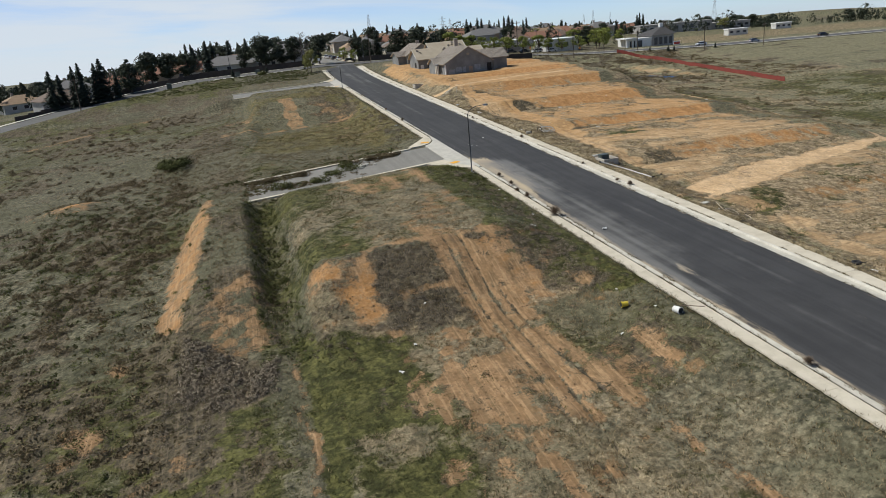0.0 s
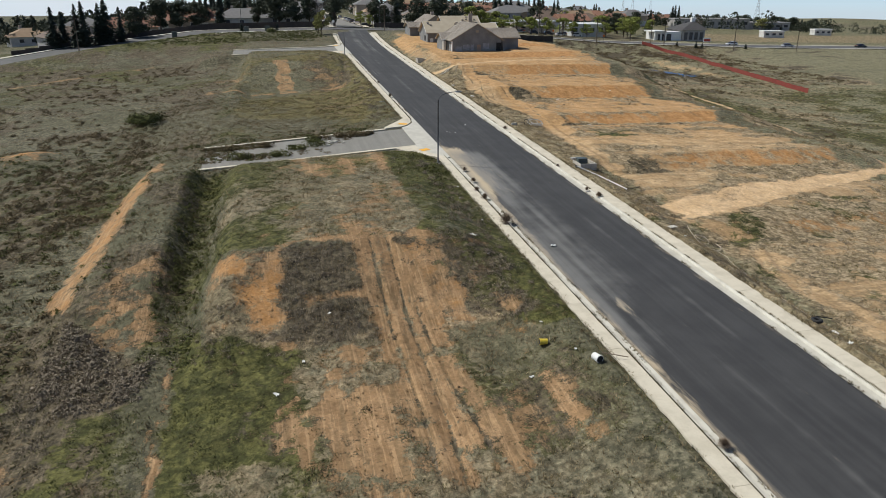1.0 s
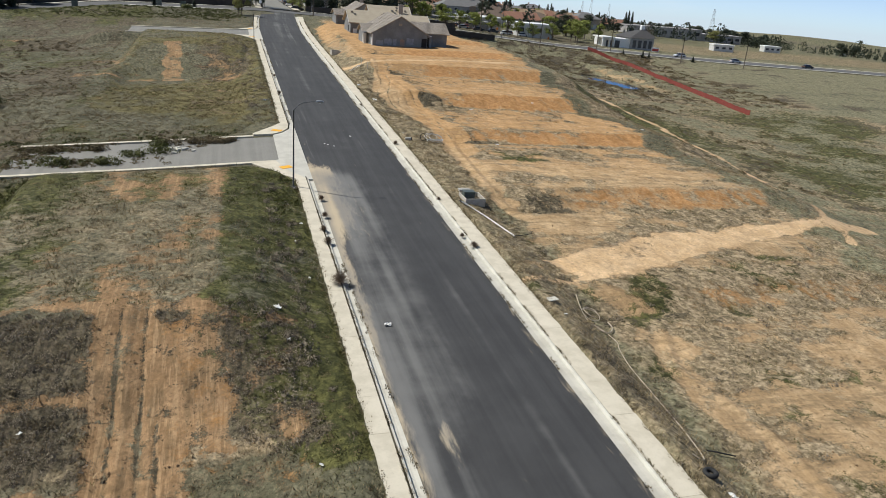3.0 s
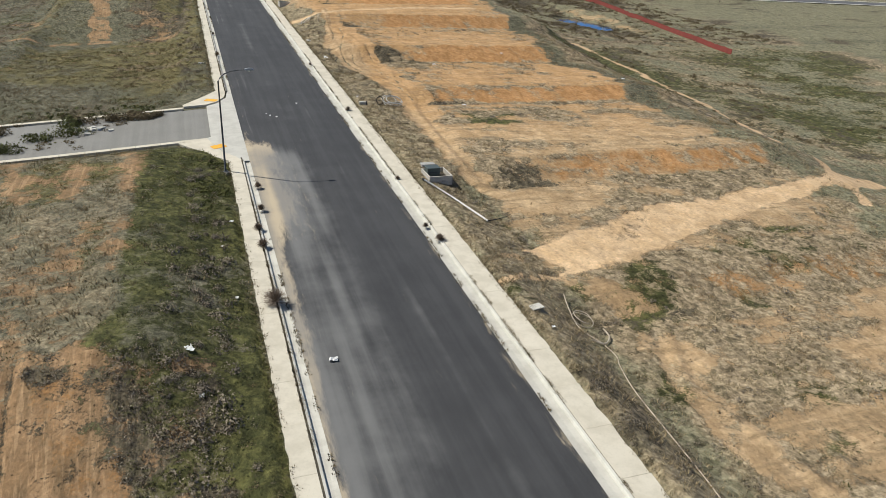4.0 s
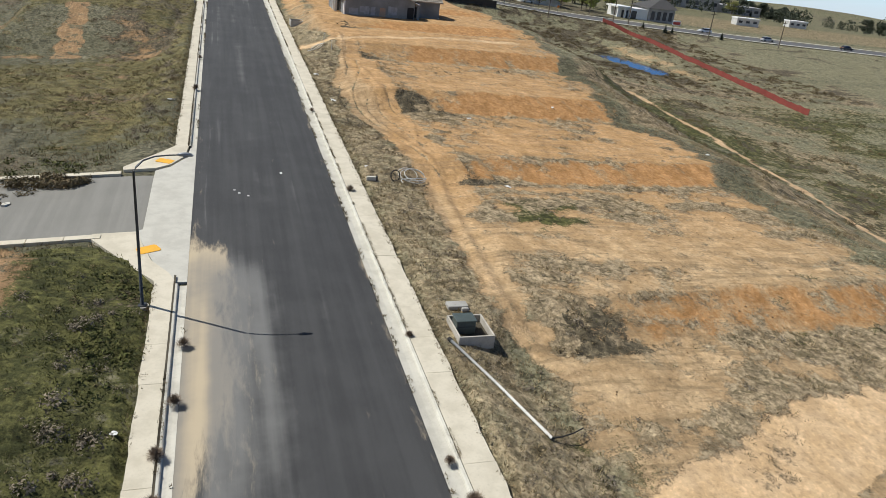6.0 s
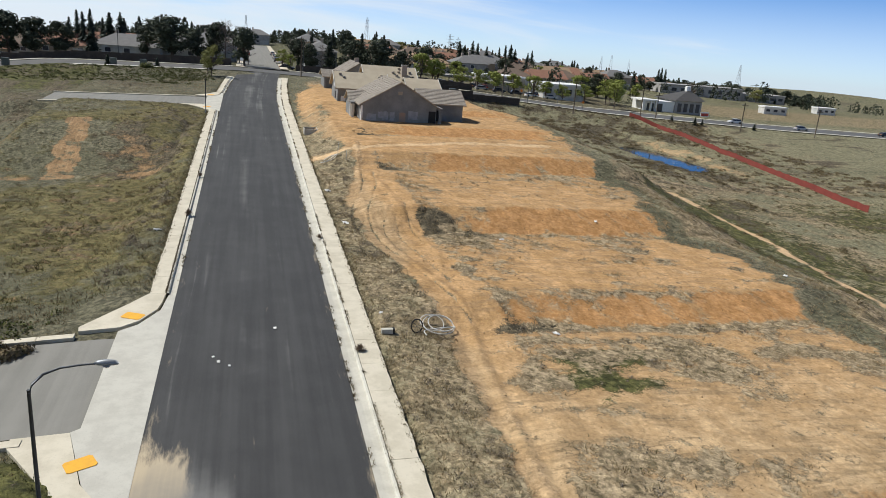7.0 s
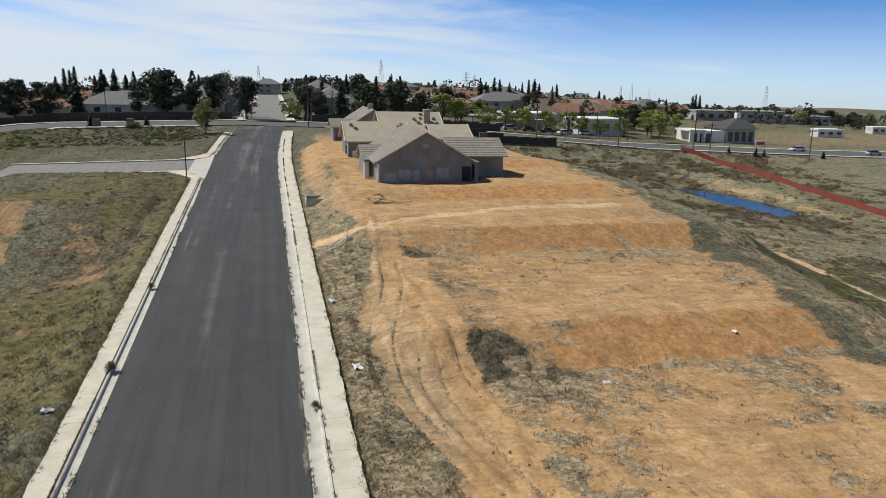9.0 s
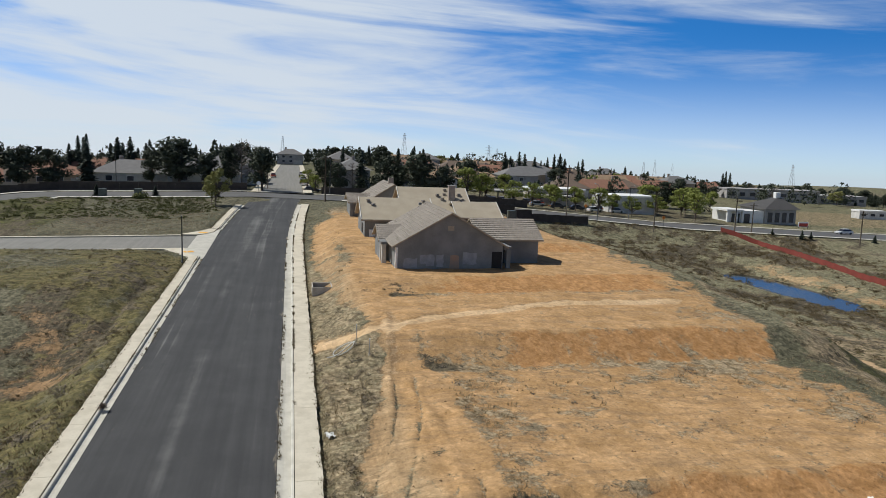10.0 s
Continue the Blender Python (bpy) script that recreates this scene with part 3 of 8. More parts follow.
    weedy = lots * (scarp + 0.7 * toe) * step(xf, 13.6, 14.8) * (1 - reach) * step(n4 + 0.6 * n2, 0.25, 0.8)
    soil = soil - 0.35 * weedy - 0.35 * lots * toe * (0.3 + n2)
    verge = on(xf, 6.9, 10.8 + 2.4 * vnoise(xf * 0, yf, 7), 0.9) * (1 - step(y, 92, 110))
    soil = soil - 0.25 * verge + 0.62 * on(x, 11.5, 48, 2.0) * on(y, 80, 132, 4) - 0.35 * (x > 0) * on(y, 138, 165, 6)
    track = near_line(xc, yc, TRACK_E, 1.2 + 0.9 * on(yc, 28, 54, 4))
    track = np.maximum(track, near_line(xc, yc, SPUR_E, 1.2))
    track = np.maximum(track, near_line(xc, yc, LOOP_E, 1.9))
    track = np.maximum(track, near_line(xc, yc, [(13.4, 68), (12, 75), (10, 84), (9.2, 100), (10.5, 130)], 1.8))
    soil -= 0.30 * on(x, 7.5, 16.5, 1.5) * on(y, 22, 66, 4) * (0.5 + n4)
    fan = area(TRACK_FAN, 0.9)
    soil += 0.9 * fan * (0.8 + 0.4 * n2) + 1.0 * track * (0.75 + 0.5 * n2) + 0.6 * area(SOUTH_TRACK) + 0.24 * area(SOUTH_SOIL, 1.2) - 0.5 * area(VERGE_WEEDS, 0.7)
    ruts = np.maximum(near_line(xc, yc, TRACK_E, 0.95 + 0.5 * on(yc, 28, 54, 4)), near_line(xc, yc, SPUR_E, 0.8))
    ruts = np.maximum(ruts, near_line(xc, yc, LOOP_E, 0.95))
    soil += 0.6 * blob(x, y, 11.9, 15, 2.4, 2.4) + 0.5 * blob(x, y, 18.5, -9, 4.5, 3.2) + 0.35 * blob(x, y, 30, -31, 7, 3)
    sy = np.interp(xc, [7, 10, 14, 18, 25, 33, 41, 48, 58], [-20.8, -18.6, -16.8, -15.6, -12.8, -10.5, -8.8, -6.2, -3.2])
    sw = np.interp(xc, [7, 10, 14, 18, 25, 35, 44, 58], [1.3, 2.2, 2.6, 2.9, 2.5, 1.9, 1.4, 1.7])
    sand = on(yc - sy, -sw + 1.2 * (n9 - 0.5), sw + 1.2 * (n9 - 0.5), 1.1) * on(xc, 7.2, 59, 0.4) * (0.88 + 0.3 * (n4 - 0.5) + 0.4 * (n2 - 0.5) - 0.75 * (n9 > 0.62) * n4)
    sand += 0.42 * ruts * (0.6 + 0.8 * n2) * (1 - 0.6 * fan) + 0.5 * near_line(xc, yc, LOOP_E, 1.2) + 0.3 * area(SOUTH_TRACK, 0.8) * (0.5 + n2)
    sand += 0.9 * near_line(xc, yc, TRAIL_E, 0.85) * (y < 76) * (0.6 + 0.7 * n2)
    sand += lots * (0.30 * blob(xf, yf, 36, 30, 6, 4) + 0.25 * blob(xf, yf, 31, 8, 8, 3)) * (0.3 + n4 + rows)
    pd = ((x - 89.3) / 5.0) ** 2 + ((y - 119) / 17.0) ** 2
    mud = np.exp(-((pd - 1.4) ** 2) * 1.2) * (pd < 6)
    soil += 0.30 * np.exp(-((pd - 2.6) ** 2) * 0.9) * (pd < 7) * (0.4 + n2) + 0.6 * blob(x, y, 98, 117, 3.0, 22) * (0.5 + n4) + 0.4 * near_line(x, y, [(84, 142), (92, 139), (98, 134)], 2.0)
    sand += 0.55 * np.exp(-(((x - 60 - 0.1 * (y - 130)) / 6) ** 2) - ((y - 136) / 20) ** 2) * (n2 > 0.45)
    # --- west: the pad, its cut face and the lower lot
    pad = on(-xf, 13.4, 30.8, 0.7) * on(y, -26.4, 7, 0.8)
    soil += pad * (0.34 + 0.34 * blob(xf, yf, -18.5, -17, 3.6, 12) + 0.65 * broad + 0.55 * streak - 0.45 * step(-x, 23, 28)) + 0.45 * near_line(xc, yc, [(-13.6, 4), (-14.2, -14), (-14.6, -27)], 0.8)
    face = on(-xf, 9.0, 31.0, 0.7) * on(yf, -36.4, -26.6, 0.5)
    grain = 0.6 * n1 + 0.6 * (n2 - 0.5) + 0.5 * streak
    o_face, o_east, o_track, d_face = np.maximum(area(FACE_ORANGE, 0.8), area(FACE_ORANGE_LOW, 1.1)), area(FACE_EAST, 1.5), area(FACE_TRACK, 1.1), area(FACE_DARK, 1.1)
    soil += face * (1 - d_face) * (0.26 + 0.9 * grain) + o_face * (0.46 + 0.7 * grain) + o_east * (0.42 + 0.9 * grain) + o_track * (0.62 + 0.7 * grain + 0.3 * streak)
    soil += (0.75 * near_line(xc, yc, [(-25.6, -26.4), (-21.6, -25.8), (-18.6, -26.4), (-14.8, -26.6)], 0.55) + 0.6 * near_line(xc, yc, [(-23.4, -31.9), (-20.6, -32.1)], 0.5) + 0.5 * blob(xc, yc, -21, -30, 0.9, 0.5)) * (0.6 + 0.8 * n2)
    soil += 0.55 * patch(xc, yc, [(-22.4, -36.3), (-19.2, -37.2), (-19.0, -39.3), (-21.8, -38.9)], 0.4) * (0.6 + 0.8 * n2)
    low = on(-x, 8.5, 31, 1.2) * on(y, -110, -36, 1.0)
    soil += low * (0.11 + 1.0 * broad + 0.95 * streak - 0.12 * on(-x, 8, 13, 2)) + 0.28 * area(LOW_SOIL, 1.8) * (0.6 + 0.8 * n2 + 1.0 * streak) - 0.7 * area(LOW_GREEN, 0.7) - 0.36 * area(LOW_OLIVE, 1.0) * (0.6 + 0.8 * n4)
    soil += low * (0.5 * near_line(xc, yc, [(-17, -45), (-18.2, -56), (-19, -75)], 1.0) + 0.25 * blob(x, y, -24, -52, 3.0, 6.0))
    soil += 0.8 * near_line(xc, yc, [(-14.4, -49.5), (-13.8, -54.5), (-12.6, -59.3), (-11, -68)], 0.6) + 0.7 * near_line(xc, yc, [(-32.5, -35.5), (-32.6, -44), (-32.8, -50), (-33, -66)], 0.34) * (0.5 + n2)
    ring = np.hypot(xf + 20.5, yf + 47.5) + 0.3 * (n4 - 0.5)
    arcs = sum(np.exp(-(((ring - r) / 0.22) ** 2)) for r in (4.6, 6.0, 7.4)) * step(-(xf + 20.5) + 0.6 * (yf + 47.5), -1, 4) * (0.5 + n4)
    soil += 0.25 * arcs * low
    nose, cut_w = area(BERM_NOSE, 1.3), area(CUT_FACE, 0.8)
    soil += 1.05 * cut_w * (0.85 + 0.3 * n2) + nose * (0.60 + 0.9 * grain) + 0.85 * blob(x, y, -58, 26, 5.0, 3.0) * (0.6 + 0.8 * n4)
    soil += 0.9 * blob(x, y, -45.4, -28.6, 0.9, 1.2) + 0.8 * blob(x, y, -46.8, -37.8, 1.6, 2.2) * (0.6 + 0.8 * n2) + on(-x, 33.5, 60, 2) * on(y, -100, -40, 3) * (0.1 + 0.8 * broad)
    hill = on(y, 67, 84, 1.5) * on(-x, 9, 38, 2)
    soil += hill * (0.16 + 0.7 * broad) + 0.95 * patch(xc, yc, [(-23.6, 66.5), (-20.6, 66.5), (-21.2, 86), (-24.2, 86)], 0.5) * (0.7 + 0.6 * n2)
    soil += on(-x, 9, 33, 2) * on(y, 24, 67, 3) * (0.16 + 0.5 * broad) + 0.5 * near_line(xc, yc, [(-36, 66.5), (-24, 67)], 0.9)
    soil += 0.5 * near_line(xc, yc, [(px - 1, py - 5) for px, py in DITCH_W], 1.2) * (0.5 + n4)
    clay += 0.40 * cut_w * (0.7 + 0.6 * n2) + 0.6 * blob(x, y, -58, 26, 4.0, 2.2) + (0.52 * o_face + 0.40 * o_east) * (0.4 + n4) + 0.24 * nose * (0.3 + n4)
    # --- plants that hug the ground; dark also holds shade painted on slopes
    bank = on(-xf, 6.9, 13.7 + 2.6 * step(-yf, 21, 30), 0.5) * (y < 7) * (1 - (yf < np.interp(-xf, [9, 16.5], [-39, -30])) * 0.75)
    ditch = on(-xf, 31.0, 34.9, 0.5) * (1 - step(yf, 6, 11)) * step(yf, -36, -32)
    green = bank * (0.84 + 0.6 * broad) + ditch * (0.62 + 0.6 * broad) + 0.95 * near_line(xc, yc, [(-31.6, -33), (-31.6, -44), (-31.8, -70)], 0.65) + pad * (0.44 + 0.32 * step(-x, 22, 28) + 0.7 * broad)
    green += on(-x, 34, 400, 2) * (0.52 + 0.8 * (n20 - 0.5) + 0.8 * broad) * (y < 170) + 0.95 * area(LOW_GREEN, 1.6) + 0.40 * area(LOW_OLIVE, 1.2) * (0.5 + n4) + on(-x, 32, 42, 2) * on(y, -64, -40, 3) * 0.3 + low * (0.24 + 0.6 * broad + 0.3 * step(-x, 24, 29) - 0.12 * step(x, -15, -11))
    green += lots * (1 - step(y, 10, 22)) * (0.33 + 0.10 * (1 - step(y, -30, -18)) + 0.9 * broad) + on(x, 52, 500, 4) * (0.36 + 0.8 * (n20 - 0.5) + 0.7 * broad) * (1 - step(y, 70, 95)) + on(-x, 8, 34, 2) * on(y, 19, 106, 2) * (0.36 + 0.7 * broad)
    green += 0.75 * patch(xc, yc, [(18.4, 13.6), (23.2, 13.4), (21, 8.4), (17.8, 8.6)], 1.8) + 0.62 * area(SOUTH_GREEN, 1.6) + 0.6 * blob(x, y, 13.0, -31.5, 1.6, 3.5) + 0.6 * blob(x, y, 8.0, -22.5, 1.0, 1.2) + 0.45 * verge * on(y, -14, 0, 4) * n4
    green += 0.4 * on(-x, 30, 70, 6) * on(y, 128, 172, 6) + 0.45 * (y > 190) + 0.6 * blob(x, y, -44.6, 41.7, 2.5, 2.5) + 0.6 * blob(x, y, -37, 143, 9, 9)
    yellow = on(-x, 11, 32, 2) * (on(y, 24, 67, 3) + on(y, 84, 106, 3)) * (0.56 + 0.7 * (n20 - 0.5) + 0.6 * broad) + pad * step(y, -14, -4) * (0.36 + 0.6 * broad)
    yellow += on(-xf, 7, 14, 1) * on(y, 26, 106, 3) * (0.64 + 0.7 * broad) + hill * (0.40 + 0.8 * broad) + lots * on(y, 73.5, 79, 1.2) * on(x, 14, 40, 3) * (0.40 + 0.8 * broad) + 0.5 * blob(x, y, 20, 69, 8, 2.2) * (0.6 + n2) + 0.35 * blob(x, y, 22, 52, 7, 3)
    dark = 0.95 * mud + d_face * (0.66 + 0.6 * streak + 0.6 * n1 + 0.4 * (n2 - 0.5)) + face * (0.40 + 0.9 * broad) * (1 - o_track) + low * (0.16 + 1.0 * broad) + 0.6 * near_line(xc, yc, [(-16.5, -27.4), (-16.1, -33.5)], 0.4) + hill * (0.26 + 0.9 * broad) + on(-xf, 7, 20, 2) * on(y, 28, 106, 3) * (0.20 + 0.9 * broad) + ditch * (0.12 + 0.8 * (n2 - 0.5)) * step(-xf, 31, 32)
    dark += (y > 262) * (0.25 + 0.8 * broad) * (x > 30) + 0.55 * on(x, 40, 132, 6) * on(y, 184, 240, 4) * (0.6 + n4) + 0.5 * on(x, 44, 108, 5) * on(y, 138, 171, 6) * (0.4 + n4) + 0.35 * nose * (0.5 + n2) + 0.4 * on(-xf, 34.9, 38.9, 0.5) * on(yf, -22, 10, 2) * n4
    dark += 0.36 * lots * area(FOOT_WEEDS, 1.6) * (0.3 + n2) + 0.5 * blob(x, y, 17.5, 20.2, 2.4, 1.4) + 0.5 * blob(x, y, 17.5, -3.9, 2.6, 1.5)
    dark += 0.6 * near_line(xc, yc, [(-10.2, 70), (-9.6, 80), (-8.9, 90)], 0.5) + 0.85 * area(SHRUBS, 1.5) * (0.5 + n2) + 0.6 * near_line(x, y, DITCH_W, 1.5) + 0.70 * weedy * (0.5 + n2) + 0.3 * lots * toe * (0.2 + n2)
    # the o_east term puts the shade of the slope turned from the sun into colour
    dark += on(x, 48, 400, 3) * (0.02 + 1.2 * broad) * (y < 170) + 0.46 * o_east * (0.5 + n2) + on(-x, 34, 400, 2) * (0.44 + 1.3 * broad) * (y < 135) + verge * (0.0 + 0.7 * broad) + 0.4 * area(VERGE_WEEDS, 0.8) * n2
    dark += on(x, 50, 140, 5) * on(y, 92, 170, 8) * (0.26 + 1.3 * broad) + 0.35 * on(-x, 8, 60, 5) * on(y, 124, 168, 5) * n4 * 2 + on(-x, 33, 42, 2) * on(y, -64, -40, 3) * (0.30 + 0.8 * broad) + 0.3 * lots * on(yy, 79, 84, 0.8) * (0.2 + n2)
    dark += 0.4 * on(-x, 15, 44, 3) * on(y, 20, 26, 1) * n4 * 2 + bank * (0.02 + 0.6 * broad) + 0.22 * on(-xf, 9.5, 20, 1.0) * on(yf, -37, -26, 1.0) * (0.4 + n4 + n2) + 0.6 * blob(x, y, -15.8, -29.0, 1.7, 1.1) + 0.5 * blob(x, y, -15.6, -33.4, 0.7, 1.6)
    thin = 0.85 * lots + 0.62 * verge + 0.45 * pad + 0.50 * low * (1 - 0.3 * step(x, -17, -11)) + 0.55 * face + 0.10 * on(-x, 8, 34, 2) * on(y, 20, 106, 3)
    thin += on(x, rim + 2, 140, 2) * (0.56 - 0.2 * step(y, 75, 95) + 1.2 * broad) * (y < 170) + 0.28 * on(-x, 8, 60, 3) * on(y, 122, 150, 4) + 1.2 * on(x, 160, 430, 12) * on(y, 202, 256, 8) + on(-x, 34, 200, 3) * (0.1 + 0.7 * broad)
    umber = 0.85 * (x < 0) + 0.2 * (x > 0) * (1 - step(y, -25, 10)) + 0.3 * verge - 0.05 * cut_w - 0.2 * hill
    pale = 0.8 * verge + 0.9 * (x > 0) * (1 - verge) * np.maximum(1 - step(y, -4, 26), step(x, rim, rim + 3)) * (1 - 0.5 * np.clip(scarp, 0, 1)) + 0.2 * hill
    # no cover is quite closed: the finer growth shows through it
    soil = np.where(soil < 0.5, soil, 0.5 + np.where(xf < 0, 0.25, 0.33) * np.tanh(2.2 * (soil - 0.5)))
    dark = np.where(dark < 0.5, dark, 0.5 + 0.32 * np.tanh(2.2 * (dark - 0.5)))
    out = {"umber": umber, "pale": pale, "thin": thin, "soil": soil, "clay": clay, "sand": sand, "green": green, "yellow": yellow, "dark": dark}
    return {k: np.clip(v, 0, 1.3) for k, v in out.items()}


def build_ground():
    def axis(fine0, fine1, d, end0, end1, grow):
        mid = list(np.arange(fine0, fine1 + d / 2, d))
        up, w = [mid[-1]], d
        while up[-1] < end1:
            w *= grow
            up.append(up[-1] + w)
        down, w = [mid[0]], d
        while down[-1] > end0:
            w *= grow
            down.append(down[-1] - w)
        return np.array(down[:0:-1] + mid + up[1:])

    xs, ys = axis(-50, 50, 0.32, -4200, 4200, 1.06), axis(-72, 92, 0.32, -3000, 4600, 1.04)
    xs = np.unique(np.concatenate([xs, np.arange(8.6, 16.4, 0.13), np.arange(-20.2, -15.6, 0.13)]))
    X, Y = np.meshgrid(xs, ys, indexing="ij")
    Z = land(X, Y)
    near = (np.abs(X) < 130) & (Y < 170)
    m = masks(X, Y)
    rough = 0.10 * (1 - step(m["sand"], 0.2, 0.7))
    Z = Z + np.where(near, rough * (vnoise(X, Y, 1.1) - 0.5) + 0.5 * rough * (vnoise(X + 9, Y, 2.6) - 0.5) * 2, 0)
    for pts in (TRACK_E, SPUR_E, LOOP_E, TRACK_S, [(-18.4, -26), (-18, -45), (-18.6, -56), (-19, -75)]):
        lane = near_line(X, Y, pts, 0.95) - near_line(X, Y, pts, 0.48)
        Z = Z - 0.22 * np.clip(lane, 0, 1) * (0.5 + vnoise(X, Y, 3))
    for pts in RUTS:
        wave = 0.12 * (vnoise(X * 0, Y, 2.5) - 0.5)
        line = near_line(X + wave, Y, pts, 0.125) * (0.55 + 0.7 * vnoise(X, Y, 3))
        Z = Z - 0.09 * line
        # the shade in each groove is painted too, by more dark and less soil
        m["dark"] = np.clip(m["dark"] + 0.5 * line, 0, 1.3)
        for k in ("soil", "sand", "clay"):
            m[k] = m[k] * (1 - 0.5 * np.clip(line, 0, 1))
    # under road, walks and side streets the ground stays below the paving
    XS = X - ROAD_SHIFT(np.minimum(Y, 170))
    paved = (XS > -7.35) & (XS < 7.4) & (Y < 190) & (Y > -400)
    for y0, y1 in SIDE_STREETS:
        paved |= (X < 0) & (X > -34) & (Y > y0 - 0.2) & (Y < y1 + 0.2)
        paved |= (X < -5) & (-X < 7.1 + 4.0 * np.minimum(1, (Y - y0 + 6.2) / 6)) & (Y > y0 - 6.3) & (Y < y0)
        paved |= (X < -5) & (-X < 7.2 + 3.3 * np.minimum(1, (y1 + 6.0 - Y) / 5)) & (Y < y1 + 6.0) & (Y > y1 - 0.5)
    paved |= np.abs(Y - main_y(X)) < 10.5
    Z = np.where(paved, land(X, Y) - 0.14, Z)
    nx, ny = X.shape
    me = bpy.data.meshes.new("ground")
    me.vertices.add(nx * ny)
    me.vertices.foreach_set("co", np.stack([X, Y, Z], -1).astype(np.float32).ravel())
    idx = np.arange(nx * ny).reshape(nx, ny)
    quads = np.stack([idx[:-1, :-1], idx[1:, :-1], idx[1:, 1:], idx[:-1, 1:]], -1).reshape(-1, 4)
    me.loops.add(quads.size)
    me.loops.foreach_set("vertex_index", quads.ravel().astype(np.int32))
    me.polygons.add(len(quads))
    me.polygons.foreach_set("loop_start", np.arange(0, quads.size, 4, dtype=np.int32))
    me.polygons.foreach_set("loop_total", np.full(len(quads), 4, dtype=np.int32))
    me.polygons.foreach_set("use_smooth", np.ones(len(quads), dtype=bool))
    for k, v in m.items():
        me.attributes.new(k, "FLOAT", "POINT").data.foreach_set("value", v.astype(np.float32).ravel())
    me.materials.append(M_GROUND)
    me.update()
    me.validate()
    tagged(new("ground", me), "terraced bare soil and patchy weeds of graded building lots", "ground", kind="structure")


build_ground()


# ---- road, kerbs, walks ----
def strip(name, rows, mat, label, kind="structure"):
    """A paving sheet from rows of points (same count in each row)."""
    me = bpy.data.meshes.new(name)
    n = len(rows[0])
    me.from_pydata([p for r in rows for p in r], [], [(i * n + j, i * n + j + 1, (i + 1) * n + j + 1, (i + 1) * n + j) for i in range(len(rows) - 1) for j in range(n - 1)])
    me.materials.append(mat)
    me.update()
    return tagged(new(name, me), label, name, kind=kind)


def shift(y):
    return float(ROAD_SHIFT(min(y, 170)))


def rz(y):
    return SLOPE * y


road_xs = np.linspace(-5.25, 4.72, 121)
ys = np.arange(-130, 170.1, 0.5)
road = strip("road", [[(x + shift(y), y, rz(y) + 0.05 * (1 - ((x + 0.26) / 5) ** 2)) for x in road_xs] for y in ys], M_ASPHALT, "dark smooth asphalt street with dusty margins")
rx = np.tile(road_xs, len(ys))
ry = np.repeat(ys, len(road_xs))
wig = vnoise(rx * 0, ry, 7) - 0.5
edge = np.interp(ry, [-40, -24, -14, -6, 1, 6, 9], [-5.0, -4.6, -4.2, -3.8, -3.4, -3.1, -4.0])
much = np.interp(ry, [-40, -26, -14, -5, 5, 8.5], [0.25, 0.4, 0.55, 0.85, 0.95, 0.0])
dust = much * (1 - step(rx + 0.9 * wig + 0.5 * (vnoise(rx * 0, ry, 1.6) - 0.5), edge - 0.9, edge + 0.8)) * (0.55 + 0.9 * vnoise(rx * 1.8, ry * 0.22, 1.0))
dust += 0.42 * np.exp(-(((rx + 3.0) / 1.4) ** 2)) * step(ry, -20, -4) * (1 - step(ry, 2.5, 6))
dust += 0.40 * np.exp(-(((rx + 5.1) / 0.4) ** 2)) * (1 - 0.7 * step(ry, 8, 12)) + 0.30 * np.exp(-(((rx - 4.7) / 0.35) ** 2)) + 0.75 * np.exp(-(((rx + 3.3) / 0.3) ** 2) - ((ry + 38) / 2.2) ** 2) * (0.4 + vnoise(rx * 3, ry, 0.8))
halo = np.interp(ry, [-90, -60, -30, -10, 2, 8], [-4.6, -4.0, -2.5, -0.8, -0.9, -3.0])
worn = 0.76 * (1 - step(rx + 1.2 * wig, halo - 2.0, halo + 1.6)) * step(ry, -75, -25) * (1 - step(ry, 3, 9)) * (0.45 + 1.0 * vnoise(rx * 1.6, ry * 0.12, 1.2))
worn += 0.30 * np.exp(-(((rx + 0.9) / 0.8) ** 2)) + 0.28 * np.exp(-(((rx - 1.6) / 0.5) ** 2)) + 0.30 * np.exp(-(((rx + 3.4) / 0.3) ** 2)) * step(ry, 10, 30) + 0.34 * step(ry, 85, 130) * np.exp(-((rx / 2.6) ** 2))
worn += 0.35 * (vnoise(rx * 1.5, ry * 0.25, 2) - 0.45)
for lane, wide, deep in ((-4.35, 0.09, 0.55), (-3.65, 0.10, 0.22), (0.95, 0.12, 0.26), (1.75, 0.10, 0.2), (2.7, 0.14, 0.22), (3.4, 0.10, 0.2)):
    worn += deep * np.exp(-(((rx - lane + 0.25 * wig) / wide) ** 2)) * step(ry, 6, 14) * (0.5 + 0.7 * vnoise(rx * 0, ry, 5))
for k, v in (("dust", dust), ("worn", worn)):
    road.data.attributes.new(k, "FLOAT", "POINT").data.foreach_set("value", v.astype(np.float32))


def slab_prism(poly, lift, thick, zfun):
    """A slab over a polygon, on the slope."""
    mb = MB()
    top = [(x, y, zfun(x, y) + lift) for x, y in poly]
    bot = [(x, y, z - thick) for x, y, z in top]
    mb.face(*top)
    for k in range(len(poly)):
        mb.face(bot[k], bot[(k + 1) % len(poly)], top[(k + 1) % len(poly)], top[k])
    return mb


def lay_rows(profile, y0, y1, d):
    """Rows of a kerb profile [(x, lift)] along the road."""
    return [[(x + shift(y), y, rz(y) + h) for x, h in profile] for y in np.arange(y0, y1 + d / 2, d)]


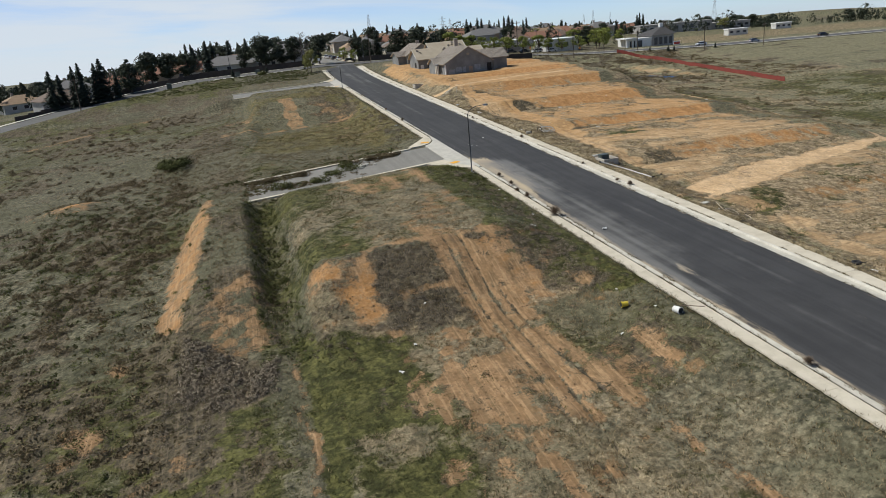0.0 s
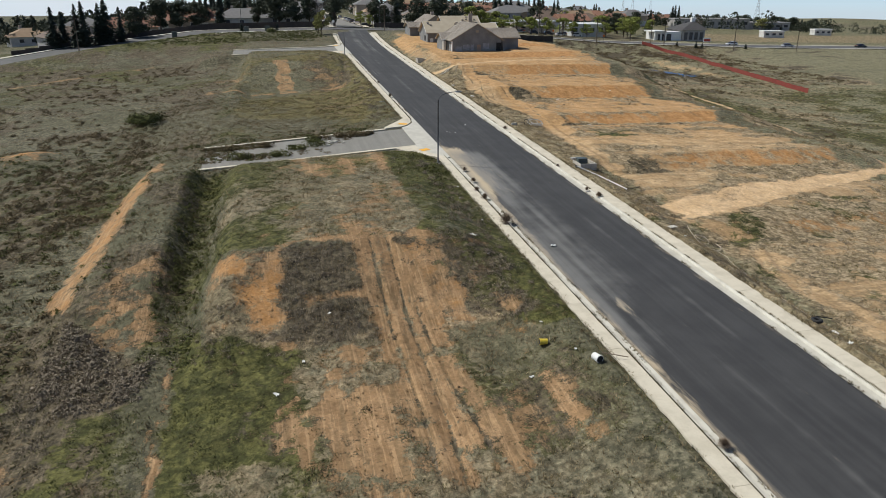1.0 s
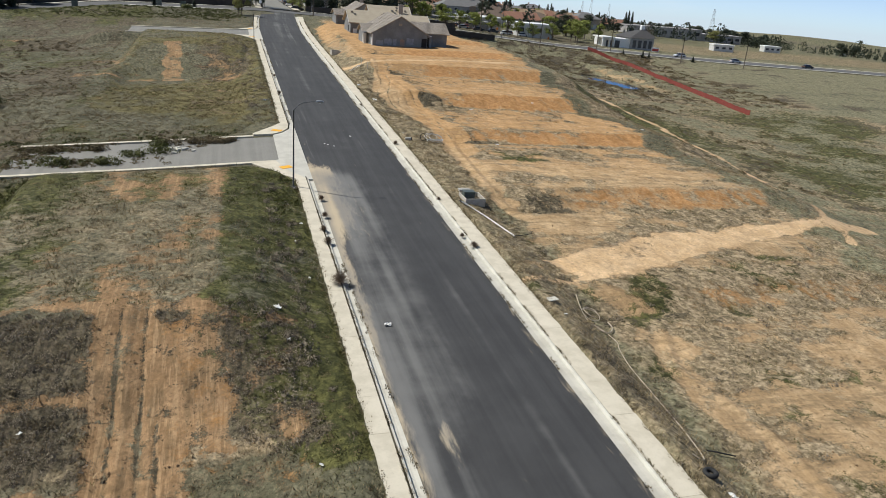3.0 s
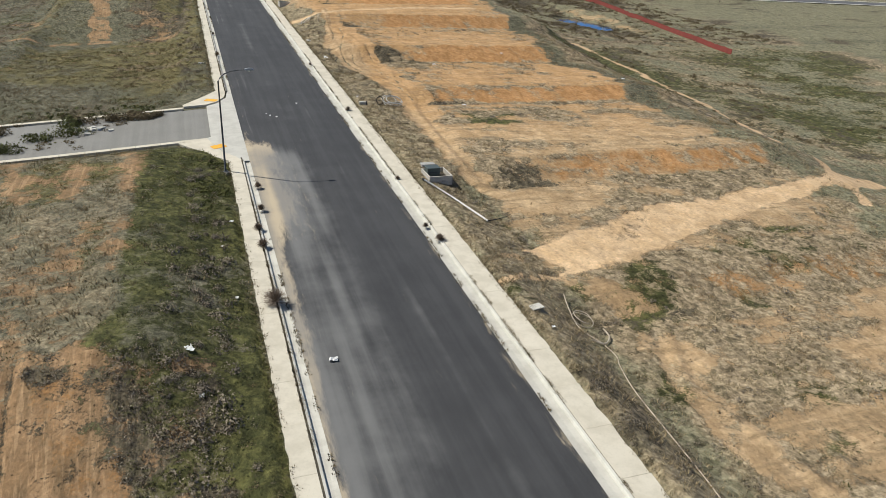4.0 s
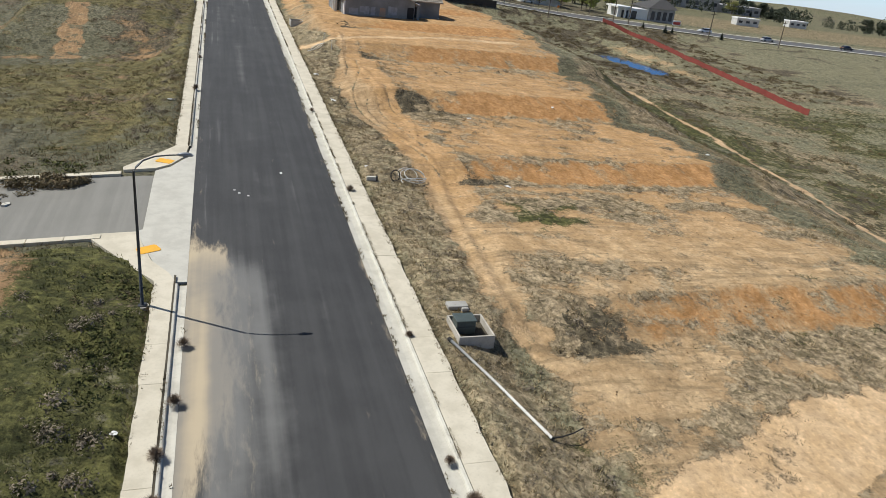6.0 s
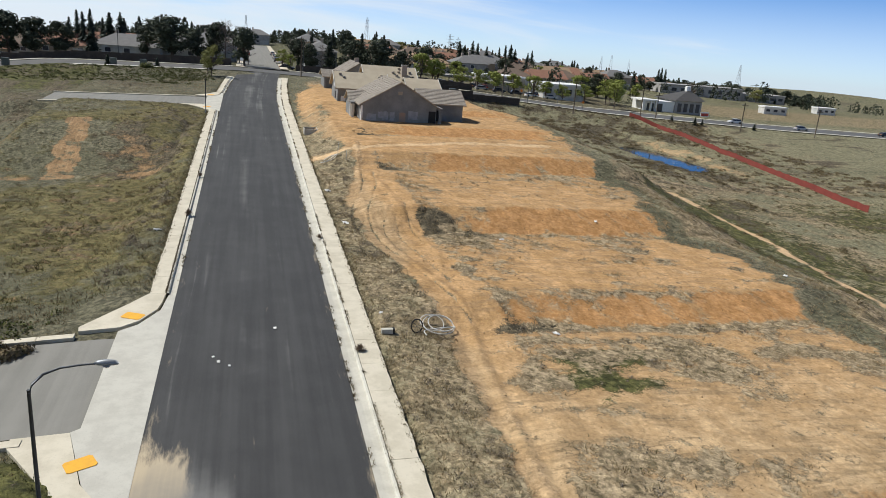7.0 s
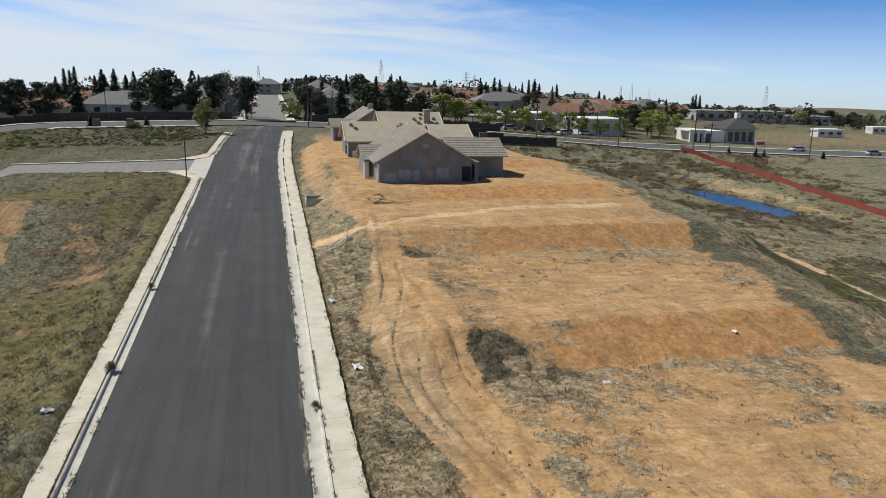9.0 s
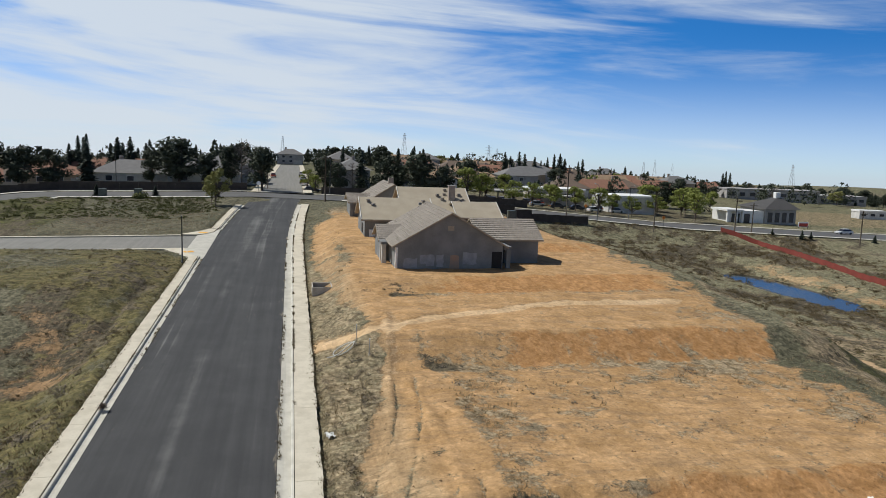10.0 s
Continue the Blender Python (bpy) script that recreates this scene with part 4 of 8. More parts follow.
W_RUNS = [(-129.0, 2.4), (24.8, 104.4), (127.0, 157.0)]
E_RUNS = [(-129.0, 160.0)]
for run in W_RUNS:
    strip("gutter", lay_rows([(-5.24, 0.012), (-5.45, -0.02), (-5.655, -0.005)][::-1], *run, 1.0), M_CURB, "pale concrete gutter with dust and cracks")
    strip("kerb", lay_rows([(-5.655, -0.12), (-5.66, 0.0), (-5.69, 0.12), (-5.72, 0.145), (-5.82, 0.15), (-5.82, -0.15)][::-1], *run, 1.0), M_CURB, "raised concrete kerb")
for run in E_RUNS:
    strip("gutter", lay_rows([(4.71, 0.012), (5.05, -0.02), (5.375, -0.005)], *run, 1.0), M_CURB, "pale concrete gutter with dark gaps")
    strip("kerb", lay_rows([(5.375, -0.12), (5.38, 0.0), (5.41, 0.12), (5.44, 0.145), (5.56, 0.15), (5.56, -0.15)], *run, 1.0), M_CURB, "raised concrete kerb")


def walk_slabs(name, x0, x1, runs, length, label):
    """A walk of cast slabs with open joints; one mesh a slab."""
    base = new(name)
    tagged(base, label, "sidewalk", kind="structure")
    rnd = random.Random(5)
    for y0, y1 in runs:
        n = max(1, round((y1 - y0) / length))
        d = (y1 - y0) / n
        for k in range(n):
            wide = 0.014 if k % 4 == 0 else 0.004
            a, b = y0 + k * d + wide, y0 + (k + 1) * d - 0.004
            j = [rnd.uniform(-0.012, 0.012) for _ in range(4)]
            ragged = [(x0 if abs(x0) < abs(x1) else x1), (x1 if abs(x1) > abs(x0) else x0)]
            s = 1 if ragged[1] > 0 else -1
            inner, outer = ragged
            m = 5
            edge = [(outer + s * rnd.uniform(-0.07, 0.03) + shift(a + (b - a) * i / m), a + (b - a) * i / m) for i in range(m + 1)]
            poly = [(inner + shift(a), a)] + edge + [(inner + shift(b), b)]
            if s < 0:
                poly = poly[::-1]
            lift = 0.135 + rnd.uniform(-0.006, 0.006)
            part("slab", slab_prism(poly, lift, 0.12, lambda x, y: rz(y)), M_WALK, base)
    return base


walk_slabs("sidewalk_west", -5.92, -6.93, W_RUNS, 3.05, "worn pale concrete sidewalk with open joints")
walk_slabs("sidewalk_east", 5.60, 6.98, E_RUNS, 3.05, "worn pale concrete sidewalk beside the street")
for nm, x0, x1, runs in (("joint_dirt", -5.93, -5.815, W_RUNS), ("joint_dirt", 5.55, 5.61, E_RUNS)):
    for run in runs:
        strip(nm, lay_rows([(x0, 0.118), (x1, 0.118)], *run, 2.0), M_CRACK, "dark dirt in the joint behind the kerb")


def side_street(y0, first):
    """A stub street with its concrete apron, ramps and kerbs."""
    yo = y0 - 8.5
    sx = shift(y0 + 5)
    P = lambda pts: [(x + sx, y + yo) for x, y in pts]
    solid("apron", slab_prism(P([(-5.25, 2.4), (-5.25, 24.8), (-5.7, 24.8), (-5.95, 22.4), (-7.0, 20.3), (-8.0, 19.4), (-8.02, 17.8), (-8.02, 9.2), (-8.4, 8.9), (-7.2, 5.0), (-5.9, 2.4)]), 0.012, 0.3, lambda x, y: rz(y)), M_APRON, "pale concrete cross gutter and apron of a side street", "apron", kind="structure")
    low = lambda x, y: rz(y) + (0.0 if x - sx > -8.1 else land_side(x - sx, y, first) - rz(y) + 0.07)
    for flat, fall, y_top, y_low in (([(-6.25, 3.5), (-7.25, 5.0), (-8.4, 8.88), (-10.8, 8.88), (-10.9, 8.35), (-7.66, 3.5)], [(-5.88, 2.4), (-6.25, 3.5), (-7.66, 3.5), (-6.93, 2.4)], 2.4, 3.5),
                                     ([(-6.0, 23.5), (-7.9, 23.5), (-10.3, 20.35), (-10.2, 19.75), (-8.0, 19.9), (-7.0, 20.8), (-6.15, 22.5)], [(-5.86, 24.8), (-6.93, 24.8), (-7.9, 23.5), (-6.0, 23.5)], 24.8, 23.5)):
        solid("curb_ramp", slab_prism(P(flat), 0.03, 0.3, low), M_WALK, "flared concrete kerb ramp at the corner", "curb ramp", kind="structure")
        solid("curb_ramp", slab_prism(P(fall), 0.03, 0.3, lambda x, y: rz(y) + 0.1 * (y - yo - y_low) / (y_top - y_low)), M_WALK, "sloping concrete slab between sidewalk and kerb ramp", "curb ramp", kind="structure")
    for px, py in ((-7.5, 6.4), (-7.45, 21.5)):
        tilt = 0.45 if py < 12 else -0.45
        oval = [(px + u * math.cos(tilt) - v * math.sin(tilt), py + u * math.sin(tilt) + v * math.cos(tilt)) for u, v in ((-0.62, -0.36), (-0.5, -0.44), (0.52, -0.42), (0.62, -0.3), (0.6, 0.34), (0.48, 0.44), (-0.5, 0.4), (-0.62, 0.3))]
        solid("tactile_pad", slab_prism(P(oval), 0.042, 0.02, lambda x, y: rz(y)), M_YELLOW_PAD, "worn yellow tactile pad on the kerb ramp", "tactile pad")
    rows = []
    for x in np.arange(-8.0, -34.1, -1.0):
        rows.append([(x + sx, y + yo, land_side(x, y + yo, first) + 0.0) for y in np.linspace(9.0, 18.6, 6)])
    strip("side_road", [r[::-1] for r in rows], M_OLD_ASPHALT, "pale old asphalt of a stub street with weeds")
    for yk, s in ((8.45, -1), (19.15, 1)):
        base = new("kerb_row")
        tagged(base, "broken concrete kerb along the stub street", "kerb", kind="structure")
        rnd = random.Random(3)
        for k in range(12):
            x = -10.3 - 2.0 * k
            mb = slab_prism([(x - 1.96 + sx, yk - 0.27 + yo), (x + sx, yk - 0.27 + yo), (x + sx, yk + 0.27 + yo), (x - 1.96 + sx, yk + 0.27 + yo)], 0.13, 0.35, lambda a, b: land_side(a - sx, b, first))
            part("kerb_stone", mb, M_WALK, base)


def land_side(x, y, first):
    return rz(y) + float(np.interp(-x, [5, 9, 20, 34, 60], [0.0, -0.1, -0.9, -1.8, -3.2])) * (1 if first else 0.35)


side_street(8.5, True)
side_street(110.5, False)


def build_main_road():
    xs = np.concatenate([np.arange(-400, -160, 20), np.arange(-160, 165, 4), np.arange(170, 520, 20)])
    rows, north, south = [], [], []
    for i, x in enumerate(xs):
        my, mz = float(main_y(x)), float(main_z(x))
        dy = float(main_y(x + 2) - main_y(x - 2)) / 4
        nx, ny = -dy / math.hypot(1, dy), 1 / math.hypot(1, dy)
        rows.append([(x + nx * o, my + ny * o, mz + 0.02) for o in (-7.5, -2.5, 2.5, 7.5)])
        for o0, o1, lst in ((7.52, 9.4, north), (-9.4, -7.52, south)):
            lst.append([(x + nx * o0, my + ny * o0, mz + (0.15 if o0 > 0 else 0.13)), (x + nx * o1, my + ny * o1, mz + (0.15 if o1 > 0 else 0.15))])
    strip("cross_road", [r[::-1] for r in rows], M_ROAD_GREY, "pale grey asphalt cross road along the town's edge")
    strip("cross_walk_north", [r[::-1] for r in north], M_CURB, "pale concrete sidewalk along the cross road")
    west = [r for r in south if r[0][0] <= -7]
    east = [r for r in south if r[0][0] >= 13]
    strip("cross_walk_south", [r[::-1] for r in west], M_CURB, "pale concrete sidewalk along the cross road")
    strip("cross_walk_south", [r[::-1] for r in east], M_CURB, "pale concrete sidewalk along the cross road")


build_main_road()

# street that goes on beyond the crossing
FAR_Y = np.arange(184, 412, 6.0)
far_z = lambda y: float(np.interp(y, [184, 200, 300, 410], [6.8, 6.75, 6.5, 6.4]))
far_x = lambda y: float(np.interp(y, [184, 300, 410], [3.2, 4.0, 4.6]))
strip("far_street", [[(far_x(y) + o, y, far_z(y)) for o in (-4.8, 0, 4.8)] for y in FAR_Y], M_OLD_ASPHALT, "pale asphalt street running through the houses")
for o in (-1, 1):
    strip("far_walk", [[(far_x(y) + a, y, far_z(y) + 0.15) for a in (sorted((o * 4.85, o * 7.0)))] for y in FAR_Y], M_WALK, "bright concrete sidewalk of the far street")


# ---- houses ----
M_STUCCO = simple("grey_stucco", (0.245, 0.247, 0.240), (0.165, 0.168, 0.164), 0.45, rough=0.92, fine=25)
M_STUCCO_PALE = simple("pale_stucco", (0.58, 0.55, 0.49), (0.50, 0.47, 0.41), 0.8, rough=0.92)
M_PATCH = simple("paint_patch", (0.33, 0.335, 0.345), (0.25, 0.255, 0.26), 1.5)
M_PATCH_ORANGE = simple("orange_patch", (0.38, 0.235, 0.155), (0.28, 0.225, 0.185), 0.9)
M_TILE = simple("grey_brown_tile", (0.37, 0.325, 0.275), (0.30, 0.26, 0.22), 1.2, vary=0.16, island=True, rough=0.8)
M_FELT = simple("tan_roof_board", (0.50, 0.425, 0.315), (0.40, 0.335, 0.245), 0.6, vary=0.1, island=True)
M_FASCIA = simple("fascia_wood", (0.40, 0.34, 0.27), (0.32, 0.27, 0.2), 2.0)
# near-black for flat panels: the shade inside openings put into colour
M_OPENING_SHADE = simple("opening_shade", (0.03, 0.028, 0.026), (0.02, 0.02, 0.02), 1.0)
M_GLASS_FAR = simple("dark_pane", (0.05, 0.055, 0.065), (0.03, 0.03, 0.04), 1.0, rough=0.15, spec=0.6)
M_WHITE = simple("white_paint", (0.78, 0.77, 0.73), (0.7, 0.68, 0.64), 2.0, rough=0.6)
M_BRICKY = simple("chimney_stucco", (0.36, 0.30, 0.25), (0.28, 0.23, 0.19), 1.5)


def tiled_plane(mb, e0, e1, r0, r1, course=0.44, tile=0.36, lift=0.06):
    """Lapped tile courses from the eave e0-e1 up to the ridge r0-r1, each tile with its own edge."""
    e0, e1, r0, r1 = map(Vector, (e0, e1, r0, r1))
    n = max(2, round(((r0 + r1) / 2 - (e0 + e1) / 2).length / course))
    nor = (e1 - e0).cross(r0 - e0).normalized()
    if nor.z < 0:
        nor = -nor
    rnd = random.Random(round(e0.x * 7 + e0.y * 3))
    for k in range(n):
        a0, a1 = e0.lerp(r0, k / n), e1.lerp(r1, k / n)
        b0, b1 = e0.lerp(r0, (k + 1.12) / n), e1.lerp(r1, (k + 1.12) / n)
        m = max(1, round((a1 - a0).length / tile))
        off = 0.5 * (k % 2)
        for j in range(m + 1):
            s, t = max(0, (j - off) / m), min(1, (j + 1 - off) / m)
            if t - s < 0.01:
                continue
            t2 = t - 0.008
            h = nor * (lift + rnd.uniform(-0.008, 0.012))
            lo0, lo1 = a0.lerp(a1, s), a0.lerp(a1, t2)
            up0, up1 = b0.lerp(b1, s), b0.lerp(b1, t2)
            i = len(mb.v)
            mb.v += [tuple(lo0 + h), tuple(lo1 + h), tuple(up1 + nor * 0.004), tuple(up0 + nor * 0.004), tuple(lo0 - nor * 0.01), tuple(lo1 - nor * 0.01)]
            mb.f += [(i, i + 1, i + 2, i + 3), (i + 4, i + 5, i + 1, i)]
            mb.mi += [0, 0]


def gable_block(house, x0, x1, y0, y1, z0, eave, ridge, axis, wall_mat, roof_mat, over=0.5, tiles=True, names=("wall", "roof")):
    """One block of a house: walls up to the gables, and a roof with thickness. axis: the ridge's run."""
    mb = MB()
    if axis == "y":
        xm = (x0 + x1) / 2
        prof = [(x0, z0), (x1, z0), (x1, eave), (xm, ridge), (x0, eave)]
        mb.face(*[(x, y0, z) for x, z in prof])
        mb.face(*[(x, y1, z) for x, z in prof[::-1]])
        mb.face((x0, y1, z0), (x0, y0, z0), (x0, y0, eave), (x0, y1, eave))
        mb.face((x1, y0, z0), (x1, y1, z0), (x1, y1, eave), (x1, y0, eave))
    else:
        ym = (y0 + y1) / 2
        prof = [(y0, z0), (y1, z0), (y1, eave), (ym, ridge), (y0, eave)]
        mb.face(*[(x1, y, z) for y, z in prof])
        mb.face(*[(x0, y, z) for y, z in prof[::-1]])
        mb.face((x0, y0, z0), (x1, y0, z0), (x1, y0, eave), (x0, y0, eave))
        mb.face((x1, y1, z0), (x0, y1, z0), (x0, y1, eave), (x1, y1, eave))
    w = part(names[0], mb, wall_mat, house)
    rb, tb = MB(), MB()
    up = 0.16
    if axis == "y":
        half = (x1 - x0) / 2
        k = (ridge - eave) / half
        for s in (-1, 1):
            xe = xm + s * (half + over)
            ze = eave - k * over + up
            rb_pts = [(xe, y0 - over, ze), (xe, y1 + over, ze), (xm, y1 + over, ridge + up), (xm, y0 - over, ridge + up)]
            if s > 0:
                quad = rb_pts
            else:
                quad = [rb_pts[1], rb_pts[0], rb_pts[3], rb_pts[2]]
            low = [(p[0], p[1], p[2] - 0.15) for p in quad]
            rb.face(*quad)
            rb.face(*low[::-1])
            for q in range(4):
                rb.face(low[q], low[(q + 1) % 4], quad[(q + 1) % 4], quad[q])
            if tiles:
                tiled_plane(tb, quad[0], quad[1], quad[3], quad[2])
    else:
        half = (y1 - y0) / 2
        k = (ridge - eave) / half
        for s in (-1, 1):
            ye = ym + s * (half + over)
            ze = eave - k * over + up
            quad = [(x0 - over, ye, ze), (x1 + over, ye, ze), (x1 + over, ym, ridge + up), (x0 - over, ym, ridge + up)]
            if s > 0:
                quad = [quad[1], quad[0], quad[3], quad[2]]
            low = [(p[0], p[1], p[2] - 0.15) for p in quad]
            rb.face(*quad)
            rb.face(*low[::-1])
            for q in range(4):
                rb.face(low[q], low[(q + 1) % 4], quad[(q + 1) % 4], quad[q])
            if tiles:
                tiled_plane(tb, quad[0], quad[1], quad[3], quad[2])
    r = part(names[1], rb, M_FASCIA if tiles else roof_mat, house)
    if not tiles:
        # pale boards along the rakes and the eaves, and a ridge board
        xe0, xe1, yh = x0 - over, x1 + over, (y1 - y0) / 2 + over
        ze, zr = eave - k * over + up, ridge + up
        for sx in (xe0, xe1):
            for s in (-1, 1):
                part("rake_board", MB().tube([(sx, ym + s * yh, ze + 0.02), (sx, ym, zr + 0.02)], 0.08, 4), M_STUCCO_PALE, r)
        for s in (-1, 1):
            part("eave_board", MB().box(xe0, xe1, ym + s * yh - 0.05, ym + s * yh + 0.05, ze - 0.22, ze + 0.02), M_FASCIA, r)
    if tiles:
        part("tile_course", tb, roof_mat, r)
    return w, r


def slab_on(house, name, x0, x1, y0, y1, z0, z1, mat, label="", bevel=0.02):
    return part(name, MB().box(x0, x1, y0, y1, z0, z1, bevel=bevel), mat, house, label)


def build_near_house():
    h = thing("house", 22.4, 94, 5.05, "unfinished grey stucco house with grey-brown tiled gable roof", "house")
    x0, x1, y0, y1 = -6.0, 6.0, -5.1, 9.0
    gable_block(h, x0, x1, y0, y1, -0.6, 3.0, 6.45, "y", M_STUCCO, M_TILE)
    # the wing to the east with its ridge across
    gable_block(h, 4.5, 11.6, -0.9, 6.5, -0.4, 3.25, 5.1, "x", M_STUCCO, M_TILE)
    # lower roof over the entrance on the street side
    gable_block(h, -6.9, -3.0, 0.5, 6.5, -0.6, 2.75, 4.1, "x", M_STUCCO, M_TILE, over=0.4)
    # porch posts and their beam
    for y in (-1.6, -0.2):
        slab_on(h, "porch_post", -7.1, -6.6, y, y + 0.5, -0.6, 2.55, M_STUCCO_PALE)
    slab_on(h, "porch_beam", -7.2, -5.9, -1.7, 0.45, 2.55, 2.85, M_STUCCO)
    # white panel puts the brightness of the sunlit west wall into colour
    slab_on(h, "sunlit_corner", -6.05, -5.8, -5.16, -4.7, -0.5, 2.7, M_WHITE, "white corner panel painted as the sunlit edge of the west wall")
    slab_on(h, "window", -5.86, -5.78, -3.6, -2.2, 0.9, 2.2, M_GLASS_FAR)
    slab_on(h, "side_panel", -5.9, -5.8, -4.6, -3.7, -0.4, 2.5, M_WHITE)
    # patio recess with a post; dark panels paint the shade of its openings
    slab_on(h, "patio_shade_panel", 4.75, 5.9, -5.13, -5.04, -0.5, 2.3, M_OPENING_SHADE, "dark panel painted as the shade of an open patio doorway", 0.0)
    slab_on(h, "patio_post", 6.5, 7.0, -4.9, -4.4, -0.6, 2.6, M_STUCCO)
    slab_on(h, "patio_wall", 6.002, 6.2, -4.3, -1.0, -0.6, 2.6, M_STUCCO)
    slab_on(h, "patio_lintel", 6.21, 7.1, -4.9, -0.95, 2.5, 2.85, M_STUCCO)
    slab_on(h, "patio_door", 6.3, 7.5, -0.98, -0.91, -0.5, 2.2, M_OPENING_SHADE, "dark panel painted as the shade behind a patio door", 0.0)
    slab_on(h, "gable_vent", -0.35, 0.35, -5.14, -5.06, 4.6, 5.1, M_FASCIA)
    rnd = random.Random(4)
    for x, z, w, hh, m in ((-4.4, 0.5, 1.5, 1.0, M_PATCH), (-3.0, 0.9, 0.7, 1.0, M_PATCH), (-2.2, 0.7, 0.9, 1.2, M_PATCH), (-1.1, 0.6, 0.8, 1.3, M_PATCH), (0.5, 0.35, 1.0, 1.5, M_PATCH_ORANGE), (2.2, 0.9, 1.6, 1.3, M_PATCH)):
        mb = MB()
        out_l = []
        for (ax, az), (bx, bz) in zip(((0, 0), (1, 0), (1, 1), (0, 1)), ((1, 0), (1, 1), (0, 1), (0, 0))):
            for q in range(4):
                u = q / 4
                out_l.append((x + w * (ax + (bx - ax) * u - 0.5) + rnd.uniform(-0.05, 0.05), -5.105, z + hh * (az + (bz - az) * u) + rnd.uniform(-0.07, 0.07)))
        mb.face(*out_l)
        for i in range(len(out_l)):
            p, q = out_l[i], out_l[(i + 1) % len(out_l)]
            mb.face((p[0], -5.09, p[2]), (q[0], -5.09, q[2]), q, p)
        part("painted_patch", mb, m, h, "patch of cover-up paint on the stucco")
    slab_on(h, "foundation", -5.95, 5.95, -5.2, 9.0, -1.2, -0.35, M_GREY_CONC)
    return h


def tile_stack(x, y, z, n, turn, slope=0.0):
    """A loose stack of roof tiles."""
    t = thing("tile_stack", x, y, z, "loose stack of brown clay roof tiles", "roof tiles", "tile stacks", turn)
    rnd = random.Random(int(x * 31 + y * 17))
    for k in range(n):
        a, b = rnd.uniform(-0.06, 0.06), rnd.uniform(-0.06, 0.06)
        part("tile", MB().box(-0.24 + a, 0.24 + a, -0.2 + b, 0.2 + b, k * 0.09, k * 0.09 + 0.075, bevel=0.012), M_TILE, t)
    return t


def build_second_house():
    h = thing("house", 25.4, 116, 5.8, "unfinished house with tan boarded roof and loose tiles", "house")
    gable_block(h, -10.3, -1.0, -6.2, 3.2, -0.8, 2.9, 5.3, "x", M_STUCCO, M_FELT, tiles=False)
    gable_block(h, -3.6, 6.4, 1.6, 14.0, -0.8, 3.0, 6.4, "x", M_STUCCO, M_FELT, tiles=False)
    gable_block(h, 4.0, 10.0, -1.5, 6.0, -0.8, 2.9, 4.7, "x", M_STUCCO, M_FELT, tiles=False)
    slab_on(h, "chimney", 3.6, 4.6, 4.6, 5.5, 3.0, 7.0, M_BRICKY)
    slab_on(h, "chimney_cap", 3.5, 4.7, 4.5, 5.6, 7.002, 7.12, M_GREY_CONC)
    # the dark windows are panels with the shade of open holes painted on
    slab_on(h, "window", -7.6, -6.4, -6.25, -6.18, 0.6, 2.0, M_OPENING_SHADE)
    slab_on(h, "window", -10.36, -10.28, -4.0, -2.4, 0.7, 2.0, M_OPENING_SHADE)
    slab_on(h, "door_panel", -9.7, -8.8, -6.26, -6.19, -0.7, 1.4, M_WHITE)
    return h


def build_third_house():
    h = thing("house", 22.6, 138, 6.2, "grey stucco house with dark tiled gable roof", "house")
    gable_block(h, -5.0, 4.0, -6.0, 8.0, -0.8, 3.0, 5.9, "y", M_STUCCO, M_TILE)
    gable_block(h, -7.5, -4.0, -4.0, 4.0, -0.8, 2.7, 3.9, "x", M_STUCCO, M_TILE)
    slab_on(h, "chimney", -0.9, 0.0, -2.0, -1.2, 4.0, 6.9, M_BRICKY)
    slab_on(h, "porch_post", -7.6, -7.1, -4.6, -4.1, -0.8, 2.6, M_STUCCO)
    slab_on(h, "window", -2.0, -0.6, -6.06, -5.98, 0.8, 2.0, M_GLASS_FAR)
    return h


build_near_house()
build_second_house()
build_third_house()


# ---- street lamps ----
M_STEEL = simple("galvanised_steel", (0.085, 0.09, 0.095), (0.06, 0.063, 0.068), 3.0, rough=0.5, metal=0.6, bump=0.05)
M_LAMP = simple("lamp_housing", (0.33, 0.34, 0.35), (0.27, 0.28, 0.29), 3.0, rough=0.5, metal=0.4, bump=0.05)


def street_lamp(x, y):
    t = thing("street_lamp", x, y, rz(y) + 0.05, "tall grey steel street lamp with a curved arm over the road", "street lamp", "street lamps")
    part("pole", MB().tube([(0, 0, 0), (0, 0, 3.5), (0, 0, 7.1)], [0.085, 0.07, 0.055], 10), M_STEEL, t, smooth=True)
    part("base_plate", MB().box(-0.2, 0.2, -0.2, 0.2, 0.0, 0.06, bevel=0.01), M_STEEL, t)
    part("footing", MB().tube([(0, 0, -0.5), (0, 0, 0.0)], 0.32, 12), M_GREY_CONC, t)
    arm = [(0, 0, 7.0), (0.12, 0, 7.3), (0.45, 0, 7.62), (0.95, 0, 7.82), (1.6, 0, 7.9), (2.0, 0, 7.92)]
    part("arm", MB().tube(arm, [0.06, 0.05, 0.045, 0.04, 0.035, 0.035], 8), M_STEEL, t, smooth=True)
    hd = part("lamp_head", MB().tube([(1.95, 0, 7.93), (2.05, 0, 7.94), (2.3, 0, 7.95), (2.55, 0, 7.93), (2.66, 0, 7.9)], [0.04, 0.085, 0.11, 0.09, 0.04], 10), M_LAMP, t, smooth=True)
    part("lens", MB().tube([(2.3, 0, 7.83), (2.3, 0, 7.78)], [0.12, 0.07], 10), M_WHITE, hd)
    part("hand_hole_cover", MB().box(-0.05, 0.05, -0.115, -0.09, 0.5, 0.75, bevel=0.005), M_STEEL, t)
    return t


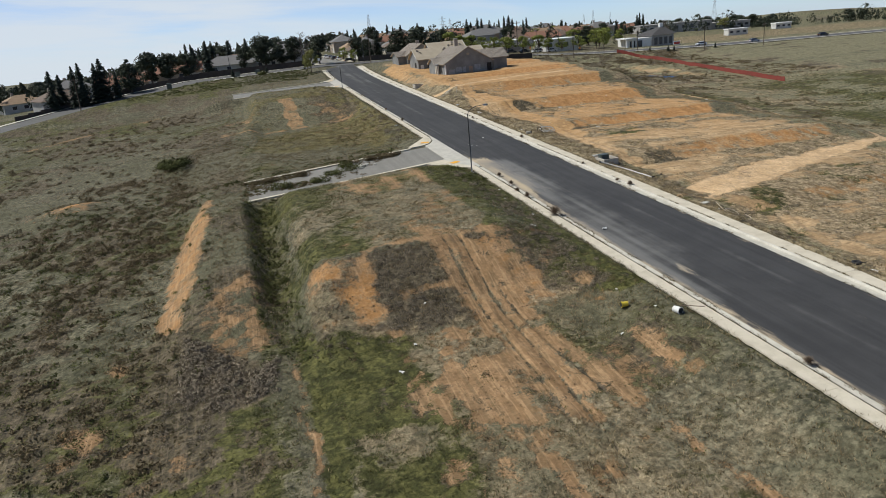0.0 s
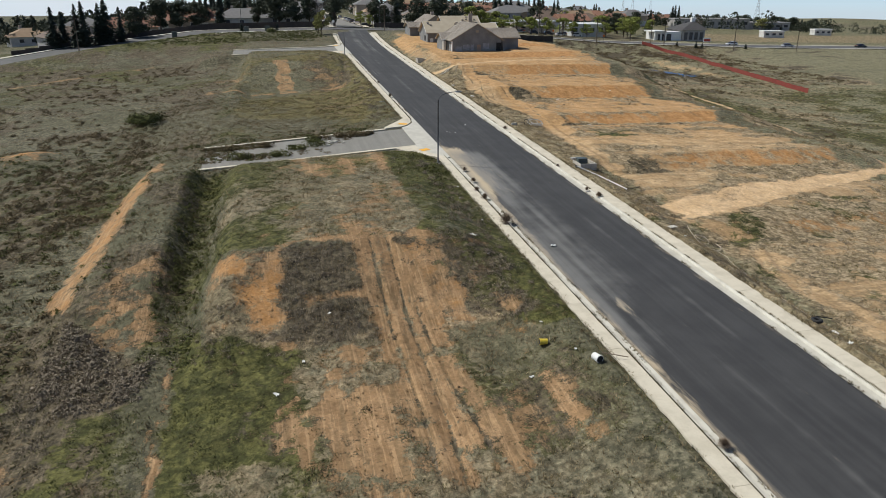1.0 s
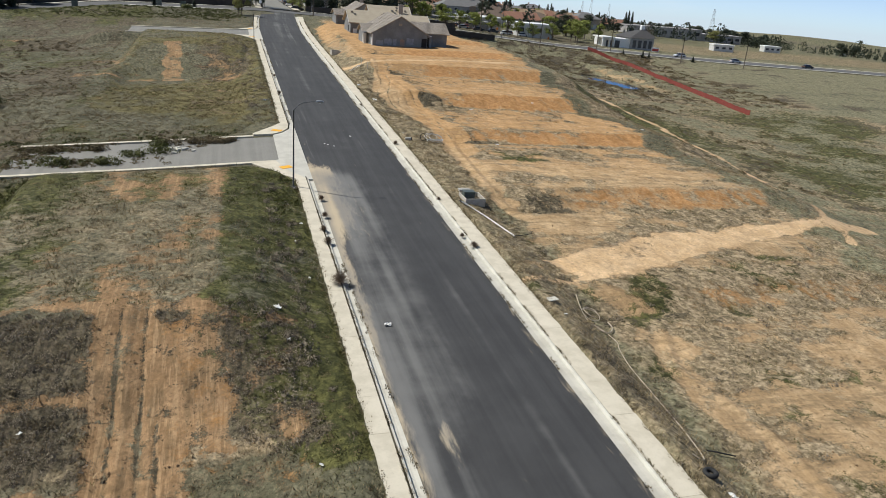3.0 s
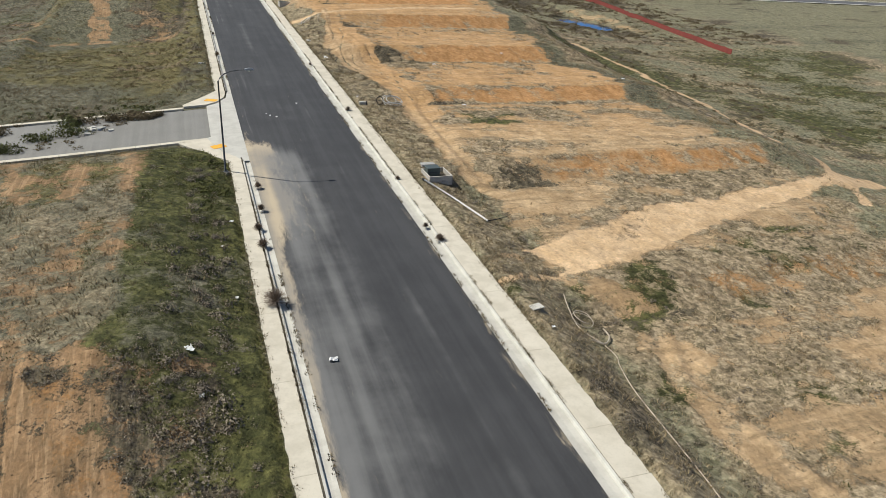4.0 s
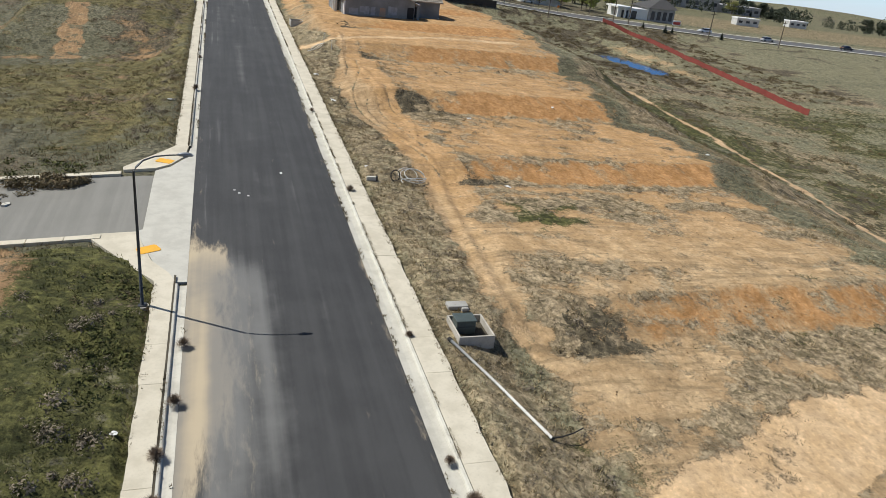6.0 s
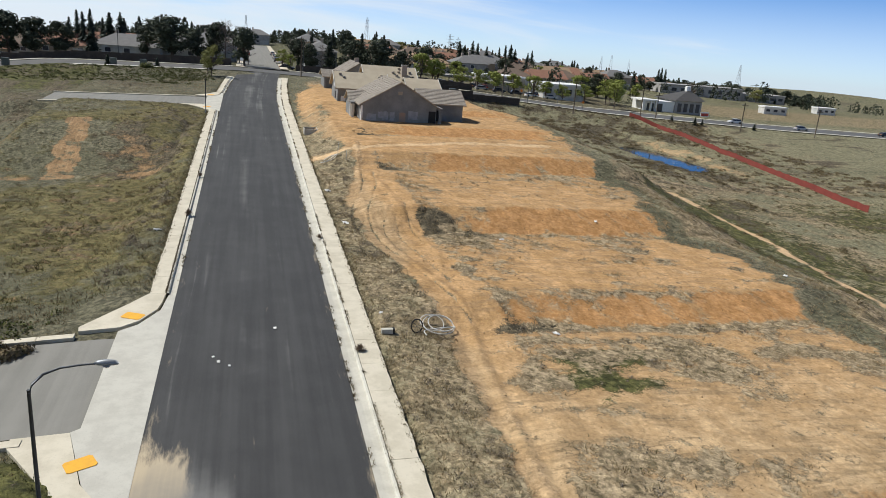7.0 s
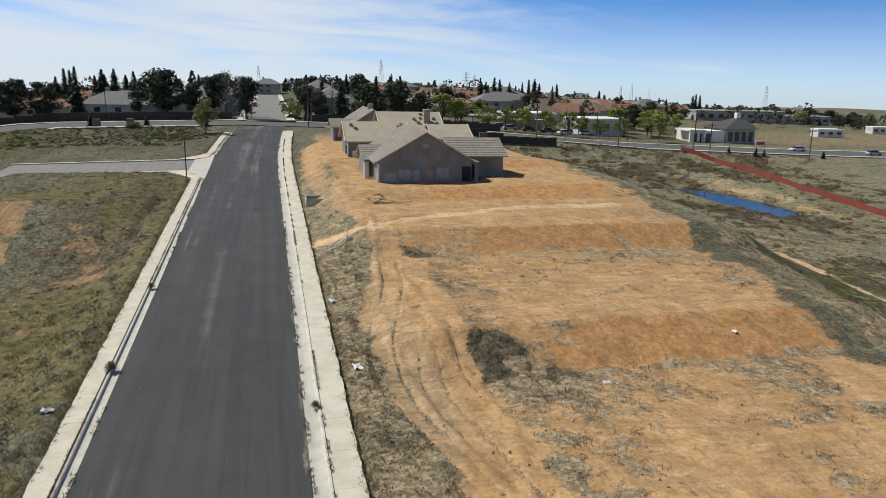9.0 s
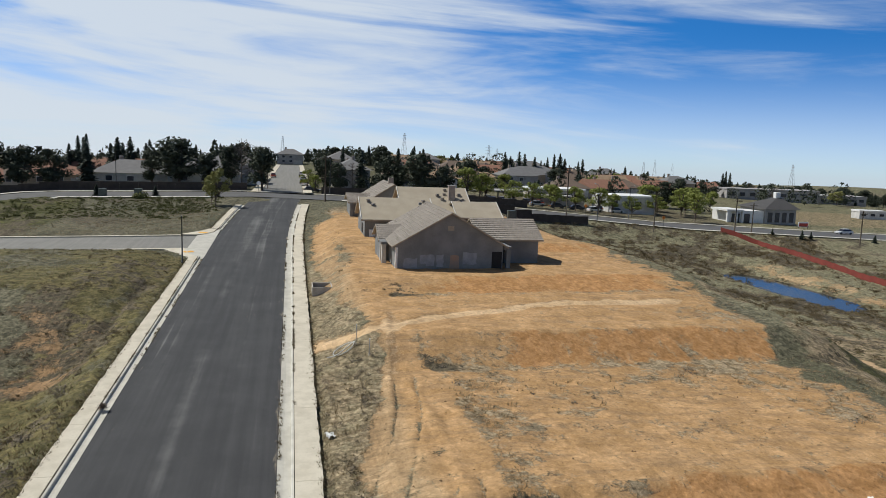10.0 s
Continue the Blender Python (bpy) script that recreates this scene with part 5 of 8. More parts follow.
street_lamp(-7.3, 0.0)
bare_pole = thing("lamp_pole", -7.25, 101.5, rz(101.5) + 0.05, "bare grey steel lamp pole with no arm", "lamp pole")
part("pole", MB().tube([(0, 0, -0.2), (0, 0, 5.5)], [0.085, 0.06], 8), M_STEEL, bare_pole, smooth=True)
part("base_plate", MB().box(-0.2, 0.2, -0.2, 0.2, 0.0, 0.06, bevel=0.01), M_STEEL, bare_pole)
part("cap", MB().tube([(0, 0, 5.5), (0, 0, 5.56)], [0.07, 0.05], 8), M_LAMP, bare_pole)


# ---- trees ----
def leaf_mat(name, a, b):
    m, nt, bs = nodes_of(name, 0.75, 0.2)
    g = G(nt)
    col = g.mix(g.island(), a, b)
    col = g.mix(g.math("MULTIPLY", g.random(), 0.5), col, tuple(0.7 * v for v in a))
    nt.links.new(col, bs.inputs["Base Color"])
    return m


M_BARK = simple("bark", (0.13, 0.10, 0.075), (0.08, 0.06, 0.045), 3.0)
M_CONIFER = leaf_mat("conifer_needles", (0.036, 0.046, 0.034), (0.062, 0.074, 0.050))
# dark leaves, lightened so that the colour carries the distance haze
M_BROAD = leaf_mat("hazed_dark_leaves", (0.044, 0.054, 0.034), (0.082, 0.090, 0.056))
M_SPRING = leaf_mat("spring_leaves", (0.19, 0.22, 0.045), (0.30, 0.31, 0.085))
M_OLIVE = leaf_mat("olive_leaves", (0.20, 0.20, 0.055), (0.30, 0.28, 0.11))
M_TWIG = simple("bare_twigs", (0.17, 0.14, 0.12), (0.11, 0.09, 0.075), 3.0)


def leaf_cloud(mb, centres, size, n, rng, flat=0.7):
    """Many small leaf-clump faces about given centres with radii."""
    for cx, cy, cz, r in centres:
        d = rng.normal(size=(n, 3))
        d /= np.linalg.norm(d, axis=1)[:, None]
        p = d * r * rng.uniform(0.55, 1.08, (n, 1)) * [1, 1, flat] + [cx, cy, cz]
        u = rng.normal(size=(n, 3)); u /= np.linalg.norm(u, axis=1)[:, None]
        w = np.cross(u, d); w /= np.linalg.norm(w, axis=1)[:, None] + 1e-6
        s = size * rng.uniform(0.6, 1.4, (n, 1))
        a, b, c = p + u * s, p - 0.5 * u * s + 0.8 * w * s, p - 0.5 * u * s - 0.8 * w * s
        for k in range(n):
            i = len(mb.v)
            mb.v += [tuple(a[k]), tuple(b[k]), tuple(c[k])]
            mb.f.append((i, i + 1, i + 2))
            mb.mi.append(0)


def tree_thing(kind, seed):
    """A one-metre-tall model tree: trunk and crown; copies are scaled to their height."""
    rng = np.random.default_rng(seed)
    t = new(kind)
    tr, cr = MB(), MB()
    if kind == "conifer":
        tr.tube([(0, 0, -0.03), (0, 0, 0.4), (0, 0, 0.98)], [0.018, 0.011, 0.002], 6)
        wide = rng.uniform(0.19, 0.28)
        for k in range(26):
            z = 0.08 + 0.9 * k / 26
            r = wide * (1 - z) ** 0.8 * rng.uniform(0.75, 1.15) + 0.012
            m = int(10 + 22 * (1 - z))
            for j in range(m):
                a = rng.uniform(0, 6.283)
                rr = r * rng.uniform(0.45, 1.1)
                c, s = math.cos(a), math.sin(a)
                w = 0.018 + 0.018 * (1 - z)
                i = len(cr.v)
                cr.v += [(c * 0.1 * rr, s * 0.1 * rr, z + 0.035), (c * rr - s * w, s * rr + c * w, z - 0.3 * rr + rng.uniform(-0.01, 0.01)), (c * rr + s * w, s * rr - c * w, z - 0.3 * rr + rng.uniform(-0.01, 0.01)), (c * rr * 1.2, s * rr * 1.2, z - 0.22 * rr)]
                cr.f += [(i, i + 1, i + 2), (i + 1, i + 3, i + 2)]
                cr.mi += [0, 0]
        mat = M_CONIFER
    elif kind in ("broadleaf_tree", "young_tree", "olive_tree"):
        sparse = kind != "broadleaf_tree"
        tr.tube([(0, 0, -0.03), (0.01, 0, 0.18), (0, 0.01, 0.42)], [0.028, 0.02, 0.012] if not sparse else [0.016, 0.012, 0.008], 7)
        blobs = []
        for k in range(22 if not sparse else 17):
            a, z = rng.uniform(0, 6.283), rng.uniform(0.24 if not sparse else 0.32, 0.86)
            rr = (0.30 if sparse else 0.27) * math.sin(math.pi * min(1, (z - 0.12) / 0.85)) * rng.uniform(0.3, 1.0)
            x, y = rr * math.cos(a), rr * math.sin(a)
            blobs.append((x, y, z, rng.uniform(0.10, 0.165) * (0.8 if sparse else 1.0)))
            tr.tube([(0, 0, 0.16 + 0.2 * rng.random()), (x * 0.5, y * 0.5, z * 0.75), (x, y, z)], [0.009, 0.006, 0.003], 4, caps=False)
        leaf_cloud(cr, blobs, 0.026 if not sparse else 0.021, 130 if not sparse else 120, rng, 0.8)
        mat = {"broadleaf_tree": M_BROAD, "young_tree": M_SPRING, "olive_tree": M_OLIVE}[kind]
    else:  # bare tree
        tr.tube([(0, 0, -0.03), (0.005, 0, 0.45), (0, 0, 0.97)], [0.014, 0.009, 0.002], 6)
        for k in range(60):
            a, z = rng.uniform(0, 6.283), rng.uniform(0.22, 0.92)
            l = (0.24 * (1 - z) + 0.05) * rng.uniform(0.5, 1.1)
            cr.tube([(0, 0, z), (l * 0.6 * math.cos(a), l * 0.6 * math.sin(a), z + 0.25 * l), (l * math.cos(a), l * math.sin(a), z + 0.55 * l)], [0.004, 0.003, 0.0012], 3, caps=False)
            for q in range(3):
                b = a + rng.uniform(-0.8, 0.8)
                o = rng.uniform(0.4, 0.9) * l
                cr.tube([(o * math.cos(a), o * math.sin(a), z + 0.45 * o), (o * math.cos(a) + 0.06 * math.cos(b), o * math.sin(a) + 0.06 * math.sin(b), z + 0.45 * o + 0.05)], [0.002, 0.001], 3, caps=False)
        mat = M_TWIG
    part("trunk", tr, M_BARK if kind != "bare_tree" else M_TWIG, t, smooth=True)
    part("crown", cr, mat, t)
    return t


TREE_LABELS = {
    "conifer": ("tall dark green conifer with drooping boughs", "conifer"),
    "broadleaf_tree": ("dense dark green broad-crowned tree", "tree"),
    "young_tree": ("young street tree with fresh yellow-green leaves", "tree"),
    "olive_tree": ("olive-brown thin-leaved tree at the roadside", "tree"),
    "bare_tree": ("tall leafless grey-brown tree with thin twigs", "tree"),
}
MODELS = {}
for kind in TREE_LABELS:
    MODELS[kind] = [tagged(tree_thing(kind, 11 + 7 * i + len(kind)), *TREE_LABELS[kind]) for i in range(3)]
USED_MODEL = set()
TREE_RND = random.Random(12)


def plant(kind, x, y, height, wide=1.0):
    """Stand a tree on the land. The first of a model is the model itself."""
    ob = TREE_RND.choice(MODELS[kind])
    z = float(land(x, y)) - 0.05
    m = Matrix.Translation((x, y, z)) @ Matrix.Rotation(TREE_RND.uniform(0, 6.28), 4, "Z") @ Matrix.Diagonal((height * wide, height * wide, height, 1))
    if ob.name not in USED_MODEL:
        USED_MODEL.add(ob.name)
        ob.matrix_basis = m
        return ob
    keep = ob.scale.copy()
    ob.scale = (1, 1, 1)
    c = copy_thing(ob, m)
    ob.scale = keep
    return c


# along the town side of the cross road, west to east: x, y, height, width factor
for x, y, h, w in ((-60, 190, 12.5, 1.2), (-54, 191, 11, 1.25), (-47.6, 191, 10, 1.25), (-28, 200, 9.5, 1.1), (-20.7, 193, 12.8, 1.5), (-14.5, 200, 9, 1.2), (-64, 166, 10.5, 1.3), (-9.5, 203, 11.5, 1.0), (-1.5, 191, 11.5, 1.15), (13.5, 195, 9.5, 1.1), (16.5, 192, 8.5, 1.1), (30, 197, 11.0, 1.5), (37.5, 192, 11.8, 1.55), (44.5, 200, 9, 1.2), (130, 236, 7, 1.2)):
    plant("broadleaf_tree", x, y, h, w)
for x, y, h in ((-40.7, 192, 12.8), (-48.6, 215, 13), (-46.5, 212, 12.4), (-50.5, 214, 11), (-42, 228, 12.5), (-39.5, 232, 12.8), (-44.5, 231, 11), (-33, 225, 12), (-26, 230, 12.5), (-83.5, 150, 12.5), (-82, 154, 11), (-77.5, 151, 12.5), (-75.5, 150, 13), (-72, 154, 12), (-70.5, 155, 13), (-67, 157, 9), (-16, 232, 10.5), (24, 210, 11.5), (33.5, 206, 12.5), (40, 204, 12.8), (21, 240, 11.5), (48, 210, 9.5)):
    plant("conifer", x, y, h, TREE_RND.uniform(0.9, 1.3))
for x, y, h, w in ((51.5, 200, 9.5, 1.3), (56, 203, 8.5, 1.3), (63.5, 196, 7.6, 1.4), (69.5, 198, 7.4, 1.4), (75, 196, 7.2, 1.4), (82, 198, 7.6, 1.4), (87.5, 195, 7.8, 1.45), (93, 198, 6.6, 1.3), (59, 208, 7.5, 1.4), (78, 207, 7, 1.4), (100, 200, 6.2, 1.3), (115, 192, 9.0, 1.35), (120, 208, 9.5, 1.4), (110, 204, 7, 1.3), (125, 214, 8.5, 1.4), (116, 222, 9, 1.5), (131, 226, 8.5, 1.3), (137, 230, 8.8, 1.3), (145, 232, 8, 1.2), (9.5, 205, 6, 1.2), (11, 190.5, 5, 1.2)):
    plant("young_tree", x, y, h, w)
plant("olive_tree", -8.7, 155.5, 8.0, 0.95)
plant("olive_tree", -9.6, 157.0, 6.4, 0.9)
for x, y, h in ((-6.8, 199, 13), (-3.0, 203, 11.5), (-0.5, 199, 10), (18, 203, 8.5), (21, 202, 8), (14, 204, 7.5), (166, 228, 10.5), (175, 240, 9.5), (12, 199, 9)):
    plant("bare_tree", x, y, h, 1.3)
# clumps further back in the town
rt = random.Random(31)
for k in range(34):
    x, y = rt.uniform(-150, 60), rt.uniform(250, 460)
    if abs(x - far_x(min(y, 410))) < 12:
        x += 26
    plant(rt.choice(("conifer", "broadleaf_tree", "broadleaf_tree", "conifer")), x, y, rt.uniform(7.5, 12.0), rt.uniform(1.0, 1.6))
for x, y, h in ((92, 300, 13.5), (95, 302, 12), (98.5, 301, 14.2), (101.5, 303, 13.5), (105, 300, 12.5), (108.5, 302, 11), (118, 320, 12), (121.5, 321, 13.5), (124, 320, 14.0), (127, 322, 12), (124, 298, 9.5), (137, 330, 11), (140, 332, 12.5), (58, 330, 11), (213, 330, 12), (216, 332, 13), (219, 333, 12.5), (188, 342, 9), (74, 420, 12), (205, 420, 12.5), (196, 420, 10)):
    plant("conifer", x, y, h, rt.uniform(0.85, 1.15))
for k in range(26):
    x, y = rt.uniform(-150, -6), rt.uniform(232, 330)
    plant(rt.choice(("conifer", "broadleaf_tree", "conifer")), x, y + max(0, -x - 60) * -0.5, rt.uniform(8.5, 12.5), rt.uniform(1.0, 1.5))
for k in range(28):
    x, y = rt.uniform(48, 200), rt.uniform(238, 330)
    if not (x > 150 and y < 300):
        plant(rt.choice(("broadleaf_tree", "conifer", "broadleaf_tree", "young_tree")), x, y, rt.uniform(5.5, 10.0), rt.uniform(1.1, 1.6))
for k in range(46):
    plant(rt.choice(("broadleaf_tree", "conifer")), rt.uniform(170, 340), rt.uniform(338, 372), rt.uniform(6, 10), rt.uniform(1.0, 1.5))
for k in range(70):
    x, y = rt.uniform(60, 360), rt.uniform(300, 500)
    plant(rt.choice(("broadleaf_tree", "conifer", "broadleaf_tree", "olive_tree")), x, y, rt.uniform(4.5, 8.5), rt.uniform(1.2, 1.8))
for x, y, h in ((127, 164, 2.4), (129.5, 164, 2.0), (121, 167, 1.8), (147, 163, 2.0), (-33.0, 168.5, 2.6), (-22, 169.5, 2.4), (-9.5, 168, 1.6)):
    plant("conifer", x, y, h, 1.7)


def far_woods():
    """Gardens and street trees of the town, too many and too far to tell apart."""
    rng = np.random.default_rng(41)
    n = 2000
    x, y = rng.uniform(-260, 460, n), rng.uniform(196, 620, n)
    keep = (np.abs(x - 4) > 10) & (y > main_y(x) + 12) & ~((x > 150) & (y < 268)) & ~((x > 50) & (x < 112) & (y < 236)) & ~((x > 112) & (x < 160) & (y < 222)) & ~((x > -64) & (x < 60) & (y < 300) & (rng.random(n) < 0.8)) & ~((x > 50) & (y < 470) & (rng.random(n) < 0.6))
    x, y = x[keep], y[keep]
    n = len(x)
    h = rng.uniform(4.0, 9.5, n) * np.where(x > 60, 0.85, 1.0) * np.where(rng.random(n) < 0.12, 1.35, 1.0)
    cone = rng.random(n) < 0.35
    m = 130
    u = rng.random((n, m))
    a = rng.uniform(0, 2 * np.pi, (n, m))
    prof = np.where(cone[:, None], 0.26 * (1 - u) ** 0.8 + 0.02, 0.42 * np.sqrt(np.clip(np.sin(np.pi * np.clip(u * 0.9 + 0.1, 0, 1)), 0, 1)))
    r = prof * h[:, None] * rng.uniform(0.6, 1.12, (n, m)) * (0.8 + 0.5 * rng.random((n, 1)))
    lump = 1 + 0.28 * np.sin(3 * a + 6.28 * rng.random((n, 1))) * (~cone)[:, None]
    zc = land(x, y)[:, None] + h[:, None] * (0.12 + 0.88 * u)
    c = np.stack([x[:, None] + r * lump * np.cos(a), y[:, None] + r * lump * np.sin(a), zc], -1)
    s = (0.085 * h)[:, None, None] * rng.uniform(0.6, 1.3, (n, m, 1))
    d1, d2 = rng.normal(size=c.shape), rng.normal(size=c.shape)
    d1 /= np.linalg.norm(d1, axis=2)[..., None]
    d2 /= np.linalg.norm(d2, axis=2)[..., None]
    V = np.stack([c + d1 * s, c - 0.5 * d1 * s + 0.8 * d2 * s, c - 0.5 * d1 * s - 0.8 * d2 * s], 2).reshape(-1, 3)
    F = np.arange(len(V)).reshape(-1, 3)
    me = bpy.data.meshes.new("far_woods")
    me.from_pydata(V.tolist(), [], F.tolist())
    me.materials.append(M_BROAD)
    me.update()
    tagged(new("far_woods", me), "dense dark garden trees among far houses", "trees", kind="stuff")


far_woods()


# ---- the town's houses ----
M_WALLS = [simple("town_wall_" + n, c, None, 0.6) for n, c in (("cream", (0.52, 0.46, 0.38)), ("grey", (0.40, 0.38, 0.36)), ("tan", (0.46, 0.37, 0.28)), ("white", (0.62, 0.60, 0.56)))]
M_ROOFS = [simple("town_roof_" + n, c, None, 0.8, vary=0.25, island=True) for n, c in (("brown", (0.22, 0.16, 0.12)), ("grey", (0.25, 0.24, 0.23)), ("terracotta", (0.37, 0.19, 0.125)), ("tan", (0.42, 0.29, 0.18)))]
M_GARAGE = simple("garage_door_paint", (0.6, 0.58, 0.54), None, 1.5)


def town_house(wall, roof, wide, deep, tall, hip, two):
    """A far house: walls, roof with eaves, windows, garage door, chimney; its front looks to -y."""
    t = new("town_house")
    hw, hd = wide / 2, deep / 2
    part("wall", MB().box(-hw, hw, -hd, hd, -1.2, tall), wall, t)
    mb = MB()
    o, rise = 0.7, 0.28 * deep
    e = [(-hw - o, -hd - o, tall - 0.1), (hw + o, -hd - o, tall - 0.1), (hw + o, hd + o, tall - 0.1), (-hw - o, hd + o, tall - 0.1)]
    inset = hd + o if hip else 0.0
    r = [(-hw - o + inset, 0, tall + rise), (hw + o - inset, 0, tall + rise)]
    mb.face(e[0], e[1], r[1], r[0])
    mb.face(e[2], e[3], r[0], r[1])
    mb.face(e[1], e[2], r[1])
    mb.face(e[3], e[0], r[0])
    mb.face(*e[::-1])
    part("roof", mb, roof, t)
    for k in range(3 if not two else 5):
        x = -hw + wide * (k % 3 + 0.7) / 3.6
        z = 1.0 + (tall - 3.0 if k >= 3 else 0)
        wd = part("window", MB().box(x, x + 1.5, -hd - 0.06, -hd + 0.05, z, z + 1.2), M_GLASS_FAR, t)
        part("frame", MB().box(x - 0.1, x + 1.6, -hd - 0.03, -hd + 0.05, z - 0.1, z + 1.3), M_WHITE, wd)
    part("garage_door", MB().box(hw - 5.2, hw - 0.6, -hd - 0.08, -hd + 0.05, -0.3, 2.1), M_GARAGE, t)
    part("chimney", MB().box(-hw * 0.4, -hw * 0.4 + 0.9, 0.6, 1.4, tall, tall + rise + 0.9, bevel=0.04), M_BRICKY, t)
    return t


HOUSE_SPECS = [(0, 0, 15, 11, 3.0, True, False), (1, 1, 14, 10, 5.4, True, True), (2, 2, 16, 11, 3.0, False, False), (3, 3, 14, 10, 3.1, True, False), (2, 1, 15, 11, 5.2, True, True), (0, 3, 17, 11, 3.0, False, False), (1, 0, 15, 11, 3.0, True, False), (3, 1, 18, 11, 3.0, True, False)]
ROOF_WORDS = ["brown", "grey", "terracotta", "tan"]
WALL_WORDS = ["cream", "grey", "tan", "white"]
HOUSES = []
for w, r, *spec in HOUSE_SPECS:
    h = town_house(M_WALLS[w], M_ROOFS[r], *spec)
    HOUSES.append([tagged(h, f"{'two-storey' if spec[4] else 'single-storey'} {WALL_WORDS[w]} stucco house with {ROOF_WORDS[r]} tiled {'hip' if spec[3] else 'gable'} roof", "house"), False])


def settle(kind, x, y, turn):
    m = pose(x, y, float(land(x, y)) + 0.2, 0, 0, turn)
    h = HOUSES[kind]
    if not h[1]:
        h[1] = True
        h[0].matrix_basis = m
        return h[0]
    return copy_thing(h[0], m)


for kind, x, y, turn in ((2, -52, 214, 4), (7, -34, 209, 0), (7, -17, 216, -3), (1, -11, 222, 0), (0, -9, 240, 90), (1, 4.6, 424, 0), (6, -13, 262, 90), (4, -14, 290, 90), (0, -14, 320, 90), (1, 22, 222, -90), (0, 23, 246, -90), (3, 24, 270, -90), (4, 24, 300, -90), (6, 25, 330, -90), (2, -72, 205, 20), (6, -90, 190, 30), (0, -70, 245, 0), (1, -95, 240, 10),
                        (0, 40, 240, 0), (3, 52, 250, 5), (2, 94, 326, 0), (1, 107, 300, 0), (4, 96, 288, 5), (6, 118, 306, 0), (0, 131, 318, 0), (5, 141, 308, 0), (2, 153, 322, 0), (6, 166, 318, 0), (1, 112, 345, 0), (0, 150, 360, 8), (3, 172, 350, 0), (5, 190, 362, 0), (2, 205, 372, 0), (4, 128, 372, 0), (0, 82, 352, 0), (6, 66, 345, 0), (3, 225, 380, -4), (0, 242, 372, 0), (5, 262, 385, 0), (1, 180, 395, 0), (6, 145, 400, 0), (0, 60, 290, 8), (3, 74, 300, 0), (2, 55, 320, 0), (1, 88, 272, 4), (3, 72, 262, -6), (6, 104, 262, 0), (2, 122, 270, 5), (0, 136, 284, -5), (5, 100, 378, 0), (2, 118, 400, 6), (3, 165, 420, 0), (0, 200, 410, 0), (2, 228, 420, 5), (6, 252, 412, 0), (3, 84, 400, 0), (5, 285, 400, -6), (0, 305, 385, 0), (1, 320, 410, 0), (7, 46, 262, 0), (5, 110, 322, 0), (0, 126, 340, 5), (7, 146, 342, -4), (2, 138, 366, 0), (3, 158, 384, 0), (6, 98, 356, 0), (1, 72, 376, 0), (5, 186, 338, 0), (2, 216, 354, 0), (7, 206, 392, 0), (0, 236, 400, 0), (3, 112, 418, 0), (6, 136, 424, 0), (5, 62, 410, 0), (7, 262, 360, -5), (2, 158, 300, 0), (4, 180, 318, 0), (6, -30, 250, 0), (2, -48, 262, 8), (3, -110, 222, 25), (5, -60, 300, 0)):
    settle(kind, x, y, turn)


def blade_mat(name, a, b, c):
    m, nt, bs = nodes_of(name, 0.85, 0.15)
    g = G(nt)
    r = g.island()
    col = g.mix(g.ramp(r, 0.0, 0.55), a, b)
    col = g.mix(g.ramp(r, 0.6, 1.0), col, c)
    col = g.mix(g.ramp(g.noise(0.25, 4), 0.4, 0.68, 0, 0.6), col, tuple(0.62 * v for v in a))
    nt.links.new(col, bs.inputs["Base Color"])
    return m


M_GREEN_BLADE = blade_mat("green_blades", (0.084, 0.088, 0.024), (0.128, 0.126, 0.040), (0.175, 0.155, 0.070))
M_DRY_BLADE = blade_mat("dry_blades", (0.45, 0.345, 0.20), (0.30, 0.230, 0.126), (0.175, 0.137, 0.070))
M_WEED = blade_mat("weed_twigs", (0.145, 0.112, 0.058), (0.20, 0.148, 0.085), (0.085, 0.074, 0.030))
M_GREY_WEED = blade_mat("grey_weeds", (0.31, 0.255, 0.185), (0.225, 0.182, 0.130), (0.125, 0.102, 0.070))
M_LEAFY = blade_mat("leafy_weeds", (0.082, 0.092, 0.026), (0.128, 0.130, 0.042), (0.050, 0.054, 0.022))


# ---- utility vaults, pipe, hoses and litter along the street ----
M_CABINET = simple("grey_green_enamel", (0.075, 0.092, 0.080), (0.055, 0.068, 0.060), 3.0, rough=0.5, spec=0.5, bump=0.03)
M_PVC = simple("white_pvc", (0.62, 0.60, 0.55), (0.54, 0.52, 0.47), 2.0, rough=0.5, spec=0.5, bump=0.03)
M_HOSE = simple("tan_hose", (0.48, 0.40, 0.30), (0.40, 0.33, 0.24), 2.0, rough=0.6, bump=0.0)
M_BLACK = simple("black_rubber_and_shade", (0.02, 0.02, 0.02), (0.035, 0.033, 0.03), 4.0, rough=0.75, bump=0.05)
M_YELLOW = simple("yellow_plastic", (0.70, 0.52, 0.05), (0.62, 0.45, 0.06), 3.0, rough=0.45, spec=0.5, bump=0.0)
M_LITTER = simple("white_litter", (0.75, 0.74, 0.70), (0.62, 0.6, 0.56), 5.0, rough=0.8, bump=0.0)
M_TUMBLE = simple("dead_twigs", (0.25, 0.19, 0.135), (0.17, 0.125, 0.088), 4.0, bump=0.0)
M_RED = simple("red_mesh_fabric", (0.235, 0.052, 0.038), (0.185, 0.042, 0.032), 0.8, rough=0.9, bump=0.1)


def ground_z(x, y):
    return float(land(x, y))


M_VAULT = make_concrete("vault_concrete", (0.50, 0.455, 0.385), (0.38, 0.34, 0.285))


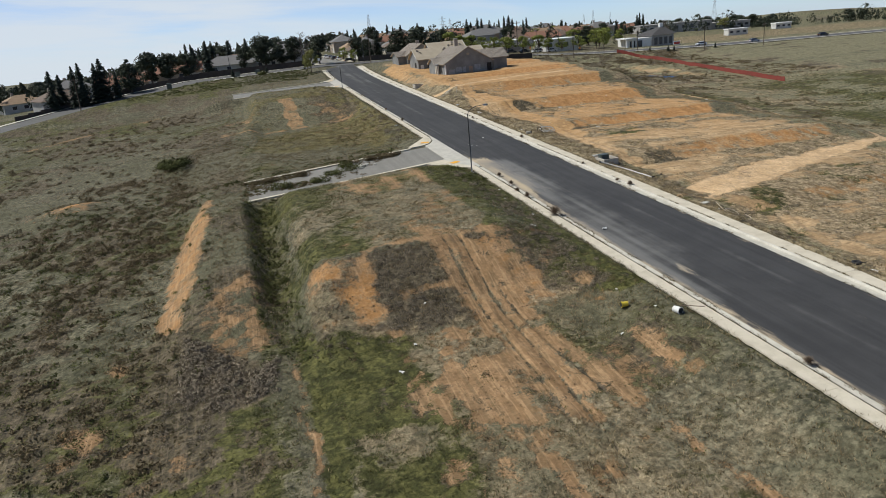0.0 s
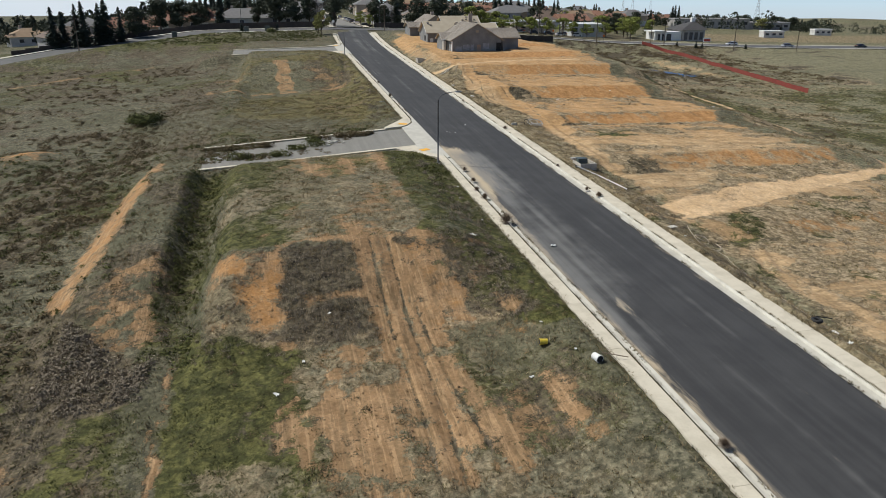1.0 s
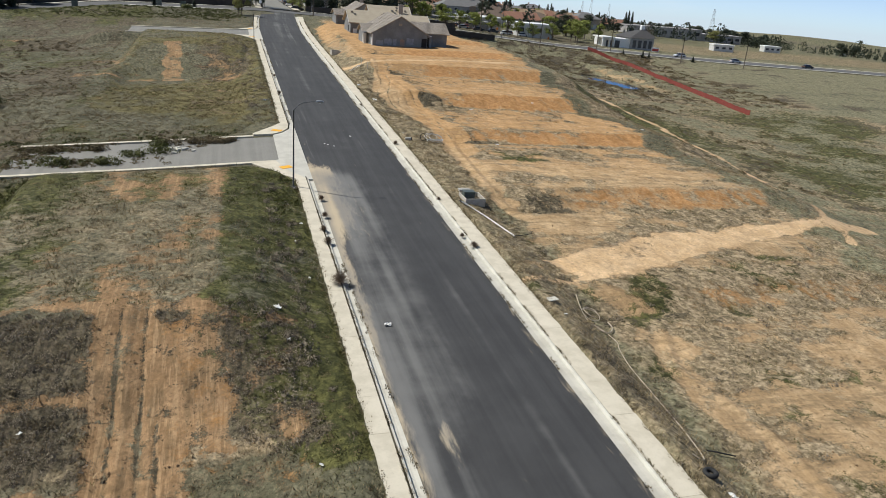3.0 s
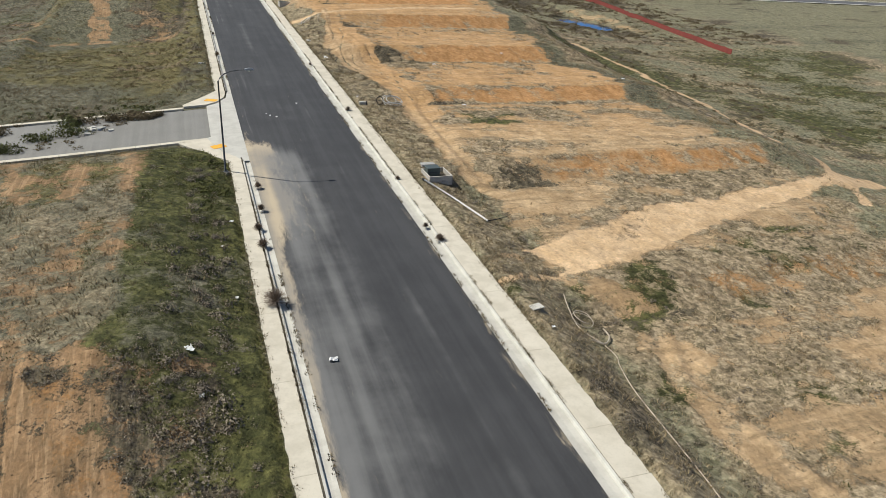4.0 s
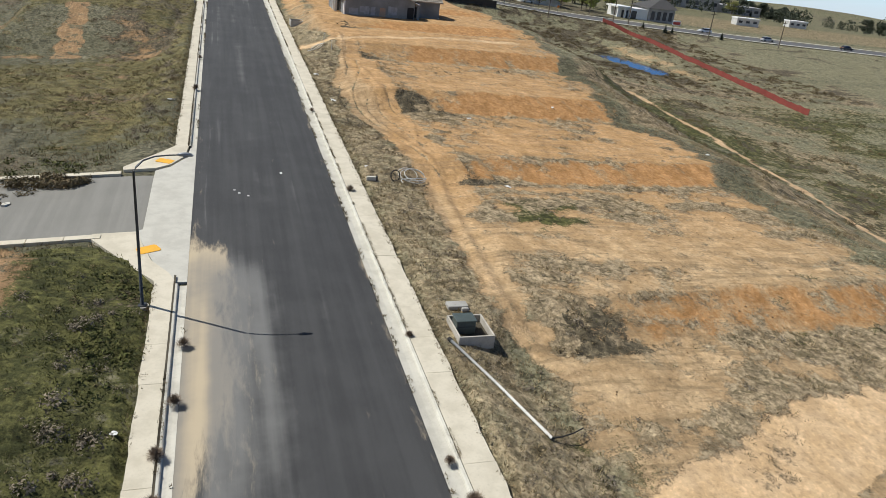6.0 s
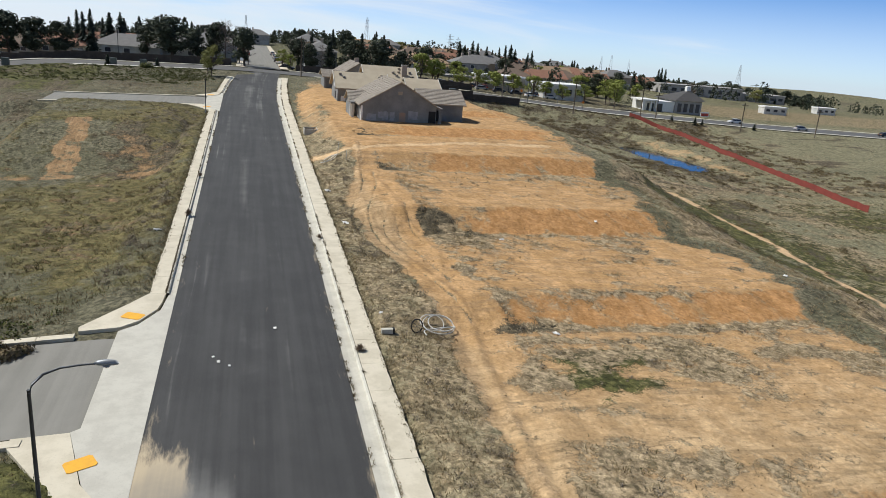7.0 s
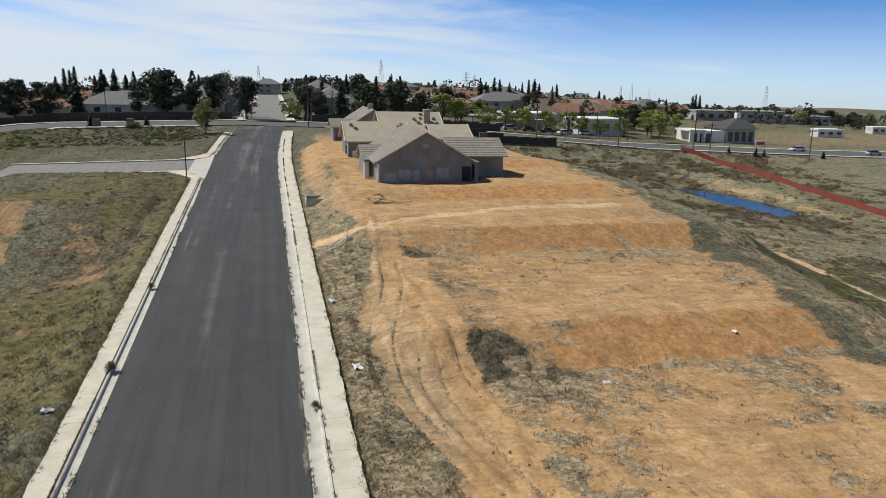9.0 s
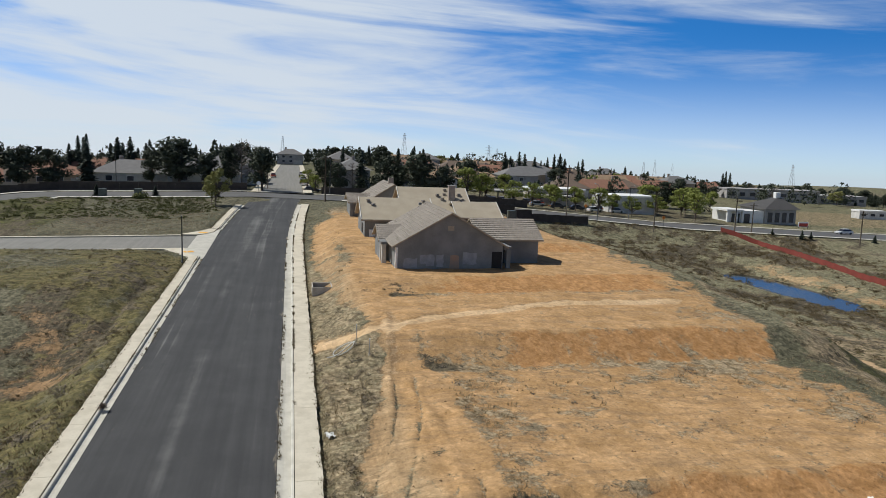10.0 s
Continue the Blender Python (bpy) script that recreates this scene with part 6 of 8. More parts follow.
def open_vault(x, y, z, w, d, h, label):
    t = thing("utility_vault", x, y, z, label, "utility vault", "utility vaults")
    k = 0.10
    for nm, b in (("front_wall", (-w / 2, w / 2, -d / 2, -d / 2 + k)), ("back_wall", (-w / 2, w / 2, d / 2 - k, d / 2)), ("side_wall", (-w / 2, -w / 2 + k, -d / 2 + k + 0.002, d / 2 - k - 0.002)), ("side_wall", (w / 2 - k, w / 2, -d / 2 + k + 0.002, d / 2 - k - 0.002))):
        part(nm, MB().box(*b, -0.3, h, bevel=0.012), M_VAULT, t)
    # the floor is much darker than the ground outside
    part("dark_floor", MB().box(-w / 2 + k, w / 2 - k, -d / 2 + k, d / 2 - k, -0.3, 0.08), M_CRACK, t)
    return t


vz = ground_z(8.95, -3.9)
open_vault(8.95, -3.9, vz, 1.95, 2.3, 0.46, "open concrete utility vault with a cabinet inside")
cab = thing("utility_cabinet", 8.62, -3.72, vz + 0.09, "dark grey-green metal cabinet in the concrete vault", "utility cabinet")
part("body", MB().box(-0.52, 0.52, -0.42, 0.42, 0.0, 0.72, bevel=0.03), M_CABINET, cab)
part("lid", MB().box(-0.56, 0.56, -0.46, 0.46, 0.722, 0.78, bevel=0.02), M_CABINET, cab)
part("hinge_bar", MB().box(-0.45, 0.45, -0.445, -0.425, 0.40, 0.44), M_STEEL, cab)
sl = thing("concrete_fragment", 9.0, -1.4, ground_z(9.0, -1.4), "broken pale concrete slab beside the vault", "concrete slab")
part("slab", MB().box(-0.62, 0.55, -0.35, 0.3, -0.1, 0.14, bevel=0.03), M_GREY_CONC, sl)
part("chunk", MB().box(0.1, 0.5, -0.6, -0.4, -0.05, 0.12, bevel=0.03), M_GREY_CONC, sl)
open_vault(8.45, 86.0, ground_z(8.45, 86.0) - 0.05, 2.0, 2.6, 0.6, "open concrete utility vault half full of soil")

pipe = thing("pipe", 7.55, -4.7, ground_z(7.55, -4.7), "long white plastic pipe lying in the weeds", "pipe")
p0, p1 = Vector((7.55, -4.7, ground_z(7.55, -4.7) + 0.14)), Vector((10.35, -11.7, ground_z(10.35, -11.7) + 0.12))
o = pipe.matrix_world.translation
part("barrel", MB().tube([p0 - o, p0.lerp(p1, 0.5) - o + Vector((0, 0, 0.06)), p1 - o], 0.075, 10), M_PVC, pipe, smooth=True)
part("collar", MB().tube([p0 - o - (p1 - p0).normalized() * 0.02, p0 - o + (p1 - p0).normalized() * 0.2], 0.11, 10), M_BLACK, pipe, "dark collar at the pipe's end")
part("tail", MB().tube([p1 - o, p1 - o + Vector((0.5, 0.0, 0.02)), p1 - o + Vector((1.1, 0.12, 0.05)), p1 - o + Vector((1.75, 0.42, 0.03))], [0.05, 0.035, 0.03, 0.025], 8), M_BLACK, pipe, "dark cable stub")


def hose(name, pts, r, mat, label, closed=False):
    """A hose through plan points, laid on the ground."""
    t = thing(name, pts[0][0], pts[0][1], ground_z(*pts[0][:2]), label, name)
    ox, oy, oz = t.matrix_world.translation
    smooth_pts = []
    P = [Vector((p[0], p[1], p[2] if len(p) > 2 else 0.0)) for p in pts]
    for k in range(len(P) - 1):
        a, b, c, d = P[max(k - 1, 0)], P[k], P[k + 1], P[min(k + 2, len(P) - 1)]
        for q in range(5):
            u = q / 5
            smooth_pts.append(0.5 * ((2 * b) + (c - a) * u + (2 * a - 5 * b + 4 * c - d) * u * u + (3 * b - a - 3 * c + d) * u ** 3))
    smooth_pts.append(P[-1])
    part("tube", MB().tube([(v.x - ox, v.y - oy, ground_z(v.x, v.y) - oz + r + 0.03 + v.z) for v in smooth_pts], r, 6), mat, t, smooth=True)
    return t


def ring(cx, cy, rx, ry, lift, a0=0.0, a1=6.6, n=16, tilt=0.0):
    return [(cx + rx * math.cos(a0 + (a1 - a0) * k / n), cy + ry * math.sin(a0 + (a1 - a0) * k / n), lift + tilt * math.sin(a0 + (a1 - a0) * k / n)) for k in range(n + 1)]


hose("hose", [(11.3, -22.0, 0.3), (11.0, -23.4, 0.15), (10.9, -25.0), (11.6, -26.2), (11.8, -27.6), (11.45, -28.6), (10.9, -31), (10.6, -34.3), (10.3, -37.4), (9.9, -39.2), (9.4, -40.6), (8.8, -41.1), (8.4, -40.9)], 0.035, M_HOSE, "long tan hose trailing through dry weeds")
hose("hose", ring(11.5, -24.2, 0.7, 0.5, 0.15, tilt=0.12) + ring(11.6, -24.0, 0.55, 0.55, 0.25, 0.5, 5.0), 0.03, M_HOSE, "tangled coil of tan hose on dead brush")
hose("hose", [(11.0, -26.2, 0.05), (11.7, -26.5, 0.08), (12.3, -26.0, 0.15), (12.35, -25.2, 0.2)], 0.05, M_HOSE, "stiff curved length of pale hose")
hose("hose", ring(11.4, 18.9, 1.05, 0.85, 0.2, tilt=0.2) + ring(11.55, 18.9, 0.85, 0.75, 0.32, 0.3, 6.0, tilt=0.15) + [(10.4, 18.2, 0.15), (10.3, 17.6, 0.05)], 0.035, M_PVC, "loose coil of pale grey conduit")
hose("hose", ring(11.0, 19.1, 0.8, 0.55, 0.25, tilt=0.25), 0.03, M_PVC, "loop of pale conduit in dead weeds")
wheel = thing("wheel", 9.8, 18.3, ground_z(9.8, 18.3) + 0.40, "old dark bicycle-sized wheel leaning in weeds", "wheel", turn=20)
part("tyre", MB().tube([(0.42 * math.cos(a), 0.1 * math.sin(a), 0.42 * math.sin(a)) for a in [k * math.pi / 12 for k in range(25)]], 0.045, 6), M_BLACK, wheel, smooth=True)
for k in range(4):
    a = k * math.pi / 4
    part("spoke", MB().tube([(0.4 * math.cos(a), 0.09 * math.sin(a), 0.4 * math.sin(a)), (-0.4 * math.cos(a), -0.09 * math.sin(a), -0.4 * math.sin(a))], 0.012, 4), M_STEEL, wheel)
blk = thing("concrete_block", 7.85, 17.9, ground_z(7.85, 17.9), "small pale concrete block on its side", "concrete block")
part("block", MB().box(-0.42, 0.3, -0.15, 0.15, 0.0, 0.3, bevel=0.02), M_CURB, blk)
part("end", MB().box(0.302, 0.42, -0.16, 0.16, -0.02, 0.34, bevel=0.02), M_BLACK, blk)
bd = thing("board", 8.1, -24.6, ground_z(8.1, -24.6) + 0.08, "pale flat board lying in the verge", "board", turn=12)
part("panel", MB().box(-0.4, 0.4, -0.28, 0.28, 0.0, 0.05, bevel=0.01), M_CURB, bd)
ty = thing("tyre", 8.35, -42.4, ground_z(8.35, -42.4) + 0.12, "old black car tyre lying in dry grass", "tyre")
part("tread", MB().tube([(0.26 * math.cos(k * math.pi / 12), 0.26 * math.sin(k * math.pi / 12), 0) for k in range(25)], 0.12, 10, caps=False), M_BLACK, ty, smooth=True)
# dark disc paints the shade down in the tyre's hole
part("hole_shade", MB().tube([(0, 0, -0.1), (0, 0, -0.06)], 0.15, 12), M_CRACK, ty)
st = thing("stick", 10.3, -38.8, ground_z(11, -39.2), "dark burnt stick on bare soil", "stick")
part("stem", MB().tube([(0, 0, 0.05), (0.9, -0.5, 0.12), (1.85, -0.95, 0.05)], [0.05, 0.045, 0.035], 7), M_BLACK, st)


def bucket(x, y, mat, turn, label, r, l):
    t = thing("bucket", x, y, ground_z(x, y) + r, label, "bucket", turn=turn)
    part("body", MB().tube([(-l / 2, 0, 0), (l / 2, 0, 0.0)], [r * 0.86, r], 14), mat, t, smooth=False)
    part("rim", MB().tube([(l / 2 - 0.04, 0, 0), (l / 2 + 0.01, 0, 0)], r * 1.07, 14), mat, t)
    # the bucket is closed; a black disc paints the shade inside it
    part("mouth", MB().tube([(l / 2 + 0.011, 0, 0), (l / 2 + 0.015, 0, 0)], r * 0.9, 14), M_BLACK, t, "black disc painted as the shade inside the mouth")
    part("bail", MB().tube([(l / 2, -r, 0), (l / 2 + 0.16, -r * 0.7, -r * 0.5), (l / 2 + 0.2, 0, -r * 0.8), (l / 2 + 0.16, r * 0.7, -r * 0.5), (l / 2, r, 0)], 0.01, 5), M_STEEL, t)
    return t


bucket(-10.0, -40.9, M_YELLOW, 175, "tipped yellow plastic bucket on weedy soil", 0.2, 0.48)
bucket(-8.05, -44.3, M_LITTER, -75, "tipped white plastic bucket beside the sidewalk", 0.24, 0.55)
bar = thing("stick", -7.6, -44.0, ground_z(-7.4, -44.2) + 0.15, "thin pale stick lying across the sidewalk's edge", "stick")
part("stem", MB().tube([(0, 0, 0.1), (0.7, -0.45, 0.1), (1.3, -0.75, 0.05)], 0.03, 6), M_TUMBLE, bar)

LIT_RND = random.Random(77)


def scrap(x, y, size, z=None):
    """A crumpled scrap of paper or plastic."""
    t = thing("litter", x, y, (ground_z(x, y) + 0.03) if z is None else z, "crumpled white scrap of litter", "litter", "scattered litter", LIT_RND.uniform(0, 360))
    mb = MB()
    n = 4
    g = [[(size * (i / n - 0.5) * LIT_RND.uniform(0.8, 1.1), size * 0.7 * (j / n - 0.5) * LIT_RND.uniform(0.8, 1.1), size * 0.28 * LIT_RND.random()) for j in range(n + 1)] for i in range(n + 1)]
    for i in range(n):
        for j in range(n):
            mb.face(g[i][j], g[i + 1][j], g[i + 1][j + 1])
            mb.face(g[i][j], g[i + 1][j + 1], g[i][j + 1])
    part("sheet", mb, M_LITTER, t)


for x, y, w in ((-10.4, -26.0, 0.55), (-7.5, -9.8, 0.3), (-8.3, -13.7, 0.28), (-7.9, -20.1, 0.26), (-10.0, -29.0, 0.3), (8.0, 40.9, 0.75), (7.6, 52.3, 0.7), (34.0, 42.0, 0.45), (22.0, 37.0, 0.5), (19.4, 18.0, 0.55), (7.9, 20.9, 0.3), (8.6, -43.8, 0.45), (8.3, -45.4, 0.4), (-8.6, -42.6, 0.22), (-11.6, -43.4, 0.3), (-26.2, -41, 0.4), (-22.5, -33.5, 0.25), (-7.9, 38.6, 0.7), (8.2, -26.6, 0.25), (46, 28, 0.5), (-24.5, -38, 0.28), (-9.3, -38.6, 0.22), (-33, -56, 0.4), (-41, -47, 0.4)):
    scrap(x, y, w)
for x, y, w in ((-3.9, -26.9, 0.45), (-2.2, 15.0, 0.26), (-1.6, 14.5, 0.22), (1.0, 19.1, 0.26), (-2.5, 15.6, 0.18)):
    scrap(x, y, w, rz(y) + 0.06)


def tumbleweed(x, y, r, z=None):
    t = thing("tumbleweed", x, y, rz(y) + 0.1 if z is None else z, "dry brown tumbleweed caught at the kerb", "tumbleweed", "tumbleweeds", LIT_RND.uniform(0, 360))
    mb = MB()
    for k in range(330):
        a, b = LIT_RND.uniform(0, 6.28), LIT_RND.uniform(0.0, 1.5)
        d = Vector((math.cos(a) * math.cos(b), math.sin(a) * math.cos(b), math.sin(b)))
        e = d * r * LIT_RND.uniform(0.75, 1.08)
        s = Vector((LIT_RND.uniform(-1, 1), LIT_RND.uniform(-1, 1), LIT_RND.uniform(-0.5, 1))) * 0.22 * r
        w = d.cross(Vector((0, 0, 1)) + s).normalized() * 0.008 * (0.6 + r)
        m = d * r * 0.5 + s
        lift = Vector((0, 0, 0.12 * r))
        mb.face(lift - w, lift + w, m + lift + w, m + lift - w)
        mb.face(m + lift - w, m + lift + w, e + lift)
        mb.face(m + lift, m + lift + w * 1.5, e + lift + s * 0.9)
    part("twig_ball", mb, M_TUMBLE, t)


for x, y, h in ((10.1, 65.2, 1.5), (10.9, 63.4, 1.1)):
    sk = thing("marker_stake", x, y, ground_z(x, y), "thin pale survey stake standing in weeds", "stake", "survey stakes")
    part("stem", MB().tube([(0, 0, -0.2), (0.03, 0.02, h)], [0.035, 0.03], 6), M_PVC, sk)
    part("tip", MB().tube([(0.03, 0.02, h), (0.032, 0.021, h + 0.12)], 0.045, 6), M_LITTER, sk)
hose("hose", ring(9.2, 65.4, 0.75, 0.5, 0.12, tilt=0.1) + [(8.6, 65.0, 0.08), (8.0, 65.3, 0.05)], 0.04, M_PVC, "loose coil of pale conduit in dead weeds by the walk")
for x, y, r in ((-5.95, -21.0, 0.85), (-5.85, -13.9, 0.5), (-5.9, -11.3, 0.42), (-5.4, -8.2, 0.42), (-5.2, -3.9, 0.4), (5.4, -15.4, 0.45), (5.1, -13.2, 0.3), (5.75, 15.6, 0.42), (5.3, 36.6, 0.35), (5.6, -4.1, 0.28), (-5.75, 43.0, 0.5), (-5.6, 57.5, 0.4), (-5.6, -58.5, 0.55), (-5.5, -53, 0.4)):
    tumbleweed(x, y, r)


def rubble():
    """Broken concrete dumped on the stub street."""
    for k in range(14):
        x, y = -17.4 + LIT_RND.uniform(-2.0, 1.4), 14.6 + LIT_RND.uniform(-0.8, 1.3)
        t = thing("concrete_chunk", x, y, land_side(x, y, True) + 0.02, "broken pale concrete chunk dumped on the stub street", "concrete chunk", "rubble pile", LIT_RND.uniform(0, 180))
        w, d, h = LIT_RND.uniform(0.5, 1.3), LIT_RND.uniform(0.3, 0.7), LIT_RND.uniform(0.08, 0.16)
        tip = Matrix.Rotation(radians(LIT_RND.uniform(-16, 16)), 4, "X") @ Matrix.Rotation(radians(LIT_RND.uniform(-14, 14)), 4, "Y")
        n = 7
        ang = [2 * math.pi * (i + LIT_RND.uniform(-0.3, 0.3)) / n for i in range(n)]
        rim = [(0.5 * w * math.cos(q) * LIT_RND.uniform(0.75, 1.1), 0.5 * d * math.sin(q) * LIT_RND.uniform(0.75, 1.1)) for q in ang]
        mb = MB()
        top = [tuple(tip @ Vector((px, py, h))) for px, py in rim]
        bot = [tuple(tip @ Vector((px * 1.06, py * 1.06, -0.12))) for px, py in rim]
        mb.face(*top)
        mb.face(*bot[::-1])
        for i in range(n):
            mb.face(bot[i], bot[(i + 1) % n], top[(i + 1) % n], top[i])
        part("piece", mb, M_APRON, t)


rubble()


def weed_clump(x, y, r, mat, label):
    t = thing("weed_clump", x, y, max(ground_z(x, y), land_side(x, y, True) if 9 < y < 19 else -99), label, "weeds", "weeds in the stub street")
    rng = np.random.default_rng(int(abs(x * 13 + y * 7)))
    mb = MB()
    leaf_cloud(mb, [(rng.uniform(-0.6, 0.6) * r, rng.uniform(-0.35, 0.35) * r, 0.18 * r, r * rng.uniform(0.45, 0.7)) for _ in range(5)], 0.09, 150, rng, 0.6)
    mb.v = [(a, b, max(c, 0.0)) for a, b, c in mb.v]
    part("leaves", mb, mat, t)


for x, y, r, k in ((-12.6, 17.7, 0.8, 0), (-13.8, 17.5, 1.0, 0), (-15.1, 17.4, 1.1, 0), (-16.4, 17.8, 1.2, 0), (-14.6, 18.6, 0.9, 0), (-19.2, 17.6, 1.4, 0), (-20.8, 17.4, 1.5, 1), (-20.4, 14.2, 1.6, 1), (-22.6, 13.8, 1.2, 1), (-24.6, 11.0, 1.5, 1), (-26.5, 16.6, 1.3, 0), (-29.5, 12.0, 1.6, 1), (-31, 16.5, 1.5, 0)):
    weed_clump(x, y, r, (M_WEED, M_LEAFY)[k], ("brown-green weeds growing through old asphalt", "bright leafy weeds growing through old asphalt")[k])


def red_fence():
    """A low red fabric fence on posts across the field."""
    line = [(107.5, 168), (112.3, 160), (112.5, 148), (110, 133), (107.3, 110), (105, 92), (102.5, 74)]
    base = tagged(new("silt_fence"), "long low red fabric fence across the field", "fence")
    pts = []
    for (xa, ya), (xb, yb) in zip(line, line[1:]):
        n = max(1, round(math.hypot(xb - xa, yb - ya) / 3.0))
        pts += [(xa + (xb - xa) * k / n, ya + (yb - ya) * k / n) for k in range(n)]
    pts.append(line[-1])
    for k, (x, y) in enumerate(pts):
        z = ground_z(x, y)
        part("post", MB().box(x - 0.04, x + 0.04, y - 0.04, y + 0.04, z - 0.3, z + 1.22), M_RED, base)
        if k:
            mb = MB()
            xa, ya = pts[k - 1]
            za = ground_z(xa, ya)
            m = 4
            for q in range(m):
                u, v = q / m, (q + 1) / m
                sag = lambda w: 0.10 * math.sin(math.pi * w) + 0.03 * math.sin(7 * (k + w))
                P = lambda w, h: (xa + (x - xa) * w, ya + (y - ya) * w, za + (z - za) * w + h)
                mb.face(P(u, -0.05), P(v, -0.05), P(v, 1.18 - sag(v)), P(u, 1.18 - sag(u)))
                mb.face(*[(p[0] - 0.02, p[1], p[2]) for p in (P(u, 1.18 - sag(u)), P(v, 1.18 - sag(v)), P(v, -0.05), P(u, -0.05))])
            part("panel", mb, M_RED, base)


red_fence()

# pond
mw, ntw, bw = nodes_of("pond_water", 0.04, 0.35)
bw.inputs["Base Color"].default_value = (0.025, 0.03, 0.028, 1)
gw = G(ntw)
gw.bump(gw.noise(2.2, 3), bw, 0.22, 0.03)
wm = MB()
wm.face(*[(89.3 + 6.6 * math.cos(a), 119 + 20 * math.sin(a), -3.58) for a in [k * math.pi / 24 for k in range(48)]])
tagged(new("water", wm.mesh("water", mw)), "still dark pond water reflecting the sky", "pond", kind="structure")


# ---- poles, walls and buildings along the cross road ----
M_POLE = simple("weathered_pole", (0.12, 0.095, 0.07), (0.08, 0.062, 0.045), 2.0)
M_WALL_DARK = simple("dark_block_wall", (0.075, 0.06, 0.05), (0.05, 0.042, 0.034), 1.0)
M_PYLON = simple("pylon_steel", (0.50, 0.53, 0.57), (0.44, 0.47, 0.51), 1.0, metal=0.3)
M_SIGN = simple("sign_white", (0.8, 0.8, 0.8), (0.7, 0.7, 0.7), 2.0)
M_SIGN_ORANGE = simple("sign_orange", (0.75, 0.25, 0.05), (0.65, 0.2, 0.05), 2.0)


def utility_pole(x, y, h):
    t = thing("utility_pole", x, y, ground_z(x, y) - 0.1, "weathered wooden utility pole with a crossarm", "utility pole", "utility poles", LIT_RND.uniform(-15, 15))
    part("pole", MB().tube([(0, 0, -0.3), (0, 0, h)], [0.17, 0.11], 8), M_POLE, t, smooth=True)
    part("crossarm", MB().box(-1.2, 1.2, -0.16, -0.06, h - 0.8, h - 0.65), M_POLE, t)
    for k in (-1.05, -0.5, 0.5, 1.05):
        part("insulator", MB().tube([(k, -0.11, h - 0.65), (k, -0.11, h - 0.45)], 0.05, 6), M_GREY_CONC, t)


for x, y, h in ((67.4, 168, 12.4), (88, 165, 9.6), (109.5, 165.5, 9.0), (140, 160, 8.6), (12.2, 163, 9.8), (165, 158, 8.5), (118, 171, 7.5), (-75, 139, 9)):
    utility_pole(x, y, h)


def roadside_lamp(x, y, turn):
    t = thing("roadside_lamp", x, y, ground_z(x, y), "tall grey roadside lamp on the cross road", "street lamp", "cross road lamps", turn)
    part("pole", MB().tube([(0, 0, -0.2), (0, 0, 8.2)], [0.10, 0.07], 8), M_STEEL, t, smooth=True)
    part("arm", MB().tube([(0, 0, 8.1), (0.5, 0, 8.6), (2.0, 0, 8.8)], 0.045, 6), M_STEEL, t)
    part("lamp_head", MB().tube([(1.9, 0, 8.8), (2.2, 0, 8.82), (2.6, 0, 8.78)], [0.06, 0.14, 0.06], 8), M_LAMP, t)


for x, y, turn in ((-33.5, 187.5, -90), (75, 167.8, 90), (93, 188, -90), (14.5, 188.5, -90), (41, 189, -90)):
    roadside_lamp(x, y, turn)


def wall_run(name, pts, h, mat, label):
    base = tagged(new(name), label, "wall")
    for k, ((xa, ya), (xb, yb)) in enumerate(zip(pts, pts[1:])):
        n = max(1, round(math.hypot(xb - xa, yb - ya) / 4))
        for q in range(n):
            x0, y0, x1, y1 = xa + (xb - xa) * q / n, ya + (yb - ya) * q / n, xa + (xb - xa) * (q + 1) / n, ya + (yb - ya) * (q + 1) / n
            z = min(ground_z(x0, y0), ground_z(x1, y1))
            a = math.atan2(y1 - y0, x1 - x0)
            l = math.hypot(x1 - x0, y1 - y0)
            part("wall_panel", MB().box(0, l - 0.02, -0.1, 0.1, -0.4, h + max(ground_z(x0, y0), ground_z(x1, y1)) - z, turn=Matrix.Translation((x0, y0, z)) @ Matrix.Rotation(a, 4, "Z")), mat, base)
            part("cap", MB().box(0, l - 0.02, -0.14, 0.14, h + max(ground_z(x0, y0), ground_z(x1, y1)) - z + 0.002, h + max(ground_z(x0, y0), ground_z(x1, y1)) - z + 0.08, turn=Matrix.Translation((x0, y0, z)) @ Matrix.Rotation(a, 4, "Z")), mat, base)


wall_run("garden_wall", [(-92, 140), (-70, 163), (-44, 183), (-5, 189.5)], 1.9, M_WALL_DARK, "long dark garden wall along the cross road")
wall_run("garden_wall", [(12.5, 189.5), (48, 190.5), (66, 192)], 1.7, M_WALL_DARK, "dark garden wall below the houses")
wall_run("retaining_wall", [(42, 166), (58, 165), (72, 166)], 1.5, M_WALL_DARK, "dark low wall behind the unfinished houses")


M_DARK_ROOF = simple("dark_shingle", (0.085, 0.08, 0.078), (0.06, 0.057, 0.055), 1.5)


